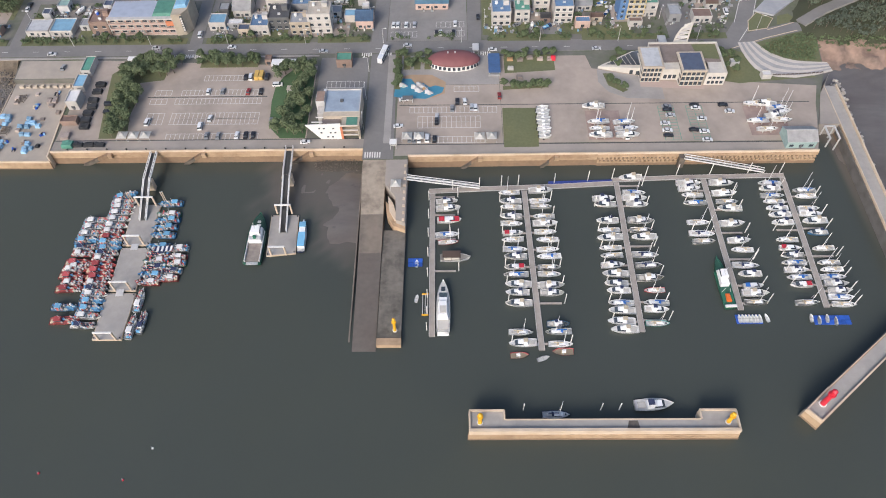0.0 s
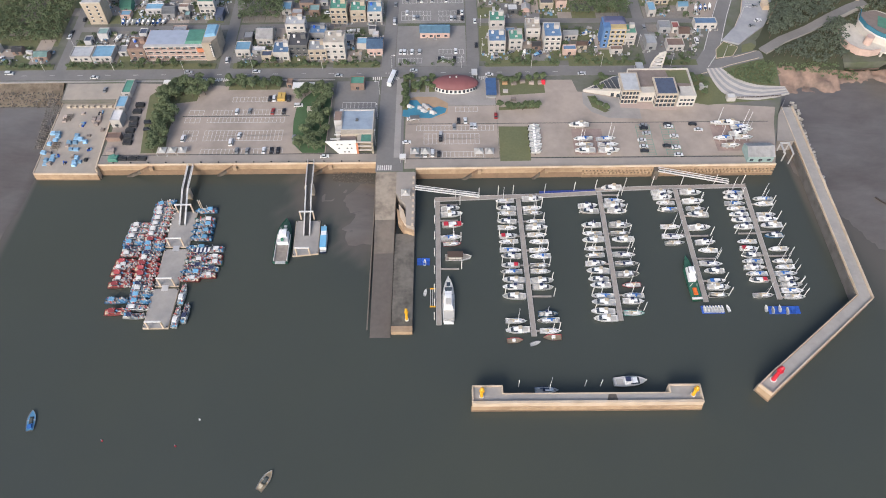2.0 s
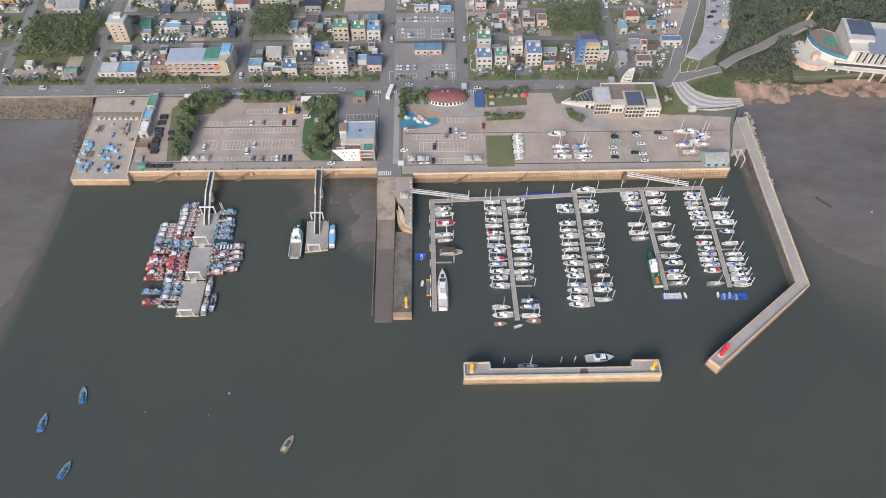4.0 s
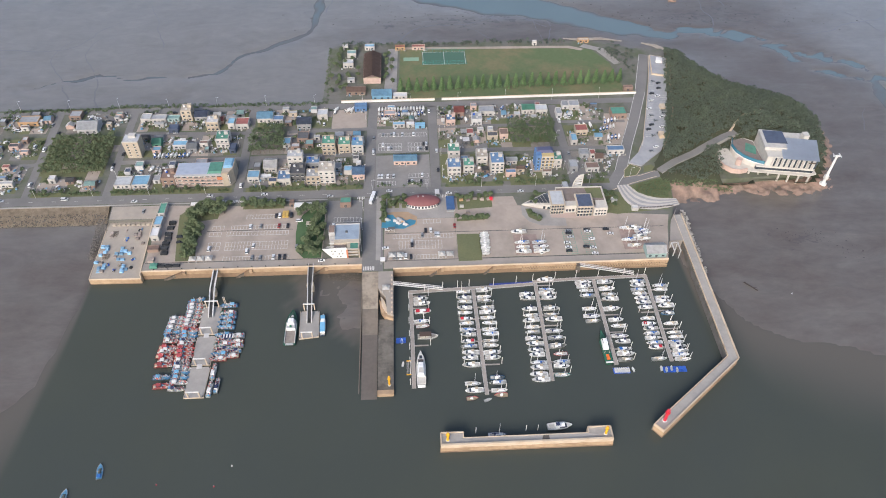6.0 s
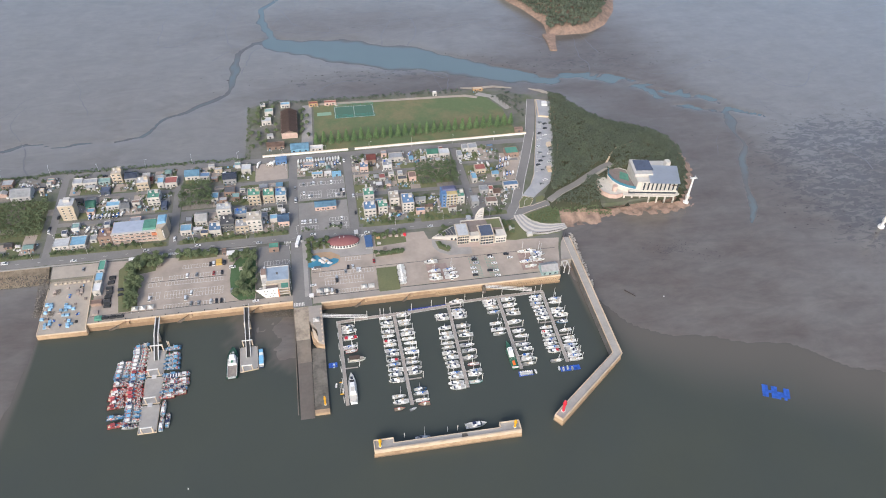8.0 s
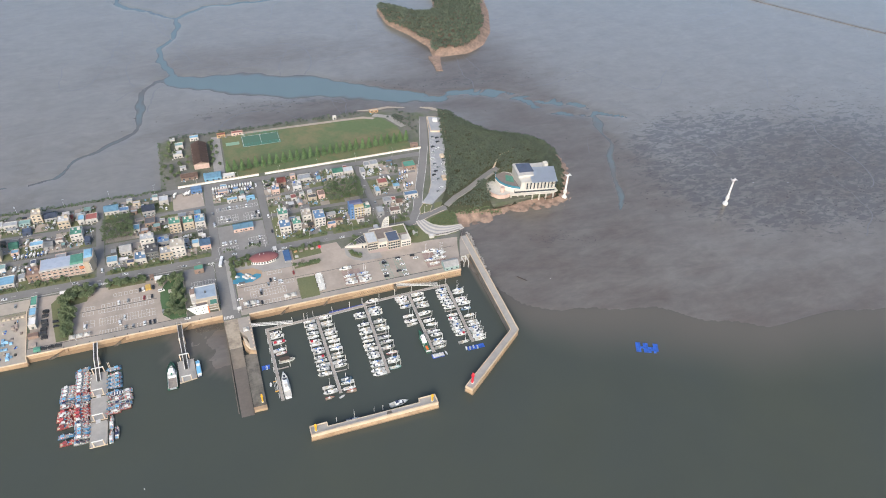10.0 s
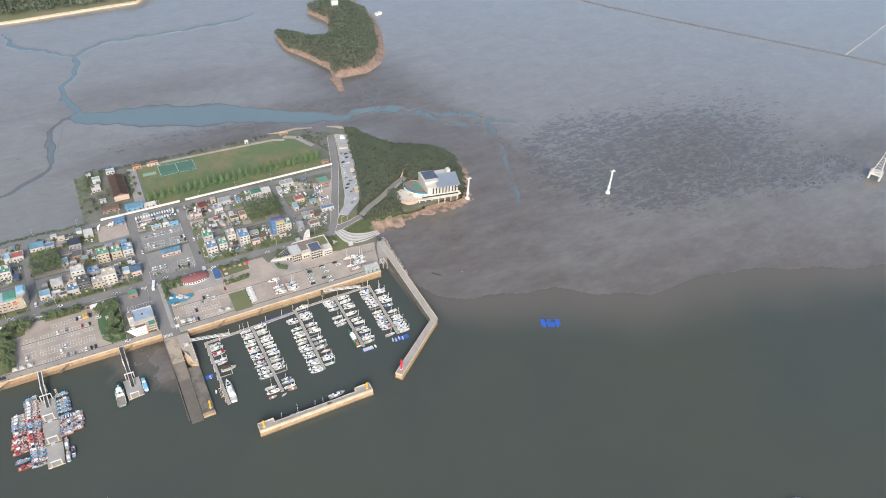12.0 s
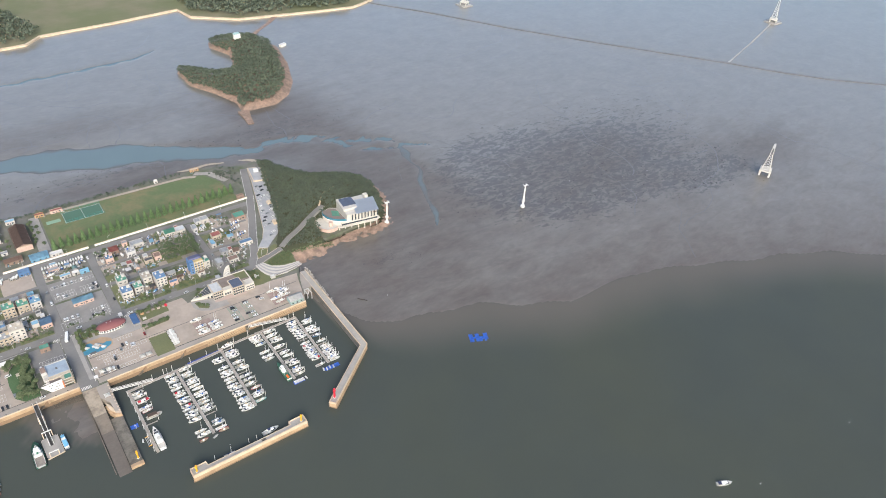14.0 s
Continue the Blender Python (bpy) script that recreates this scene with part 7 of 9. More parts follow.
house(-187.9, 217.4, 10.1, 11, 8, "brown", "brown", "flat")
house(-190.8, 298.2, 8.3, 9, 11, "cream", "beige", "flat")
house(-179.9, 298, 10.3, 9, 5, "grey", "navy", "gable")
house(-167.8, 284, 9.7, 9, 9, "cream", "white", "flat")
house(-163.8, 292.8, 5.3, 6, 4, "pink", "red", "gable")
house(-153.7, 285.7, 5.3, 8, 6, "white", "cyan", "flat")
house(-145.2, 285.6, 10.2, 9, 5, "white", "red", "flat")
house(-156.4, 261.9, 9.9, 11, 9, "white", "green", "flat")
house(-179.5, 257.2, 7.5, 8, 4, "grey", "grey", "gable")
house(-147.9, 254.1, 4.7, 8, 4, "navy", "navy", "flat")
house(-128.1, 293.6, 12.3, 10, 5, "white", "cyan", "gable")
house(-117.3, 292, 8.2, 6, 4, "pale", "blue", "flat")
house(-95.8, 283.4, 11, 10, 6, "grey", "navy", "gable")
house(-81.9, 296.3, 8.3, 8, 5, "white", "pale", "flat")
house(-73.6, 249.7, 10.1, 10, 12, "cream", "green", "flat")
house(-107.2, 259.7, 5.9, 8, 4, "white", "cyan", "flat")
house(-95.3, 266, 8.8, 9, 4, "brown", "dark", "flat")
house(-116.3, 230.2, 9.5, 11, 5, "white", "white", "gable")
house(-127.3, 219.2, 8.6, 8, 5, "white", "cyan", "flat")
house(-104.4, 215.3, 9.3, 10, 6, "white", "blue", "flat")
house(-94.7, 219.2, 10.9, 12, 8, "dark", "dark", "flat")
house(-97.4, 233.5, 11.5, 8, 13, "white", "pale", "flat")
house(-83, 215, 10.5, 9, 8, "cream", "grey", "flat")
house(-73, 215.9, 12, 11, 13, "white", "beige", "flat")
house(-84.8, 233.2, 9.9, 8, 6, "grey", "blue", "flat")
house(-62, 251.3, 9.4, 10, 9, "cream", "green", "flat")
house(-52, 251.1, 9, 11, 8, "white", "cyan", "flat")
house(-50.3, 219, 9, 10, 6, "pink", "blue", "gable")
house(-51.3, 306.4, 10, 7, 4, "blue", "blue", "flat")
house(-20, 282.7, 9.8, 4, 3, "white", "cyan", "flat")
house(-10.7, 282.5, 6.5, 4, 3, "white", "white", "flat")
house(-3, 281, 8.1, 4, 3, "cyan", "cyan", "flat")
house(22, 284, 7.3, 8, 6, "pink", "blue", "flat")
house(29.6, 296.4, 8.3, 9, 5, "brown", "red", "gable")
house(43.2, 284.3, 8.2, 9, 6, "pale", "grey", "flat")
house(21.8, 239.9, 8.9, 10, 9, "white", "green", "flat")
house(20.9, 220.7, 9.8, 11, 9, "white", "blue", "flat")
house(31.9, 223.4, 7.9, 9, 8, "white", "green", "flat")
house(42.6, 232.2, 8.4, 10, 9, "white", "beige", "flat")
house(52.4, 296, 12.4, 8, 5, "white", "grey", "flat")
house(86.9, 298.2, 10.4, 8, 5, "white", "green", "gable")
house(97.7, 296.6, 9.9, 8, 5, "white", "pale", "flat")
house(111.5, 290.7, 4.5, 9, 5, "pale", "grey", "flat")
house(118.9, 303.3, 5.4, 7, 4, "pale", "grey", "flat")
house(126, 301.8, 8.3, 8, 5, "white", "grey", "flat")
house(160.8, 288.5, 12.3, 10, 5, "brown", "green", "flat")
house(125.7, 267.4, 9.6, 8, 5, "cream", "red", "flat")
house(117.5, 254.5, 4.7, 9, 5, "white", "cyan", "flat")
house(63.2, 264.5, 6.4, 8, 5, "pink", "brown", "flat")
house(53.2, 222.4, 9.8, 13, 11, "white", "blue", "flat")
house(97.9, 227, 9.1, 9, 9, "white", "green", "flat")
house(111.2, 222, 6.1, 9, 5, "grey", "grey", "flat")
house(125.4, 221.2, 9.8, 7, 4, "white", "brown", "flat")
house(122.4, 238.1, 7, 7, 4, "grey", "grey", "flat")
house(128.8, 237.9, 4.2, 6, 4, "white", "red", "flat")
house(147.7, 242, 13.2, 6, 4, "white", "blue", "flat")
house(132.7, 233, 6.1, 7, 4, "white", "brown", "gable")


# tall tapering cream tower house
th = thing("tower_house", pose(-221, 256, Q), "tall cream tower house that tapers towards its flat top", "house")
part("wall", prism(bm_new(), rect(-5.2, -4.6, 5.2, 4.6), -0.3, 15, 1.12), WALLS["cream"], th)
part("roof", box(bm_new(), -5.6, -4.8, 15, 5.6, 4.8, 15.2), ROOFS["pale"], th)
part("parapet", box(bm_new(), -5.9, -5.2, 15, 5.9, -4.9, 15.8), WALLS["white"], th)
part("stair_house", box(bm_new(), -2, 0, 15.2, 3, 4, 17.4), WALLS["white"], th)
for f in range(5):
    pane(th, -2.5, -4.66 - f * 0.1, 2 + f * 2.5, 1.2, 1.2), pane(th, 2.5, -4.66 - f * 0.1, 2 + f * 2.5, 1.2, 1.2)

# ---- long three-storey market building (pink facade) ----
sc = thing("market_building", pose(-163, 216.8, Q), "long three-storey building with a pink balustraded facade", "building")
part("wall", box(bm_new(), -19, 0.8, -0.3, 15, 15, 9.6), WALLS["pink"], sc)
part("roof", box(bm_new(), -18.6, 1.2, 9.6, 15, 14.6, 9.8), mat("blue_grey_roof", (0.36, 0.4, 0.48), 0.7, grain=0.06, scale=0.8, stain=0.4, stain_scale=0.2), sc, "pale blue-grey roof")
for f in range(3):
    part("gallery_slab", box(bm_new(), -19.2, -0.9, 0.0 + f * 3.1, 15, 0.8, 0.3 + f * 3.1), WALLS["white"], sc)
    part("balustrade", box(bm_new(), -19.2, -0.95, 0.3 + f * 3.1, 15, -0.75, 1.2 + f * 3.1), WALLS["pink"], sc)
    for i in range(9):
        part("pier", box(bm_new(), -19.2 + i * 4.2, -0.9, 0.3 + f * 3.1, -18.7 + i * 4.2, -0.4, 3.1 + f * 3.1), WALLS["white"], sc)
    for i in range(8):
        pane(sc, -17 + i * 4.2, 0.76, 0.9 + f * 3.1, 2.6, 1.6)
part("cornice", box(bm_new(), -19.3, -1.0, 9.3, 15.1, 1.2, 9.9), WALLS["white"], sc)
part("end_tower", prism(bm_new(), [(15, -1.5), (20, -0.5), (22.5, 4), (22.5, 16), (15, 16)], -0.3, 12.4), WALLS["cream"], sc)
part("tower_roof", prism(bm_new(), [(15.2, 4), (22, 5), (22.2, 15.8), (15.2, 15.8)], 12.4, 13.6, 0.75), ROOFS["cyan"], sc, "bright blue roof")
part("green_roof", prism(bm_new(), rect(4, 1.5, 15, 14), 9.8, 11.2, 0.85), ROOFS["green"], sc, "green metal roof")
part("red_panel", box(bm_new(), 11, -1.05, 5.8, 15, -0.7, 8.4), mat("orange_panel", (0.55, 0.2, 0.1), 0.7), sc)
part("sign_board", box(bm_new(), 19.2, -1.6, 2.6, 20.4, -0.9, 11.5), WALLS["dark"], sc, "tall dark sign board with plain pale bars")
for i in range(6):
    part("sign_bar", box(bm_new(), 19.45, -1.68, 3.2 + i * 1.35, 20.15, -1.6, 4.1 + i * 1.35), M_WHITE, sc)
house(-187.5, 216.6, 9, 11, 7.5, "brown", "brown", label="brown three-storey house with a timber terrace beside the market")

# ---- blue and yellow hotel ----
ho = thing("hotel", pose(88, 225, Q), "five-storey hotel with a blue tower and yellow front", "building")
part("wall", box(bm_new(), -2, 0, -0.3, 7.5, 10, 13), WALLS["yellow"], ho)
part("blue_tower", box(bm_new(), -6, -0.4, -0.3, -1.9, 10, 14), WALLS["blue"], ho, "blue side tower")
part("roof", prism(bm_new(), rect(-6.3, 4, 7.8, 10.3), 13.0, 14.8, 0.7), mat("indigo_roof", (0.09, 0.095, 0.17), 0.6, grain=0.06, scale=1), ho, "indigo pitched roof")
for f in range(4):
    part("balcony", box(bm_new(), -1.6, -0.7, 2.8 + f * 3, 7.2, 0, 3.5 + f * 3), WALLS["white"], ho)
    for i in range(3):
        pane(ho, -0.2 + i * 3, -0.03, 0.8 + f * 3, 1.8, 1.4)
    pane(ho, -4, -0.44, 1.2 + f * 3, 1.2, 1.4)

# ---- town centre shed ----
bh = house(-15.4, 235, 17.5, 8, 4.6, "pink", "cyan", "gable", label="long brick hall with a light blue metal roof")
# ---- by the sports field ----
br = thing("gymnasium", pose(-42.6, 368, Q), "long brick hall with a dark red gabled roof", "building")
part("wall", box(bm_new(), -7.4, -20, -0.3, 7.4, 20, 6), WALLS["pink"], br)
bm = bm_new()
for s in (-1, 1):
    v = [bm.verts.new(p) for p in ((s * 8, -20.6, 5.7), (s * 8, 20.6, 5.7), (0, 20.6, 9.2), (0, -20.6, 9.2))]
    bm.faces.new(v if s > 0 else v[::-1])
bmesh.ops.solidify(bm, geom=bm.faces[:], thickness=0.2)
part("roof", bm, ROOFS["brown"], br)
part("gable", prism(bm_new(), [(-7.4, -20.2), (7.4, -20.2), (7.4, -19.9), (-7.4, -19.9)], 5.8, 6.2), WALLS["cream"], br)
for i in range(8):
    pane(br, 7.42, -17 + i * 4.8, 2, 2.4, 1.8, True)
house(-34, 323, 16.5, 10, 4.8, "cyan", "cyan", "gable", label="pale blue gabled hall beside the field wall")
house(-18.6, 323, 12, 6, 3, "white", "white", label="low white shed beside the field wall")
house(-56, 331, 16, 8, 4, "brown", "brown", "gable")
for x, y, w, d, h, wl, rf in ((-64.4, 374, 9, 7, 5, "white", "pale"), (-62, 391, 8, 6, 5, "white", "teal"), (-68.3, 405, 5, 4, 4, "white", "pale"), (-61, 350, 6, 4, 3, "pale", "grey"), (-18, 403, 9, 4, 3.5, "orange", "red"), (-1, 403, 12, 4, 3.5, "pink", "red"), (-46, 404, 9, 5, 4, "white", "cyan"), (155, 411, 10, 4, 3, "orange", "beige"), (108, 408, 4, 3, 4, "white", "white"), (178, 328, 8, 4, 4, "brown", "brown")):
    house(x, y, w, d, h, wl, rf)

# infill sheds, kept clear of the streets
STREET_X, STREET_Y = (-291, -233, -138, -42, 7, 109), (203, 247, 249, 251, 281, 283, 315)


def free_spot(x, y, w, d):
    if any(abs(x - sx) < w / 2 + 5 for sx in STREET_X) or any(abs(y - sy) < d / 2 + 3.2 for sy in STREET_Y):
        return False
    if -40 < x < 5 and 208 < y < 282:
        return False
    for wx0, wx1, wy0, wy1 in ((-291, -238, 228, 282), (-137, -107, 250, 287), (66, 106, 252, 288), (-76, -45, 283, 312), (-185, -140, 214, 234), (-229, -213, 248, 264)):
        if wx0 - w / 2 < x < wx1 + w / 2 and wy0 - d / 2 < y < wy1 + d / 2:
            return False
    if x > 136 + (y - 214) * 0.38 - w / 2:
        return False
    return all(abs(x - hx) > (w + hw) / 2 + 0.5 or abs(y - hy) > (d + hd) / 2 + 0.5 for hx, hy, hw, hd in HOUSES)


made = 0
for _ in range(4000):
    if made >= 85:
        break
    w, d = RNG.uniform(3.5, 9), RNG.uniform(3, 6.5)
    x, y = RNG.uniform(-345, 150), RNG.uniform(216, 311)
    if free_spot(x, y, w, d):
        house(x, y - d / 2, w, d, RNG.uniform(2.6, 4.4), RNG.choice(("white", "white", "pale", "grey", "brown", "pink", "cream", "dark")), RNG.choice(("grey", "pale", "cyan", "blue", "dark", "white", "red", "brown", "teal", "navy")), RNG.choice(("flat", "flat", "gable")), RNG.choice((0, 0, 0, 90)) if abs(w - d) < 2 else 0)
        made += 1
# weedy plots and bushes between the houses
bush = thing("shrubs", None, "low green shrubs and weeds between the houses", "shrubs", "", "stuff")
pts = []
for _ in range(6000):
    x, y = RNG.uniform(-345, 150), RNG.uniform(215, 311)
    if len(pts) < 620 and free_spot(x, y, 1.5, 1.5):
        for _k in range(RNG.randint(1, 3)):
            pts.append((x + RNG.uniform(-1.5, 1.5), y + RNG.uniform(-1.5, 1.5), Q + RNG.uniform(0.3, 1.6), RNG.uniform(0.7, 1.9)))
v, f = leaf_cloud(pts, 26, 0.4, 61)
mesh_ob("foliage", v, f, LEAF2, bush)
sh = thing("shrubs", None, "rough green shrubs along the back shore", "shrubs", "", "stuff")
pts = [(-340 + i * 1.35 + RNG.uniform(-1, 1), 319.5 - (3 if i < 60 else 0) + RNG.uniform(-2.5, 1.5), Q + RNG.uniform(0, 0.8), RNG.uniform(0.9, 2.0)) for i in range(190)]
pts += [(-81 + RNG.uniform(-2, 2), 320 + i * 1.5, Q - RNG.uniform(0, 1), RNG.uniform(0.9, 1.8)) for i in range(60)]
v, f = leaf_cloud(pts, 26, 0.42, 62)
mesh_ob("foliage", v, f, LEAF2, sh)

# yards between the houses: concrete, gravel, rough grass and asphalt in uneven plots
PLOTS = {k: bm_new() for k in ("concrete", "grass", "gravel", "asphalt")}
edges_x = [-288, -233, -138, -42, 7, 109, 150]
for bx0, bx1 in zip([-345] + edges_x, edges_x):
    for by0, by1 in ((213, 247), (252, 281), (285, 311)):
        x = bx0 + 4
        while x < bx1 - 6:
            w = LOTS.uniform(7, 15)
            y = by0
            while y < by1 - 3:
                d = min(LOTS.uniform(7, 15), by1 - y)
                kind = LOTS.choice(("concrete", "concrete", "gravel", "grass", "grass", "asphalt", ""))
                cx, cy = x + w / 2, y + d / 2
                if kind and cx < 124 + (cy - 214) * 0.38 and not (-40 < cx < 5 and cy < 282) and x + w < bx1 - 3:
                    box(PLOTS[kind], x + 0.1, y + 0.1, Q - 0.2, x + w - 0.1, y + d - 0.1, Q + LOTS.uniform(0.02, 0.08))
                y += d
            x += w
for kind, m, label in (("concrete", M_LOT, "worn concrete house yard"), ("grass", M_GRASS, "overgrown green house plot"), ("gravel", mat("yard_gravel", (0.24, 0.215, 0.185), 0.95, grain=0.25, scale=0.8, stain=0.6, stain_scale=0.15), "bare gravel house yard"), ("asphalt", M_ASPHALT, "patched asphalt house yard")):
    setting("plot", PLOTS[kind], m, label, "ground")
# uncounted odds and ends standing about the yards
bm = bm_new()
n_ = 0
for _ in range(9000):
    x, y = LOTS.uniform(-345, 150), LOTS.uniform(214, 312)
    s = LOTS.uniform(0.25, 1.0)
    if n_ < 650 and free_spot(x, y, 2, 2):
        for _k in range(LOTS.randint(1, 4)):
            a, b = x + LOTS.uniform(-1.5, 1.5), y + LOTS.uniform(-1.5, 1.5)
            box(bm, a - s * LOTS.uniform(0.5, 1.3), b - s, Q, a + s, b + s * LOTS.uniform(0.5, 1.3), Q + LOTS.uniform(0.3, 1.6) * s + 0.2, LOTS.uniform(0.75, 1.0))
        n_ += 1
for hx, hy, hw, hd in HOUSES:
    if hw > 6:
        for _k in range(5):
            a, b, s = hx + LOTS.uniform(-0.5, 0.5) * (hw + 3), hy - hd / 2 - LOTS.uniform(0.5, 2.2), LOTS.uniform(0.2, 0.6)
            box(bm, a - s, b - s, Q, a + s, b + s, Q + LOTS.uniform(0.4, 1.5), 0.9)
M_CLUTTER = confetti("yard_clutter", [(0.5, 0.49, 0.47), (0.3, 0.29, 0.28), (0.1, 0.1, 0.1), (0.55, 0.54, 0.52), (0.2, 0.16, 0.13), (0.25, 0.27, 0.28), (0.16, 0.3, 0.42), (0.4, 0.36, 0.3), (0.6, 0.6, 0.58), (0.08, 0.1, 0.06)])
tagged(part("yard_clutter", bm, M_CLUTTER, None), "crates, sheets, floats and household clutter in the yards", "clutter", "", "stuff")

# ---- cars ----
def car_mesh(kind, color, label):
    root = thing("car", None, label, "car", "parked cars")
    l, w, h = {"sedan": (4.5, 1.8, 0.85), "van": (4.9, 1.95, 1.15), "truck": (5.0, 1.8, 0.9)}[kind]
    bm = bm_new()
    box(bm, -l / 2, -w / 2, 0.3, l / 2, w / 2, h, 0.96)
    part("body", bm, color, root)
    if kind == "truck":
        part("cabin", wedge(bm_new(), l * 0.16, l * 0.48, w * 0.46, h - 0.02, 1.75, 0.35, 0.95), M_GLASS, root)
        part("cabin_roof", box(bm_new(), l * 0.18, -w * 0.42, 1.75, l * 0.4, w * 0.42, 1.85), color, root)
        part("cargo_bed", box(bm_new(), -l * 0.48, -w * 0.47, h, l * 0.14, w * 0.47, h + 0.35), CANVAS["cyan"] if "blue" in label else M_DECK, root)
    else:
        part("cabin", wedge(bm_new(), -l * 0.34 if kind == "sedan" else -l * 0.47, l * 0.22 if kind == "sedan" else l * 0.33, w * 0.47, h - 0.02, 1.42 if kind == "sedan" else 1.85, 0.7, 0.84), M_GLASS, root)
        part("roof", box(bm_new(), -l * 0.26 if kind == "sedan" else -l * 0.42, -w * 0.38, 1.42 if kind == "sedan" else 1.85, l * 0.06 if kind == "sedan" else l * 0.18, w * 0.38, 1.5 if kind == "sedan" else 1.95), color, root)
    for x in (-l * 0.3, l * 0.3):
        for s in (-1, 1):
            part("wheel", tube(bm_new(), (x, s * (w / 2 - 0.2), 0.32), (x, s * (w / 2 + 0.01), 0.32), 0.32, 8), M_BLACK, root)
    return root


PAINT = {n: mat("car_" + n, c, 0.3, metal=0.2, vary=0.1) for n, c in {"white": (0.75, 0.75, 0.74), "black": (0.03, 0.03, 0.035), "grey": (0.25, 0.26, 0.27), "silver": (0.5, 0.51, 0.52), "red": (0.3, 0.04, 0.04), "blue": (0.05, 0.1, 0.25)}.items()}
CARS = [car_mesh("sedan", PAINT["white"], "white saloon car parked on the concrete"), car_mesh("sedan", PAINT["black"], "black saloon car parked on the concrete"), car_mesh("van", PAINT["white"], "white van parked on the concrete"),
        car_mesh("sedan", PAINT["grey"], "grey saloon car parked on the concrete"), car_mesh("van", PAINT["black"], "black van parked on the concrete"), car_mesh("sedan", PAINT["red"], "dark red car parked on the concrete"),
        car_mesh("truck", PAINT["white"], "white pickup truck parked on the concrete"), car_mesh("truck", PAINT["blue"], "blue pickup truck parked on the concrete"), car_mesh("sedan", PAINT["silver"], "silver saloon car parked on the concrete")]
car_used = set()


def park(kind, x, y, turn, z=Q + 0.1):
    m = pose(x, y, z, 0, 0, turn + RNG.uniform(-3, 3))
    if kind in car_used:
        return copy_thing(CARS[kind], m)
    car_used.add(kind)
    CARS[kind].matrix_basis = m
    return CARS[kind]


for kind, x, y, t_ in ((0, -123, 171.2, 90), (3, -116, 171.4, 92), (5, -103.5, 171, 90), (1, -97.5, 171, 90), (2, -90, 175.6, 3), (0, -118.6, 152.6, 90), (2, -122.2, 147.4, 98), (2, -147.6, 150.5, 90), (3, -118, 141.4, 90), (3, -112.6, 141.2, 90), (0, -104, 141.5, 90), (1, -100, 141.4, 90), (1, -96.6, 141.4, 90),
                       (3, -89.6, 150.5, 92), (4, -96, 181.5, 90), (1, -106.5, 181.5, 90), (2, -104, 181.5, 90), (0, -66, 170, 90), (0, -72, 136.8, 4), (0, -30, 146.5, 5), (0, -28, 164.2, 4), (1, -12.3, 149.2, 90), (8, -12.2, 152.2, 90), (3, -5, 158, 90), (8, 4.2, 158.6, 90), (0, 6, 158.4, 90), (1, -2.6, 162.5, 90), (0, 1, 162.6, 90),
                       (3, -24.5, 138, 90), (3, -22.5, 137.6, 90), (0, -20.2, 137.8, 90), (2, -16.5, 138.4, 90), (1, -13.2, 137.8, 90), (5, 17.6, 166.2, 90), (2, 74.3, 139, 90), (3, 95.6, 158, 5), (1, 95.5, 155.8, 3), (8, 96.3, 152, 2), (0, 93, 146.8, 0), (0, 93.2, 142.2, 0), (1, 93, 139, 0), (1, 108.6, 158.6, 0), (0, 109, 156.8, 0), (0, 110.4, 149.6, 2), (1, 105.2, 142.4, 0), (0, 109.8, 141.4, 0), (0, 110, 136, 0),
                       (1, 122, 158.6, 0), (0, 124.2, 154.3, 0), (1, -167, 172, 90), (4, -169, 163, 4), (1, -168.5, 158, 5), (3, -200, 190, 90)):
    park(kind, x, y, t_)
for rows, p in (([(-36.5, -23, 214), (-36.5, -24, 221.5), (-14, 1.5, 214.5), (-13, 1.5, 222)], 0.25), ([(-36, -18, 255), (-36, -18, 260), (-13, 2, 254), (-13, 2, 260), (-36, 2, 273)], 0.3)):
    for x0, x1, y in rows:
        x = x0 + 1.1
        while x < x1:
            if RNG.random() < p:
                park(RNG.choice((0, 0, 1, 2, 3, 8)), x, y, 90)
            x += 2.2
placed = 0
for _ in range(3000):
    if placed >= 45:
        break
    x, y = RNG.uniform(-345, 140), RNG.uniform(216, 311)
    if free_spot(x, y, 2.4, 4.6):
        park(RNG.choice((0, 0, 0, 1, 2, 2, 3, 6, 7, 8)), x, y, RNG.choice((90, 90, 0, 30)))
        HOUSES.append((x, y, 3.2, 4.8))
        placed += 1
for sx in STREET_X:
    for _ in range(3):
        park(RNG.choice((0, 1, 2, 3)), sx + RNG.choice((-2, 2)), RNG.uniform(215, 308), 90, Q + 0.15)
for i in range(9):
    park(RNG.choice((0, 1, 2, 3, 8)), -300 + i * 46 + RNG.uniform(-12, 12), RNG.choice((200.6, 204.6)), 0, Q + 0.14)
for x, y in ((181, 271), (188, 290), (183, 263), (197, 288), (199.5, 293), (200, 297), (181, 248), (176, 243), (201, 318), (205, 330), (189, 300), (194, 312), (197, 322), (190, 283), (185, 277), (203, 341), (207, 338), (193, 274), (188, 266)):
    park(RNG.choice((0, 1, 3)), x, y, 15, Q + 1.02)
bus = thing("bus", pose(-39.6, 196.5, Q + 0.13, 0, 0, 76), "long white coach standing at the junction", "bus")
part("body", box(bm_new(), -5.8, -1.25, 0.4, 5.8, 1.25, 3.1, 0.98), PAINT["white"], bus)
part("side_windows", box(bm_new(), -5.6, -1.27, 1.5, 5.82, 1.27, 2.5, 0.99), M_GLASS, bus)
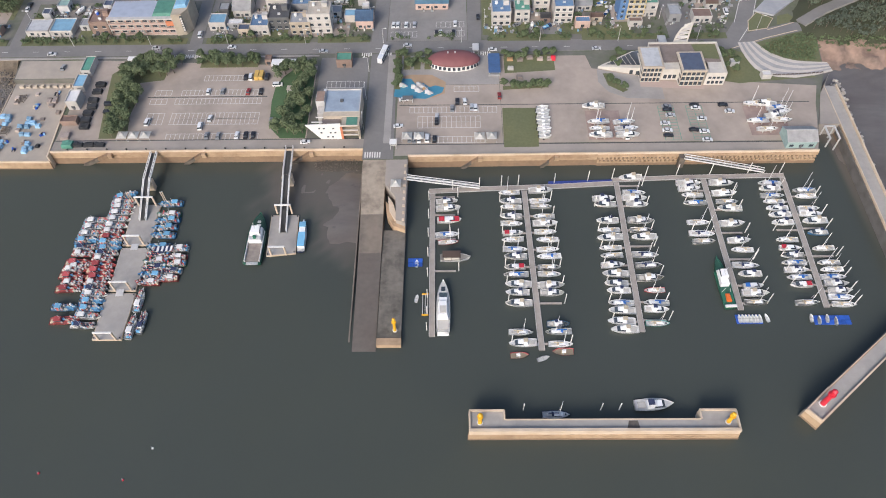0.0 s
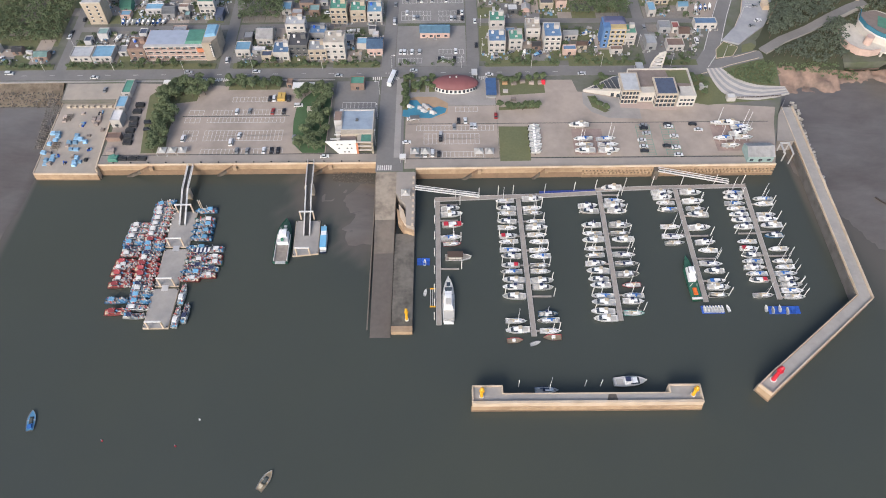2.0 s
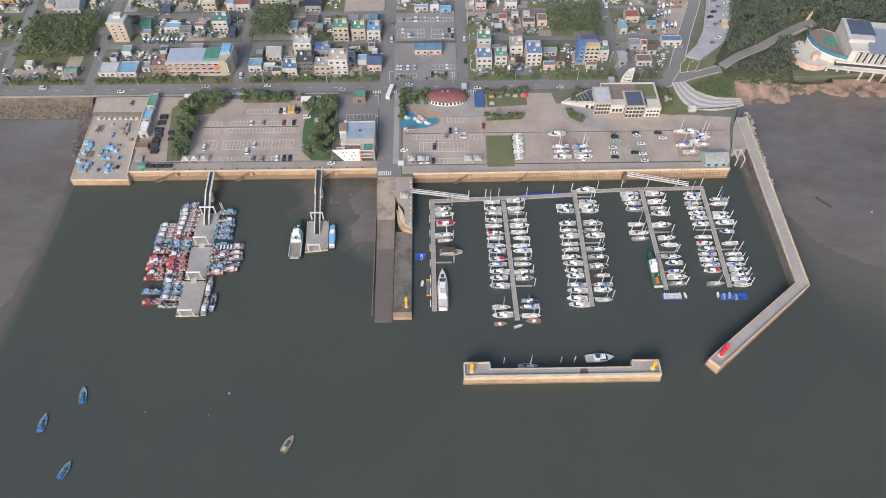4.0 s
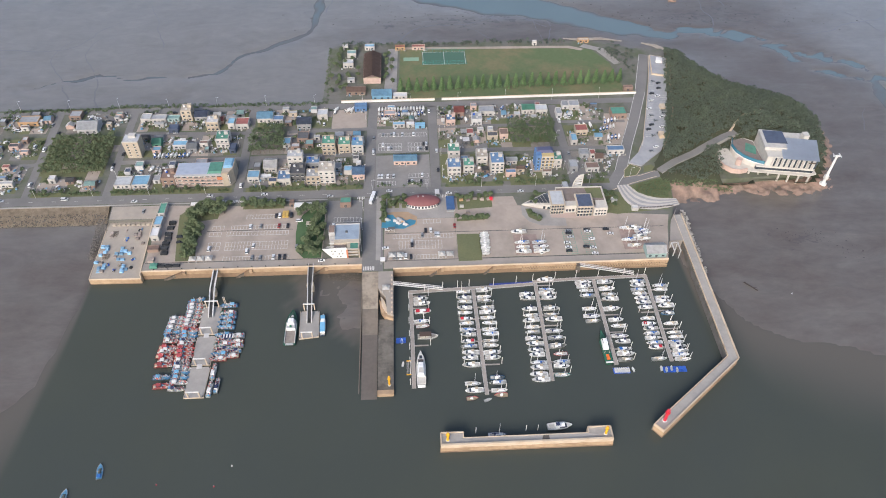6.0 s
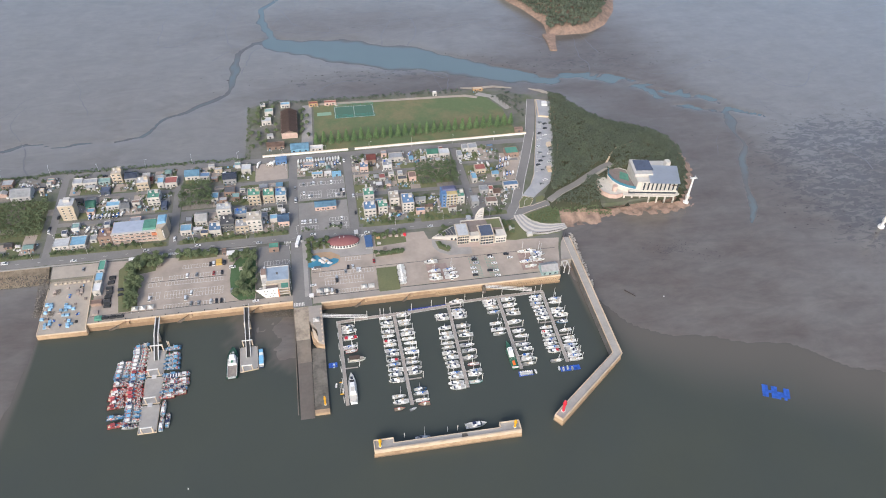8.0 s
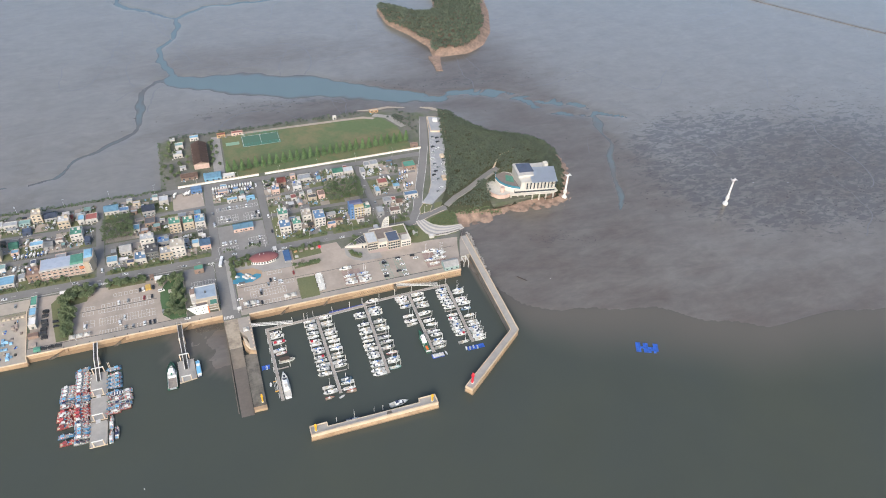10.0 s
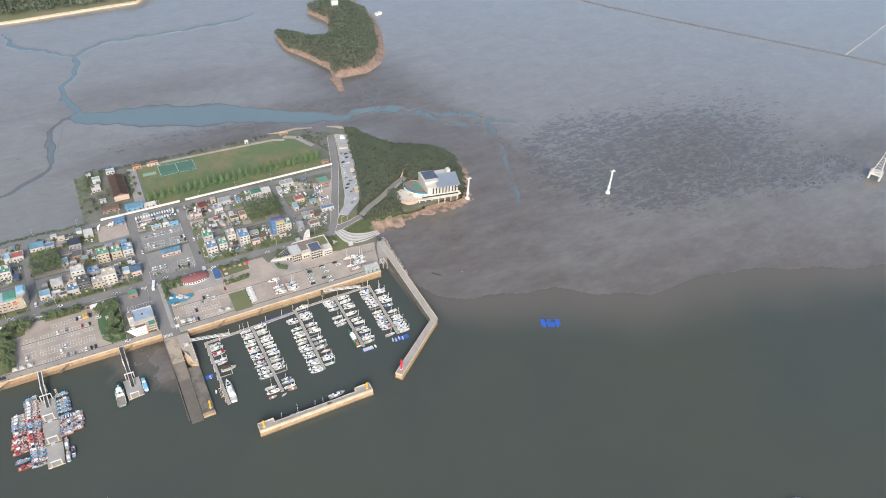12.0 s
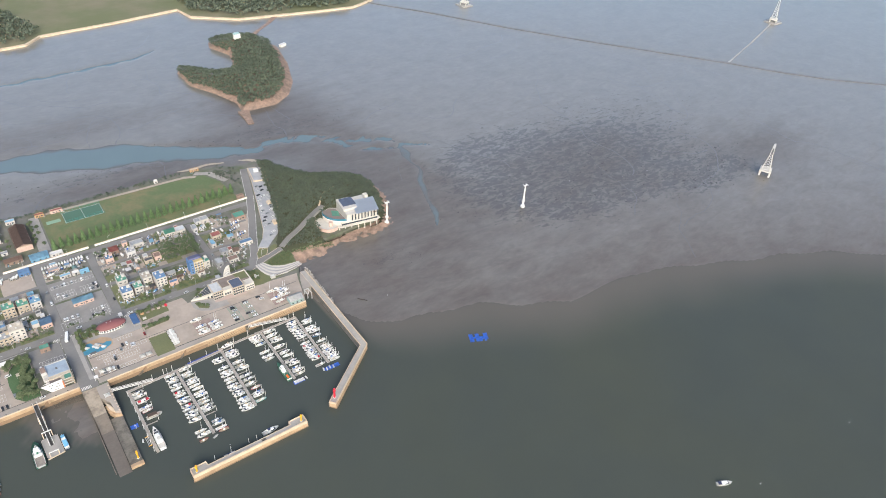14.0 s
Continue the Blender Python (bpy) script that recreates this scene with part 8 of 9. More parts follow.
part("roof_unit", box(bm_new(), -1.5, -0.7, 3.1, 1.5, 0.7, 3.35), M_WHITE, bus)
for x in (-3.6, 3.8):
    for s in (-1, 1):
        part("wheel", tube(bm_new(), (x, s * 1.0, 0.5), (x, s * 1.26, 0.5), 0.5, 10), M_BLACK, bus)
for x in (-101, -98.8):
    yv = thing("minibus", pose(x, 182, Q + 0.1, 0, 0, 90), "yellow minibus parked beside the trees", "minibus", "yellow minibuses")
    part("body", box(bm_new(), -2.8, -1, 0.35, 2.8, 1, 2.2, 0.96), mat("faded_yellow", (0.55, 0.36, 0.1), 0.5, grain=0.06, scale=2), yv)
    part("windscreen", box(bm_new(), 2.0, -0.9, 1.2, 2.82, 0.9, 1.9), M_GLASS, yv)
    part("side_windows", box(bm_new(), -2.4, -1.01, 1.3, 1.8, 1.01, 1.85), M_GLASS, yv)
    for wx in (-1.8, 1.8):
        for s in (-1, 1):
            part("wheel", tube(bm_new(), (wx, s * 0.8, 0.36), (wx, s * 1.01, 0.36), 0.36, 8), M_BLACK, yv)

# ---- boats ashore ----
def stored_boat(length, label, cover=None):
    root = thing("stored_boat", None, label, "boat", "boats stored ashore")
    b = hull_mesh(length, length * 0.34, 1.0, 0.4)
    bmesh.ops.translate(b, verts=b.verts[:], vec=(0, 0, 0.9))
    part("hull", b, GEL, root, "", True)
    b = deck_mesh(length, length * 0.34, 1.0, 0.4)
    bmesh.ops.translate(b, verts=b.verts[:], vec=(0, 0, 0.9))
    part("deck", b, CREAM if not cover else CANVAS[cover], root)
    part("console", wedge(bm_new(), -length * 0.14, length * 0.1, length * 0.1, 1.7, 2.8, 0.5), GEL, root)
    part("outboard", box(bm_new(), -length * 0.56, -0.25, 1.0, -length * 0.49, 0.25, 2.2), M_BLACK, root)
    part("trailer", box(bm_new(), -length * 0.4, -0.5, 0.3, length * 0.35, 0.5, 0.5), M_STEEL, root)
    for s in (-1, 1):
        part("wheel", tube(bm_new(), (-length * 0.1, s * 0.75, 0.33), (-length * 0.1, s * 0.95, 0.33), 0.33, 8), M_BLACK, root)
    return root


SB = [stored_boat(5.6, "small white motor boat on a trailer"), stored_boat(6.6, "white motor boat on a trailer ashore"), stored_boat(6.0, "white boat under a blue cover on a trailer", "blue")]
sb_used = set()


def store(kind, x, y, turn):
    m = pose(x, y, Q + 0.08, 0, 0, turn + RNG.uniform(-5, 5))
    if kind in sb_used:
        return copy_thing(SB[kind], m)
    sb_used.add(kind)
    SB[kind].matrix_basis = m
    return SB[kind]


for i in range(15):
    store(RNG.choice((0, 0, 1)), -36 + i * 2.6, 306.5, 90)
    if i < 13:
        store(RNG.choice((0, 0, 1, 2)), -36 + i * 2.7, 299, 90)
for i in range(9):
    store(RNG.choice((0, 1)), 37.3 - 0.04 * i, 157 - i * 2.35, 2)
for i in range(7):
    store(RNG.choice((0, 1, 2)), RNG.uniform(-73, -47), RNG.uniform(300, 309), RNG.uniform(0, 90))
for x, y in ((126, 279), (130, 279.5), (135, 279), (122, 273), (128, 271)):
    store(RNG.choice((0, 1)), x, y, 100)
n_ = 0
for _ in range(2500):
    if n_ >= 18:
        break
    x, y = RNG.uniform(-260, 140), RNG.uniform(218, 311)
    if free_spot(x, y, 4, 6):
        store(RNG.choice((0, 1, 2)), x, y, RNG.choice((80, 95, 60, 10)))
        HOUSES.append((x, y, 3.5, 6))
        n_ += 1
# larger yachts on stands
def ashore(kind, x, y, turn):
    ob = copy_thing(BOATS[kind], pose(x, y, Q + 0.9, 0, 0, turn))
    ob["group"] = "yachts ashore"
    ob["label"] = "white yacht standing on a cradle in the boat yard"
    st = thing("cradle", pose(x, y, Q + 0.08, 0, 0, turn), "grey steel cradle under a yacht", "cradle", "cradles")
    for sx in (-2.0, 1.6):
        part("beam", box(bm_new(), sx - 0.15, -1.3, 0.1, sx + 0.15, 1.3, 0.35), M_STEEL, st)
        for s in (-1.2, 1.2):
            part("upright", box(bm_new(), sx - 0.1, s - 0.1, 0.3, sx + 0.1, s + 0.1, 1.3), M_STEEL, st)
    return ob


for kind, x, y, t_ in ((4, 61, 157.5, 180), (0, 62, 147.3, 182), (1, 62, 142.8, 178), (4, 62, 138.6, 180), (0, 74, 147, 4), (2, 74.5, 142.8, 2), (4, 74.4, 138.6, 0), (1, 135.8, 158.4, 175), (0, 146.2, 155.4, 5), (2, 147, 152.8, 8), (4, 141, 158.2, 170), (0, 135, 147, 180), (1, 146, 147.4, 0), (1, 138, 141.6, 2), (3, 143.5, 150, 4)):
    ashore(kind, x, y, t_)

# small boats laid up on trailers in the town, in rows and in odd corners
slab("gravel_lot", [(139, 254), (158, 254), (172, 296), (150, 296)], 0.075, M_LOT, "pale bare boat storage lot beside the road", "yard")
TOWN = random.Random(19)
laid = [(142 + i * 2.9, 272 + i * 1.2, 75) for i in range(5)] + [(148 + i * 2.9, 283 + i * 0.9, 75) for i in range(6)] + [(146 + i * 3.0, 261 + i * 0.6, 80) for i in range(4)]
laid += [(14 + i * 2.9, 291 + TOWN.uniform(-0.4, 0.4), 92) for i in range(4)] + [(30 + i * 2.9, 290.4, 92) for i in range(3)]
laid += [(-206 + i * 3.1, 251.8 + TOWN.uniform(-0.5, 0.5), TOWN.choice((70, 80, 95))) for i in range(9)] + [(-170 + i * 3.0, 256.5 + TOWN.uniform(-0.5, 0.5), 85) for i in range(4)]
for x, y, t_ in laid:
    if not any(abs(x - hx) < hw / 2 + 1.6 and abs(y - hy) < hd / 2 + 2.6 for hx, hy, hw, hd in HOUSES):
        store(TOWN.choice((0, 0, 1, 2)), x, y, t_ + TOWN.uniform(-5, 5))

# ---- front buildings ----
wb_ = thing("restaurant_building", pose(-58, 139, Q), "white modern building with a slanted facade and blue-grey roof", "building")
part("wall", box(bm_new(), -5.5, 6, -0.3, 11, 23.5, 8.4), WALLS["cream"], wb_)
part("roof", box(bm_new(), -5.2, 9.2, 8.4, 10.7, 23.2, 8.6), mat("blue_grey_flat_roof", (0.3, 0.36, 0.43), 0.6, grain=0.08, scale=0.6, stain=0.5, stain_scale=0.2), wb_, "blue-grey flat roof")
for a in ((-5.5, 23.1, 11, 23.7), (-5.5, 9, -5.1, 23.1), (10.6, 9, 11, 23.1)):
    part("parapet", box(bm_new(), a[0], a[1], 8.4, a[2], a[3], 9.1), WALLS["white"], wb_)
part("roof_unit", box(bm_new(), 1.6, 15, 8.6, 3.0, 16.6, 9.4), WALLS["dark"], wb_)
part("front_wing", box(bm_new(), -6.2, 0.6, -0.3, 2.4, 6, 6.6), WALLS["cream"], wb_)
part("wing_terrace", box(bm_new(), -6.0, 0.8, 6.6, 2.3, 9.0, 6.75), MATS["terrace_brown"], wb_, "brown roof terrace")
bm = bm_new()
prof = [(-13, 8.7), (3.0, 9.4), (2.5, -0.2), (-6.6, -0.2)]
lo = [bm.verts.new((x, 0.0, z)) for x, z in prof]
hi = [bm.verts.new((x, 0.55, z)) for x, z in prof]
bm.faces.new(lo[::-1]), bm.faces.new(hi)
for i in range(4):
    bm.faces.new((lo[i], lo[(i + 1) % 4], hi[(i + 1) % 4], hi[i]))
bmesh.ops.recalc_face_normals(bm, faces=bm.faces[:])
part("screen_wall", bm, M_WHITE, wb_, "white slanted screen facade")
part("roof_beam", box(bm_new(), -10.5, 2.6, 7.8, -5.5, 3.0, 8.2), M_WHITE, wb_), part("roof_beam", box(bm_new(), -8.8, 5.6, 7.8, -5.5, 6.0, 8.2), M_WHITE, wb_)
for z in (2.4, 5.2, 8.0):
    part("balcony_floor", box(bm_new(), 3.1, 0.0, z - 0.25, 11.2, 6, z), WALLS["cream"], wb_)
    part("balcony_rail", box(bm_new(), 3.1, 0.0, z, 11.2, 0.2, z + 0.7), WALLS["white"], wb_)
# the recess under the balconies gets its shade from a dark wall colour
part("side_wing", box(bm_new(), 3.1, 3.0, -0.3, 11.1, 6, 7.7), WALLS["dark"], wb_, "recessed front with its shade painted dark")
part("corner_pier", box(bm_new(), 10.4, 0.0, -0.3, 11.3, 1.0, 8.4), WALLS["cream"], wb_)
part("green_terrace", box(bm_new(), 5.2, 0.5, 8.0, 10.2, 5.8, 8.12), ROOFS["green"], wb_, "green roof terrace")
part("red_panel", box(bm_new(), 2.55, -0.15, 0.2, 3.6, 0.5, 7.6), MATS["orange_panel"], wb_)
part("stair_house", box(bm_new(), -9.5, 14, -0.3, -5.5, 21, 10.2), WALLS["pale"], wb_)
part("stair_roof", box(bm_new(), -9.3, 14.2, 10.2, -5.7, 20.8, 10.35), WALLS["brown"], wb_)
part("side_annex", box(bm_new(), -8.6, 8.6, -0.3, -5.5, 13.6, 7.6), WALLS["white"], wb_)
for f in range(3):
    for i in range(4):
        if (i + 2 * f) % 3:
            pane(wb_, -5.6 + i * 2.1 - 0.6 * f, -0.04, 1.2 + f * 2.6, 0.9, 0.7)

ov = thing("oval_hall", pose(-3.9, 190.3, Q), "oval hall with a domed red-brown roof and white walls", "building")
ring = [(12.2 * math.cos(k * math.pi / 16), 5.9 * math.sin(k * math.pi / 16)) for k in range(32)]
part("wall", prism(bm_new(), ring, -0.3, 3.4), M_WHITE, ov)
bm = bm_new()
rings = [[bm.verts.new((x * s, y * s, z)) for x, y in ring] for s, z in ((1.06, 3.1), (1.06, 3.5), (0.94, 4.6), (0.7, 5.7), (0.35, 6.4), (0.08, 6.6))]
for a, b in zip(rings, rings[1:]):
    for k in range(32):
        bm.faces.new((a[k], a[(k + 1) % 32], b[(k + 1) % 32], b[k]))
bm.faces.new(rings[-1])
part("roof", bm, mat("maroon_roof", (0.2, 0.075, 0.075), 0.65, grain=0.1, scale=1.2, stain=0.3, stain_scale=0.3), ov, "domed red-brown roof", True)
for k in range(18, 31):
    x, y = ring[k]
    part("window", box(bm_new(), x - 0.7, y - 0.15, 0.8, x + 0.7, y + 0.05, 2.6), M_GLASS, ov)
for x in (-3, 0.5):
    part("roof_vent", tube(bm_new(), (x, 0.5, 6.0), (x, 0.5, 7.4), 0.35, 8), M_STEEL, ov)

bb = thing("blue_pavilion", pose(15.8, 180.5, Q), "long low pavilion with a dark blue roof", "building")
part("roof", box(bm_new(), -2.9, 0, 2.7, 2.9, 14, 3.1), mat("dark_blue_roof", (0.06, 0.12, 0.25), 0.6, grain=0.12, scale=1.0, stain=0.5, stain_scale=0.3), bb, "dark blue roof")
part("counter", box(bm_new(), -2.3, 0.5, 0, 2.3, 13.5, 1.1), WALLS["grey"], bb)
for y in (0.5, 5, 9.3, 13.5):
    for x in (-2.6, 2.6):
        part("post", tube(bm_new(), (x, y, 0), (x, y, 2.7), 0.1, 5), M_STEEL, bb)

def bus_shelter(x, y, w, d, h, label, roof):
    root = thing("shelter", pose(x, y, Q), label, "shelter")
    part("roof", box(bm_new(), -w / 2, -d / 2, h, w / 2, d / 2, h + 0.3), roof, root)
    for sx in (-w / 2 + 0.3, w / 2 - 0.3):
        for sy in (-d / 2 + 0.3, d / 2 - 0.3):
            part("post", tube(bm_new(), (sx, sy, 0), (sx, sy, h), 0.12, 5), M_STEEL, root)
    part("bench", box(bm_new(), -w * 0.4, d * 0.1, 0.4, w * 0.4, d * 0.3, 0.5), TEAK, root)
    return root


bus_shelter(-88.4, 189, 12, 5, 3.2, "white flat-roofed shelter beside the car park", M_WHITE)
bus_shelter(-26, 163.3, 5, 2.4, 2.6, "small grey flat-roofed shelter", WALLS["dark"])
bus_shelter(7, 199.5, 3.2, 5, 3.2, "small pale canopy beside the road", M_STEEL)
bus_shelter(101, 203, 4, 7, 3.4, "pale blue canopy beside the road", ROOFS["pale"])
bus_shelter(-83, 171, 3, 3, 2.6, "small pavilion under the park trees", ROOFS["beige"])
bus_shelter(-31.6, 133.6, 3.2, 3.2, 3.4, "white booth by the slipway", M_WHITE)
bus_shelter(-165, 205.4 - 12, 4.5, 3, 3, "white shelter beside the trees", M_WHITE)
house(-58.4, 188.5, 7.6, 6.2, 5.0, "brown", "green", label="red-brown brick kiosk building with a green roof")
house(-96.5, 190.8, 3.2, 4, 3.4, "brown", "brown", label="small red-brown hut beside the road")
house(-186, 184, 4.8, 11, 3.6, "white", "green", label="long shed with a green roof beside the yard")
house(-186, 172.5, 5.2, 9, 3.6, "white", "cyan", label="white shed with a bright blue roof beside the yard")
house(-185, 160, 5.4, 8.5, 5.4, "white", "white", label="plain white block building beside the yard")
house(-184, 149.4, 7.5, 4, 2.6, "brown", "brown", label="low rust-brown container beside the yard", windows=False)
house(150, 130.8, 13, 9.5, 4.8, "teal", "white", "gable", label="pale green workshop shed at the quay corner")
house(147, 176.5, 4.5, 3.5, 2.8, "white", "white", label="small white kiosk at the boardwalk", windows=False)
house(134, 186, 4, 3.2, 2.6, "pale", "pale", label="small grey kiosk on the grass bank", windows=False)


def tent(x, y, s, label="white peaked marquee on the quay"):
    root = thing("marquee", pose(x, y, Q + 0.08), label, "tent", "white marquees")
    bm = bm_new()
    r0 = [bm.verts.new(p) for p in ((-s, -s, 2.3), (s, -s, 2.3), (s, s, 2.3), (-s, s, 2.3))]
    r1 = [bm.verts.new(p) for p in ((-s * 0.45, -s * 0.45, 2.9), (s * 0.45, -s * 0.45, 2.9), (s * 0.45, s * 0.45, 2.9), (-s * 0.45, s * 0.45, 2.9))]
    top = bm.verts.new((0, 0, 4.3))
    for i in range(4):
        bm.faces.new((r0[i], r0[(i + 1) % 4], r1[(i + 1) % 4], r1[i]))
        bm.faces.new((r1[i], r1[(i + 1) % 4], top))
    bmesh.ops.solidify(bm, geom=bm.faces[:], thickness=0.05)
    part("canvas", bm, M_WHITE, root)
    for sx in (-s, s):
        for sy in (-s, s):
            part("pole", tube(bm_new(), (sx, sy, 0), (sx, sy, 2.3), 0.06, 4), ALU, root)
    return root


for x, y in ((-156.2, 140.5), (-151, 140.5), (-145.6, 140.5), (-25.6, 138.4), (-20.2, 138.4), (7.3, 138), (12.8, 138)):
    tent(x, y, 2.3)
tent(-29.5, 110, 2.2, "white peaked marquee beside the slipway")
# gear piles
def gear(x, y, w, d, h, material, label, z=Q, category="fishing gear"):
    """A heap of stacked gear: uneven crates under a sagging cover."""
    turn = RNG.uniform(-6, 6)
    n, m = max(4, int(w / 0.7)), max(4, int(d / 0.7))
    bm = bm_new()
    at = lambda i, k, s: -s / 2 + (0 if i == 0 else s if i == k else 0.12 + (s - 0.24) * (i - 1) / (k - 2))
    vs = [[bm.verts.new((at(i, n, w), at(j, m, d), -0.02 if i in (0, n) or j in (0, m) else h * RNG.uniform(0.7, 1.0))) for j in range(m + 1)] for i in range(n + 1)]
    for i in range(n):
        for j in range(m):
            bm.faces.new((vs[i][j], vs[i + 1][j], vs[i + 1][j + 1], vs[i][j + 1]))
    ob = part("covered_crate", bm, material, None)
    ob.matrix_basis = pose(x, y, z, 0, 0, turn)
    return tagged(ob, label, category, "fishing gear piles")


NET = mat("black_nets", (0.035, 0.037, 0.04), 0.95, grain=0.3, scale=2, vary=0.4)
TARP = mat("blue_tarpaulin", (0.23, 0.39, 0.53), 0.7, grain=0.2, scale=1.5, vary=0.35)
BUOYS = mat("mixed_floats", (0.3, 0.25, 0.22), 0.8, grain=0.35, scale=2, vary=0.4)
for y in (177, 172, 166, 161.5, 157, 152.5, 148):
    gear(-177 + RNG.uniform(-0.6, 0.6), y, 4.6, 3.0, 1.8, NET, "heap of black fishing nets beside the trees")
for x in (-176, -171, -166):
    gear(x, 136.2, 4.6, 2.2, 1.6, NET, "heap of black fishing nets along the quay")
gear(-180.5, 136.2, 5, 3.6, 2.4, ROOFS["green"], "gear heap under a green cover by the quay")
gear(-183.5, 142, 4, 4, 1.8, BUOYS, "heap of mixed floats and ropes")
def tarps(cells, k, p):
    for x0, y0, nx_, ny_, w, d in cells:
        for i in range(nx_):
            for j in range(ny_):
                if RNG.random() < p:
                    kk = k if RNG.random() < 0.8 else 2
                    gear(x0 + i * (w + 0.25) + RNG.uniform(-0.5, 0.5), y0 + j * (d + 0.3) + RNG.uniform(-0.3, 0.3), w * RNG.uniform(0.8, 1.05), d * RNG.uniform(0.8, 1.0), RNG.uniform(0.8, 1.9), (TARP, NET, BUOYS)[kk], ("gear stacked under a blue tarpaulin in the yard", "heap of black nets in the yard", "heap of mixed floats in the yard")[kk], LOW)


tarps(((-220, 135.5, 3, 4, 2.6, 2.3), (-219.5, 150, 2, 4, 2.5, 2.3), (-209, 146, 4, 5, 2.5, 2.2), (-201.5, 134.5, 2, 3, 2.3, 2.2), (-208.5, 171, 1, 3, 2.4, 2.2)), 0, 0.6)
tarps(((-201, 165, 2, 3, 2.4, 2.2), (-217, 168, 2, 3, 2.4, 2.2), (-194.5, 150, 1, 5, 2.2, 2.4)), 2, 0.55)
tarps(((-213.6, 151, 1, 4, 2.2, 2.3), (-196.5, 136, 1, 3, 2.0, 2.2)), 1, 0.6)


def trestle(x, y, turn):
    """A low open frame of timber for drying gear."""
    root = thing("drying_frame", pose(x, y, LOW, 0, 0, turn), "low brown timber drying frame in the fishing yard", "frame", "drying frames")
    for sx in (-1.6, 1.6):
        for sy in (-0.9, 0.9):
            part("leg", box(bm_new(), sx - 0.08, sy - 0.08, 0, sx + 0.08, sy + 0.08, 0.9), BARK, root)
    for sy in (-0.9, 0.9):
        part("rail", box(bm_new(), -1.8, sy - 0.1, 0.9, 1.8, sy + 0.1, 1.05), BARK, root)
    for k in range(7):
        part("slat", box(bm_new(), -1.7 + k * 0.54, -1.1, 1.05, -1.5 + k * 0.54, 1.1, 1.12), BARK, root)
    return root


for k in range(4):
    trestle(-215.4 + 0.4 * (k % 2), 163.2 + 2.7 * k if k > 1 else 147 + 2.6 * k, 4 * k - 5)
for x, y, s_ in ((-204, 141, 1.0), (-206.5, 165, 1.3), (-199, 174, 1.1), (-212.5, 141, 0.9), (-197, 146, 0.9), (-207, 136, 0.8)):
    rg = random.Random(int(x * 7 + y))
    heap = thing("crate_stack", pose(x, y, LOW, 0, 0, rg.uniform(0, 90)), "mixed plastic fish crates stacked in the yard", "crates", "fish crates")
    for k in range(9):
        cx_, cy_, lv = (k % 3) * 0.95 - 0.95, (k // 3) * 0.7 - 0.7, rg.randint(1, 3)
        bm = bm_new()
        for q_ in range(lv):
            box(bm, (cx_ - 0.42) * s_, (cy_ - 0.3) * s_, q_ * 0.34, (cx_ + 0.42) * s_, (cy_ + 0.3) * s_, q_ * 0.34 + 0.31, 1.06)
        part("crate", bm, rg.choice((TARP, BUOYS, M_BLUE, WALLS["cream"], NET)), heap)
for i in range(8):
    gear(-218 + i * 3.3, 179, 2.2, 1.6, 1.3, WALLS["cream"], "pale bulk bag standing in the yard", LOW, "bulk bag")
for x, y in ((24, 193), (29, 192.5), (34, 194), (39, 193), (24, 186), (28, 179.5), (44, 193)):
    gear(x, y, 3, 2, 1.5, RNG.choice((BUOYS, WALLS["white"], WALLS["orange"])), "stacked crates and frames on the rough grass", Q + 0.1)
gear(45.5, 193, 2.5, 2, 2.6, M_RED, "red machine beside the rough grass", Q + 0.1, "machine")
# play structures in the splash pool
for x, y, c in ((-22.6, 172.6, "cream"), (-20.2, 174.4, "white"), (-18.6, 172.4, "orange"), (-28.4, 174, "teal"), (-20.8, 170.4, "cream"), (-16, 169, "cream")):
    pl = thing("play_rock", pose(x, y, Q + 0.18), "moulded play structure standing in the splash pool", "play structure", "play structures")
    part("base", tube(bm_new(), (0, 0, 0), (0, 0, 1.3), 1.2, 9, 0.6), WALLS["pale" if c == "cream" else c], pl)
    part("slide", wedge(bm_new(), -2.2, 2.0, 0.6, 0.2, 2.2, 2.6, 0.6), WALLS["pale"], pl)
# quay apron small things
for x in range(-180, -50, 9):
    bl = thing("bollard", pose(x, 133.4, Q + 0.05), "short black iron bollard on the quay edge", "bollard", "bollards")
    part("post", tube(bm_new(), (0, 0, 0), (0, 0, 0.6), 0.28, 8), M_BLACK, bl)
    part("cap", tube(bm_new(), (0, 0, 0.6), (0, 0, 0.8), 0.4, 8, 0.3), M_BLACK, bl)

# ---- marina terminal hall ----
M_HALL = mat("hall_render", (0.56, 0.525, 0.47), 0.7, grain=0.06, scale=1.0, stain=0.35, stain_scale=0.3)
ha = thing("terminal_hall", pose(0, 0, Q), "white angular marina hall with glazed blocks and a fin", "building")
M_ROOFGL = mat("roof_glazing", (0.13, 0.145, 0.165), 0.2, grain=0.06, scale=1)
base = [(67, 186), (78, 182.8), (89.5, 180), (92, 184), (91, 193.5), (84, 193.5)]
tops = [1.3, 2.9, 4.7, 5.2, 5.2, 4.3]
bm = bm_new()
lo = [bm.verts.new((x, y, -0.3)) for x, y in base]
hi = [bm.verts.new((x, y, z)) for (x, y), z in zip(base, tops)]
for i in range(6):
    bm.faces.new((lo[i], lo[(i + 1) % 6], hi[(i + 1) % 6], hi[i]))
for i in range(1, 5):
    bm.faces.new((hi[0], hi[i], hi[i + 1]))
bmesh.ops.recalc_face_normals(bm, faces=bm.faces[:])
part("sloping_wing", bm, M_HALL, ha, "white wedge-shaped wing")
bm = bm_new()
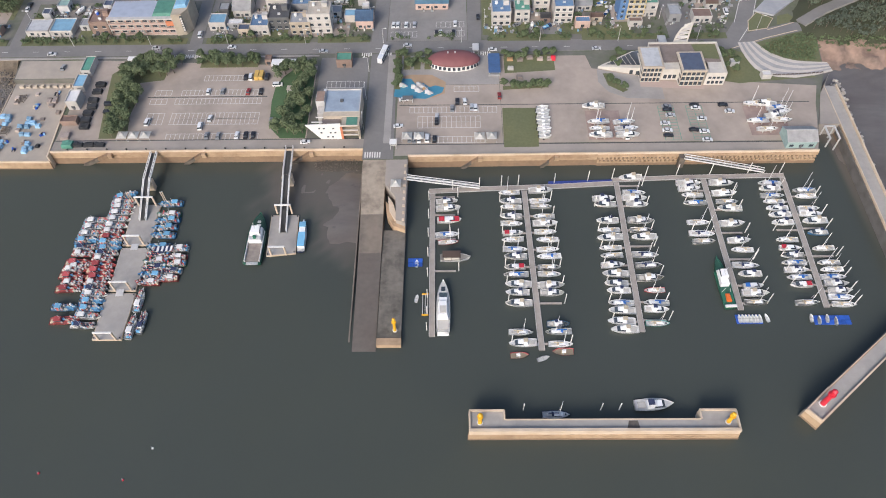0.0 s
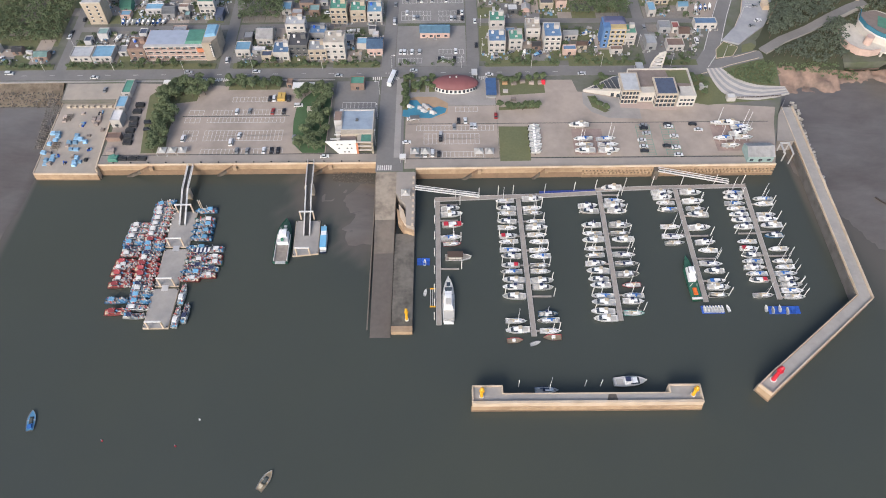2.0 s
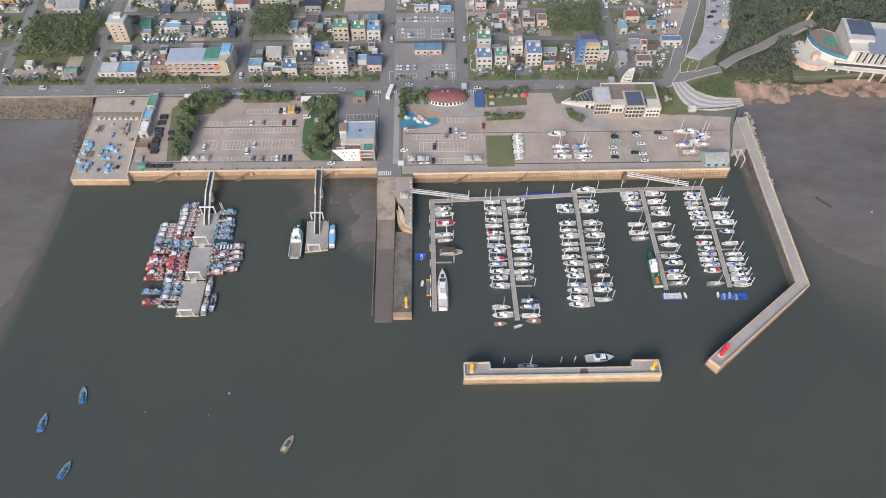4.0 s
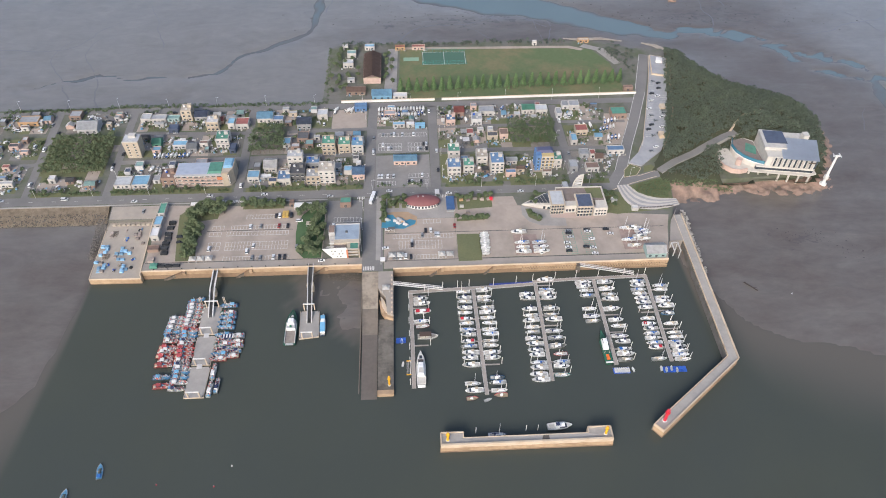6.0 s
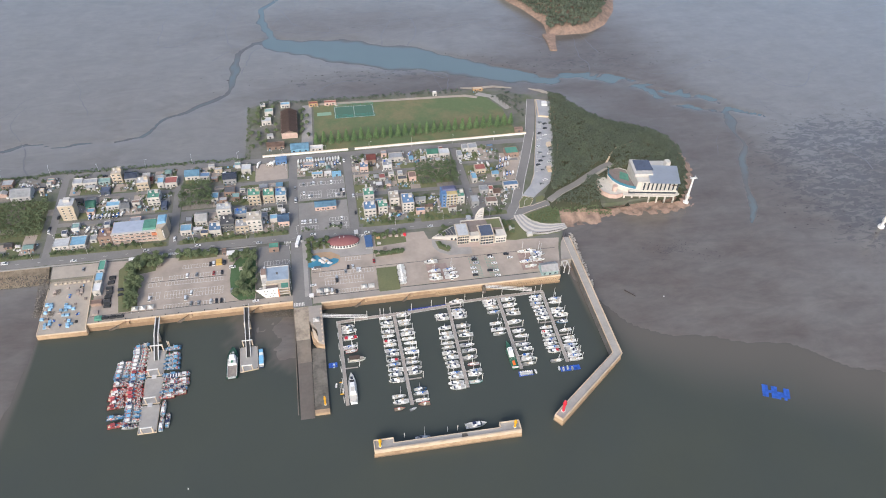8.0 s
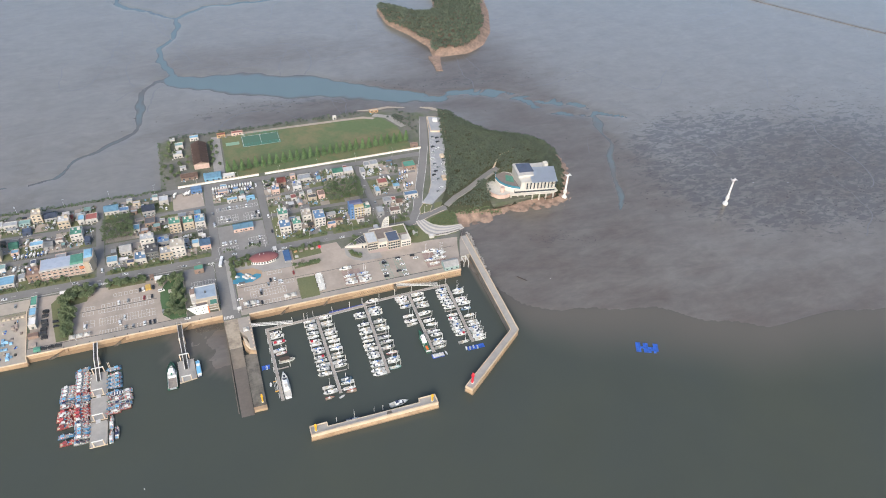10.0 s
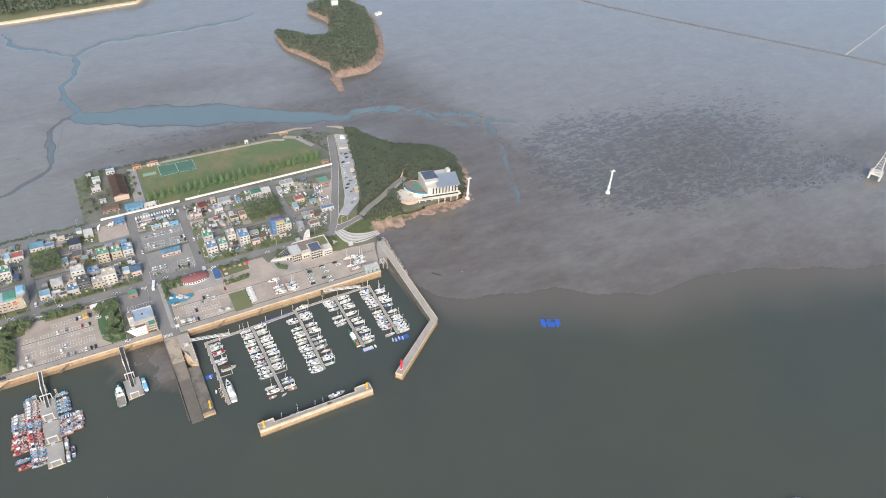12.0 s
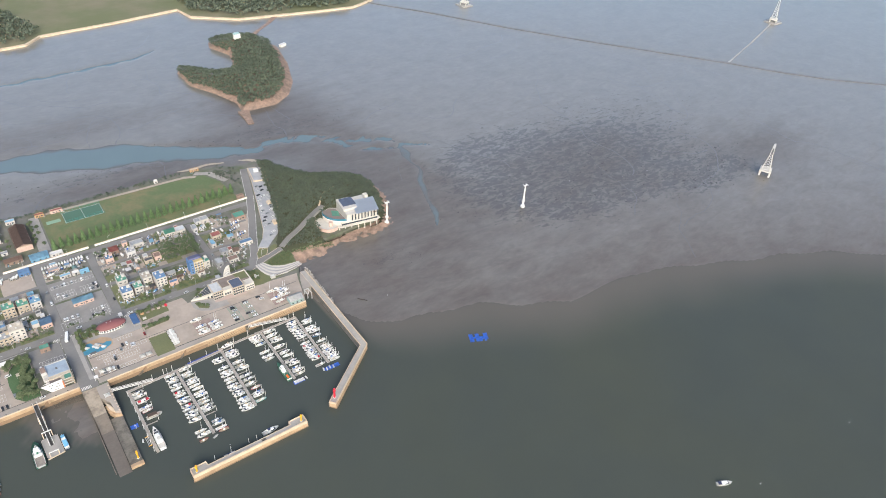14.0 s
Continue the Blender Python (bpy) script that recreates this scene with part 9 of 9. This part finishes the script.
q = [bm.verts.new(p) for p in ((70.5, 186.2, 2.25), (87, 182.2, 5.0), (90, 185, 5.5), (89, 192.6, 5.5), (84.2, 192.4, 4.9))]
bm.faces.new(q)
bmesh.ops.solidify(bm, geom=bm.faces[:], thickness=0.3)
part("wing_glazing", bm, M_ROOFGL, ha, "dark glazed sloping roof")
for k in range(1, 7):
    u = k / 7
    part("glazing_bar", tube(bm_new(), (70.5 + 16.5 * u, 186.2 - 4 * u, 2.35 + 2.75 * u), (70.5 + 13.7 * u, 186.2 + 6.2 * u, 2.35 + 2.65 * u), 0.1, 4), M_HALL, ha)
for x, y in ((82.5, 181.4), (85.5, 180.7)):
    part("window", box(bm_new(), x - 0.8, y - 0.25, 0.4, x + 0.8, y + 0.2, 2.4), M_GLASS, ha)
slab("planter", [(69, 182), (70.5, 173.5), (77, 168.5), (79.5, 170), (75, 175), (73, 182)], 0.32, M_GRASS, "planted curved bed before the marina hall", "planter")
slab("forecourt", [(66.4, 185.4), (66, 176), (70, 169), (78, 164.5), (96, 163.5), (96, 172.2), (86, 173.4), (86, 180), (78, 182)], 0.13, M_PAVE, "curved paved forecourt of the marina hall", "pavement")
for x, y in ((71, 176), (74, 172.5), (77.5, 170)):
    plant(3, x, y, z=Q + 0.2)
part("middle_block", box(bm_new(), 92, 177, -0.3, 118, 196, 6.5), M_HALL, ha)
part("terrace_floor", box(bm_new(), 92.4, 182, 6.5, 124.8, 195.6, 6.7), MATS["terrace_brown"], ha, "brown roof terrace")
part("right_wing", box(bm_new(), 116, 173, -0.3, 125.6, 196, 6.5), M_HALL, ha)
for a in ((92, 195.6, 125.6, 196.1), (125.1, 173, 125.6, 196), (116, 172.9, 125.6, 173.3)):
    part("parapet", box(bm_new(), a[0], a[1], 6.5, a[2], a[3], 7.6), M_HALL, ha)
part("roof_lawn", prism(bm_new(), [(114.5, 185), (124.5, 184), (124.5, 195), (113, 195)], 6.6, 6.85), M_GRASS, ha, "planted roof terrace")
for x0, x1, y0, y1, m in ((86, 95.5, 175.5, 190, ROOFS["pale"]), (104, 115.2, 172.5, 186, ROOFS["navy"])):
    part("glazed_block", box(bm_new(), x0 + 0.4, y0 + 0.4, -0.3, x1 - 0.4, y1, 8.6), M_GLASS, ha)
    for z in (-0.3, 2.7, 5.6):
        part("floor_band", box(bm_new(), x0, y0, z, x1, y1, z + 0.6), M_HALL, ha)
    part("roof", box(bm_new(), x0 - 0.4, y0 - 0.4, 8.6, x1 + 0.4, y1 + 0.4, 9.4), WALLS["cream"], ha)
    part("roof_panel", box(bm_new(), x0 + 0.6, y0 + 0.6, 9.4, x1 - 0.6, y1 - 0.6, 9.55), m, ha)
    n = 5
    for i in range(n + 1):
        x = x0 + (x1 - x0 - 0.3) * i / n
        part("mullion", box(bm_new(), x, y0 - 0.05, 0, x + 0.3, y0 + 0.4, 8.6), WALLS["cream"], ha)
for i in range(4):
    pane(ha, 118 + i * 2.0, 172.9, 1.0, 1.4, 1.6), pane(ha, 118 + i * 2.0, 172.9, 4.0, 1.4, 1.2)
for i in range(3):
    pane(ha, 98 + i * 2.2, 176.94, 1, 1.6, 2.2)
# the fin
outer = [(105.4, 0), (105.2, 6), (105.7, 10), (107, 13.5), (109.6, 16.5), (111.6, 17.2)]
for (ax, az), (bx, bz) in zip(outer, outer[1:]):
    part("fin_edge", tube(bm_new(), (ax, 198, az), (bx, 198, bz), 0.5, 6), M_HALL, ha)
part("fin_mast", tube(bm_new(), (111.6, 198, 0), (111.6, 198, 17.2), 0.45, 6), M_HALL, ha)
for k, z in enumerate((2.5, 5, 7.5, 10, 12.3, 14.2)):
    xs = float(np.interp(z, [p[1] for p in outer], [p[0] for p in outer]))
    part("fin_rib", tube(bm_new(), (xs, 198, z), (111.6, 198, z + 1.2), 0.28, 5), M_HALL, ha)
    part("fin_panel", prism(bm_new(), [(xs + 0.3, 197.9), (111.5, 197.9), (111.5, 198.1), (xs + 0.3, 198.1)], z + 1.0, z + 2.4), WALLS["pale"], ha)
slab("forecourt", [(86, 172.3), (116, 170), (117, 173), (96, 176.5), (86, 175.4)], 0.15, mat("pink_paving", (0.42, 0.33, 0.29), 0.9, grain=0.1, scale=1), "pinkish paved forecourt of the marina hall", "pavement")

# ---- large building on stilts below the hill ----
hb = thing("hill_building", pose(0, 8, 0), "large cream building on tall stilts above the rocky shore", "building")
F = 11.0
part("main_deck", prism(bm_new(), [(229, 213), (244, 204), (284, 197), (291, 199), (292, 232), (250, 240), (232, 230)], F - 0.8, F), M_HALL, hb)
part("main_body", prism(bm_new(), [(252, 205), (286, 199.5), (291, 219), (289, 232), (256, 236)], F, F + 13), M_HALL, hb)
bm = bm_new()
q0 = [bm.verts.new(p) for p in ((262, 202, F + 12.8), (288, 197.5, F + 12.8), (293.5, 219, F + 16), (267, 224, F + 16))]
bm.faces.new(q0)
bmesh.ops.solidify(bm, geom=bm.faces[:], thickness=0.8)
part("sloping_roof", bm, mat("pale_metal_roof", (0.4, 0.45, 0.53), 0.5, grain=0.05, scale=0.6, stain=0.3, stain_scale=0.1), hb, "pale blue-grey sloping roof")
part("rear_block", prism(bm_new(), [(252, 213), (268, 211), (271, 232), (255, 235)], F + 13, F + 15.6), WALLS["white"], hb)
part("rear_roof", prism(bm_new(), [(255, 218), (270, 216), (271.5, 231), (257, 233)], F + 15.6, F + 16.1), ROOFS["navy"], hb, "dark grey-blue flat roof")
part("roof_tower", box(bm_new(), 284, 221, F + 13, 288, 226, F + 19), M_HALL, hb)
for i in range(9):
    u = i / 8
    x, y = 256.5 + 29 * u, 203.9 - 4.7 * u
    part("pilaster", box(bm_new(), x - 0.6, y - 0.7, F + 4.6, x + 0.6, y + 0.5, F + 12.5), WALLS["white"], hb)
    part("tall_window", box(bm_new(), x + 0.7, y - 0.35, F + 4.8, x + 2.3, y + 0.4, F + 12.2), M_GLASS, hb)
part("glazed_band", prism(bm_new(), [(246, 205.6), (287, 198.9), (287.2, 200.2), (246.2, 207)], F + 1.0, F + 3.4), M_GLASS, hb)
part("cornice", prism(bm_new(), [(246, 205), (287.5, 198.2), (288, 200), (246.4, 207)], F + 3.4, F + 4.6), M_HALL, hb)
arc = [(252, 206), (246, 209), (240, 214), (236, 221), (235, 229), (238, 236)]
part("curved_wing", prism(bm_new(), arc + [(248, 238), (254, 234)], F, F + 5.2), M_HALL, hb)
part("curved_glazing", ribbon(bm_new(), [(x - 0.3, y - 0.3) for x, y in arc], 0.4, F + 5.2, F + 7.6), mat("teal_glass", (0.05, 0.18, 0.25), 0.12, spec=0.7), hb, "curved teal glass balustrade")
part("curved_rim", ribbon(bm_new(), arc, 0.9, F + 4.2, F + 5.3), M_WHITE, hb)
part("terrace_floor", prism(bm_new(), arc + [(247.5, 237), (253, 233)], F + 5.1, F + 5.35), MATS["terrace_brown"], hb, "brown terrace floor")
part("terrace_lawn", prism(bm_new(), [(243, 222), (250, 217), (253, 227), (247, 232)], F + 5.3, F + 5.5), ROOFS["green"], hb, "green terrace planting")
arc2 = [(241, 206), (235, 204.5), (229, 206), (224.5, 211), (222, 219), (224, 227), (229, 234)]
part("lower_terrace", prism(bm_new(), arc2 + [(242, 230), (239, 217)], F - 1.8, F - 0.2), M_HALL, hb)
part("lower_parapet", ribbon(bm_new(), arc2, 0.6, F - 2.6, F + 1.6), WALLS["pink"], hb, "curved pinkish parapet")
part("turret", tube(bm_new(), (236, 213, F), (236, 213, F + 5.0), 2.2, 12), WALLS["pink"], hb)
for x, y in ((230, 208.5), (235.5, 207), (243, 206.5), (250, 205.6), (257, 204.4), (265, 203), (272, 201.6), (279, 200.4), (286.5, 199.4), (262, 214), (272, 212), (282, 210), (252, 213), (290, 210), (289, 218)):
    part("stilt", box(bm_new(), x - 0.55, y - 0.55, -0.5, x + 0.55, y + 0.55, F - 0.7), M_HALL, hb)
for k in range(4):
    part("sign_bar", box(bm_new(), 281 + k * 1.2, 198.0 - k * 0.15, F + 10.6, 282 + k * 1.2, 198.4 - k * 0.15, F + 11.4), MATS["dark_timber"], hb)

# ---- distant things over the flats ----
def cable_mast(x, y, h, label):
    root = thing("cable_mast", pose(x, y, -0.5), label, "mast", "cable car masts")
    part("foot", tube(bm_new(), (0, 0, 0), (0, 0, 3.2), 2.6, 12), M_WHITE, root)
    part("shaft", tube(bm_new(), (0, 0, 3.2), (0, 0, h), 1.15, 12, 0.7), M_WHITE, root)
    part("collar", tube(bm_new(), (0, 0, 8), (0, 0, 10.5), 1.9, 10), M_STEEL, root)
    part("head", box(bm_new(), -2.6, -0.5, h - 0.6, 2.6, 0.5, h + 0.6), M_WHITE, root)
    for s in (-2.2, 2.2):
        part("sheave", box(bm_new(), s - 0.3, -2.2, h + 0.2, s + 0.3, 2.2, h + 0.8), M_STEEL, root)
    return root


cable_mast(299, 206, 29, "slender white cable car mast beside the hill")
cable_mast(455, 150, 31, "slender white cable car mast on the mudflat")


def lattice_tower(x, y, h, label, turn=25):
    root = thing("lattice_tower", pose(x, y, 0, 0, 0, turn), label, "tower", "lattice towers")
    for sx in (-1, 1):
        for sy in (-1, 1):
            part("pile", tube(bm_new(), (sx * 6, sy * 6, -2), (sx * 6, sy * 6, 7), 1.2, 8), M_HALL, root)
            part("leg", tube(bm_new(), (sx * 5, sy * 5, 8.2), (sx * 1.6, sy * 1.6, h * 0.72), 0.42, 5), M_HALL, root)
            part("upper_leg", tube(bm_new(), (sx * 1.6, sy * 1.6, h * 0.72), (sx * 4.2, sy * 1.2, h), 0.42, 5), M_HALL, root)
    part("platform", box(bm_new(), -7.4, -7.4, 6.8, 7.4, 7.4, 8.4, 0.97), M_HALL, root)
    part("ladder_rail", tube(bm_new(), (5.4, -5.4, 8.4), (1.8, -1.8, h * 0.72), 0.12, 4), M_STEEL, root)
    for k in range(6):
        u0, u1 = k / 6, (k + 1) / 6
        r0, r1 = 5 - 3.4 * u0, 5 - 3.4 * u1
        z0, z1 = 8.2 + (h * 0.72 - 8.2) * u0, 8.2 + (h * 0.72 - 8.2) * u1
        for a, b in (((-1, -1), (1, -1)), ((1, -1), (1, 1)), ((1, 1), (-1, 1)), ((-1, 1), (-1, -1))):
            part("brace", tube(bm_new(), (a[0] * r0, a[1] * r0, z0), (b[0] * r1, b[1] * r1, z1), 0.2, 4), M_STEEL, root)
    part("crossarm", box(bm_new(), -7, -1.2, h, 7, 1.2, h + 1.0), M_HALL, root)
    return root


lattice_tower(787, 39, 42, "white steel lattice tower on a piled platform")
lattice_tower(1360, 397, 50, "white steel lattice tower on a piled platform")
lattice_tower(845, 771, 45, "white steel lattice tower on a piled platform")
M_DARKMUD = mat("weir_stones", (0.17, 0.16, 0.155), 0.85, grain=0.3, scale=0.1, stain=0.6, stain_scale=0.05)
setting("causeway", ribbon(bm_new(), [(600, 985), (680, 871), (756, 765), (841, 627), (935, 496), (1028, 375), (1081, 305), (1129, 234), (1182, 169), (1250, 107), (1440, -80)], 4.6, -1, 1.6), M_DARKMUD, "low dark stone causeway across the flats", "causeway")
setting("causeway", ribbon(bm_new(), [(1083, 307), (1214, 348), (1345, 392)], 2.6, -1, 1.3), M_DECK, "narrow stone track across the flats", "causeway")
for x, y in ((1360, 397), (845, 771)):
    setting("tower_footing", prism(bm_new(), rect(x - 13, y - 13, x + 13, y + 13), -2, 2.2), M_DECK, "pale concrete footing of a tower on the flats", "footing")
ISL = [(266, 530), (275, 537), (326, 539), (357, 560), (384, 600), (410, 672), (426, 745), (410, 800), (370, 815), (326, 820), (316, 790), (333, 745), (317, 682), (291, 685), (270, 715), (245, 732), (236, 715), (237, 660), (258, 618), (272, 572)]


def isle_z(x, y):
    d = poly_depth(x, y, ISL)
    return -1.0 + 4.5 * min(1, d / 12) + 20 * (1 - math.exp(-max(0, d - 10) / 40))


heightfield("island", 228, 436, 522, 828, 6, lambda x, y: isle_z(x, y) if inside(ISL, x, y) else -2.5, None, M_ROCK, "rocky wooded islet rising from the flats", "island")
isl_trees = [p for p in grove([(277, 550), (322, 551), (346, 571), (368, 606), (391, 674), (405, 742), (394, 792), (366, 808), (332, 812), (326, 788), (343, 745), (325, 691), (290, 696), (272, 722), (248, 728), (243, 712), (243, 664), (265, 622), (280, 577)], 1300, 3.6) if poly_depth(*p, ISL) > 3]
forest("island_wood", isl_trees, 8, 4.2, 12, 1.0, 71, "dark green wood covering the rocky islet", isle_z)
setting("spit", ribbon(bm_new(), [(274, 542), (271, 522), (268, 503)], [16, 10, 8], -1, [3.0, 2.4, 1.6]), M_ROCK, "short rocky spit off the islet", "shore")
setting("causeway", ribbon(bm_new(), [(402, 806), (428, 830), (455, 852), (486, 884)], [10, 6, 7, 9], -1, [1.6, 1.0, 1.0, 1.8]), M_ROCK, "brown stony track between islet and far shore", "causeway")
bh_ = thing("boathouse", pose(431, 742, 1.2, 0, 0, 20), "low white boathouse on the islet beach", "house")
part("wall", box(bm_new(), -6, -2.6, -1, 6, 2.6, 3), M_WHITE, bh_)
part("roof", box(bm_new(), -6.4, -3, 3, 6.4, 3, 3.4, 0.96), M_STEEL, bh_)
bh_ = thing("hilltop_house", pose(361, 764, 20), "low house with a pale teal roof among the islet trees", "house")
part("wall", box(bm_new(), -5, -3.5, -2, 5, 3.5, 6.5), M_WHITE, bh_)
part("roof", box(bm_new(), -5.6, -4.1, 6.5, 5.6, 4.1, 8.2, 0.6), mat("pale_teal_roof", (0.3, 0.42, 0.42), 0.6, grain=0.08, scale=0.5), bh_)
FAR = [(-800, 880), (-100, 915), (38, 931), (71, 934), (98, 963), (222, 973), (338, 991), (347, 943), (417, 894), (564, 868), (637, 860), (690, 880), (780, 990), (1100, 1500), (1400, 2600), (-1500, 2600), (-1500, 1000)]
setting("far_land", prism(bm_new(), FAR, -2, 4), mat("far_fields", (0.14, 0.15, 0.075), 0.95, grain=0.1, scale=0.02, tint=(0.22, 0.19, 0.13), stain=0.9, stain_scale=0.008), "distant green farmland beyond the flats", "land")
setting("far_shore", ribbon(bm_new(), [(-800, 878), (-100, 913), (38, 929), (71, 932), (98, 961), (222, 971), (338, 989), (346, 941), (417, 892), (564, 866), (637, 858), (692, 879)], 6, -2, 3.4), M_COPING, "pale sea wall along the distant shore", "shore")
far_trees = grove([(352, 958), (419, 902), (565, 875), (626, 870), (690, 920), (700, 1100), (352, 1080)], 620, 7) + grove([(-400, 925), (36, 936), (68, 940), (100, 975), (70, 1090), (-400, 1080)], 620, 8)
forest("far_wood", far_trees, 11, 7, 8, 2.0, 73, "distant dark green woods on the far shore", lambda x, y: 4.0)

# ---- dark weed and oyster banks on the flats ----
def weed_banks(name, cx, cy, sx, sy, n, seed, size, label):
    rng = np.random.default_rng(seed)
    V, Fc = [], []
    for _ in range(n):
        x, y = rng.normal(cx, sx), rng.normal(cy, sy)
        if y < np.interp(x, WX, WY) + 14:
            continue
        x += 8 * math.sin(y * 0.06)
        s = size * (0.3 + rng.random() ** 2 * 1.6)
        a0 = rng.random() * 6.3
        k = 9
        base = len(V)
        z = float(bed_height(np.array([x]), np.array([y]))[0])
        asp = 0.35 + 0.5 * rng.random()
        rot_ = rng.normal(0.3, 0.5)
        for i in range(k):
            a = a0 + i * 6.2832 / k
            r = s * (0.55 + 0.75 * rng.random())
            px, py = math.cos(a) * r, math.sin(a) * r * asp
            V.append((x + px * math.cos(rot_) - py * math.sin(rot_), y + px * math.sin(rot_) + py * math.cos(rot_), z - 0.35))
        V.append((x, y, z + 0.16 + 0.1 * rng.random()))
        for i in range(k):
            Fc.append((base + i, base + (i + 1) % k, base + k))
    o = mesh_ob(name, V, Fc, mat("dark_weed", (0.07, 0.06, 0.05), 0.7, grain=0.25, scale=0.3, stain=0.5, stain_scale=0.1), smooth=False)
    return tagged(o, label, "seaweed", "", "stuff")


for x, y in ((251, 153), (271, 153), (283, 137)):
    weed_banks("oyster_bank", x, y, 6, 4, 40, int(x), 1.1, "stony oyster bank on the wet mud")
lg = thing("driftwood", pose(208, 108, 0.5, 0, 0, -55), "dark waterlogged log lying on the mud", "log")
part("trunk", tube(bm_new(), (-5, 0, 0), (5, 0.8, 0.1), 0.5, 7, 0.3), mat("wet_log", (0.06, 0.045, 0.035), 0.7, grain=0.2, scale=2), lg)
part("branch", tube(bm_new(), (1, 0.3, 0.1), (3.5, 2.4, 0.2), 0.25, 5, 0.1), MATS["wet_log"], lg)
# clustered clumps, each with its own heart
for k, (cx, cy, sx, sy, n, size) in enumerate(((440, 250, 26, 26, 90, 1.8), (470, 180, 36, 30, 150, 1.9), (520, 120, 30, 14, 90, 2.2), (560, 180, 50, 34, 190, 2.0), (610, 130, 40, 22, 120, 2.2), (700, 66, 34, 14, 70, 3.2), (765, 90, 30, 24, 60, 3.2), (680, 160, 60, 40, 110, 2.0), (300, 465, 80, 22, 110, 2.0), (60, 475, 90, 14, 120, 2.0), (20, 500, 70, 10, 60, 1.8))):
    weed_banks("weed_banks", cx, cy, sx, sy, n, 81 + k, size, "dark weed and oyster patches on the mudflat")

# pale sand spits on the back shore
M_SPIT = mat("pale_sand", (0.4, 0.34, 0.27), 0.95, grain=0.12, scale=0.5, tint=(0.27, 0.225, 0.18), stain=0.7, stain_scale=0.1)
for line, w in (([(243, 388), (236, 402), (226, 414), (214, 420)], [8, 7, 5, 1.5]), ([(196, 424), (176, 430), (156, 428), (140, 431)], [1.5, 4, 4.5, 1.2]), ([(150, 418), (120, 423), (96, 421)], [1.5, 3.5, 1.2])):
    zs = [float(v_) for v_ in bed_height(np.array([p[0] for p in line]), np.array([p[1] for p in line]))]
    setting("sand_spit", ribbon(bm_new(), line, w, -1.0, [z_ + 0.35 for z_ in zs]), M_SPIT, "pale sand spit on the back shore", "shore")
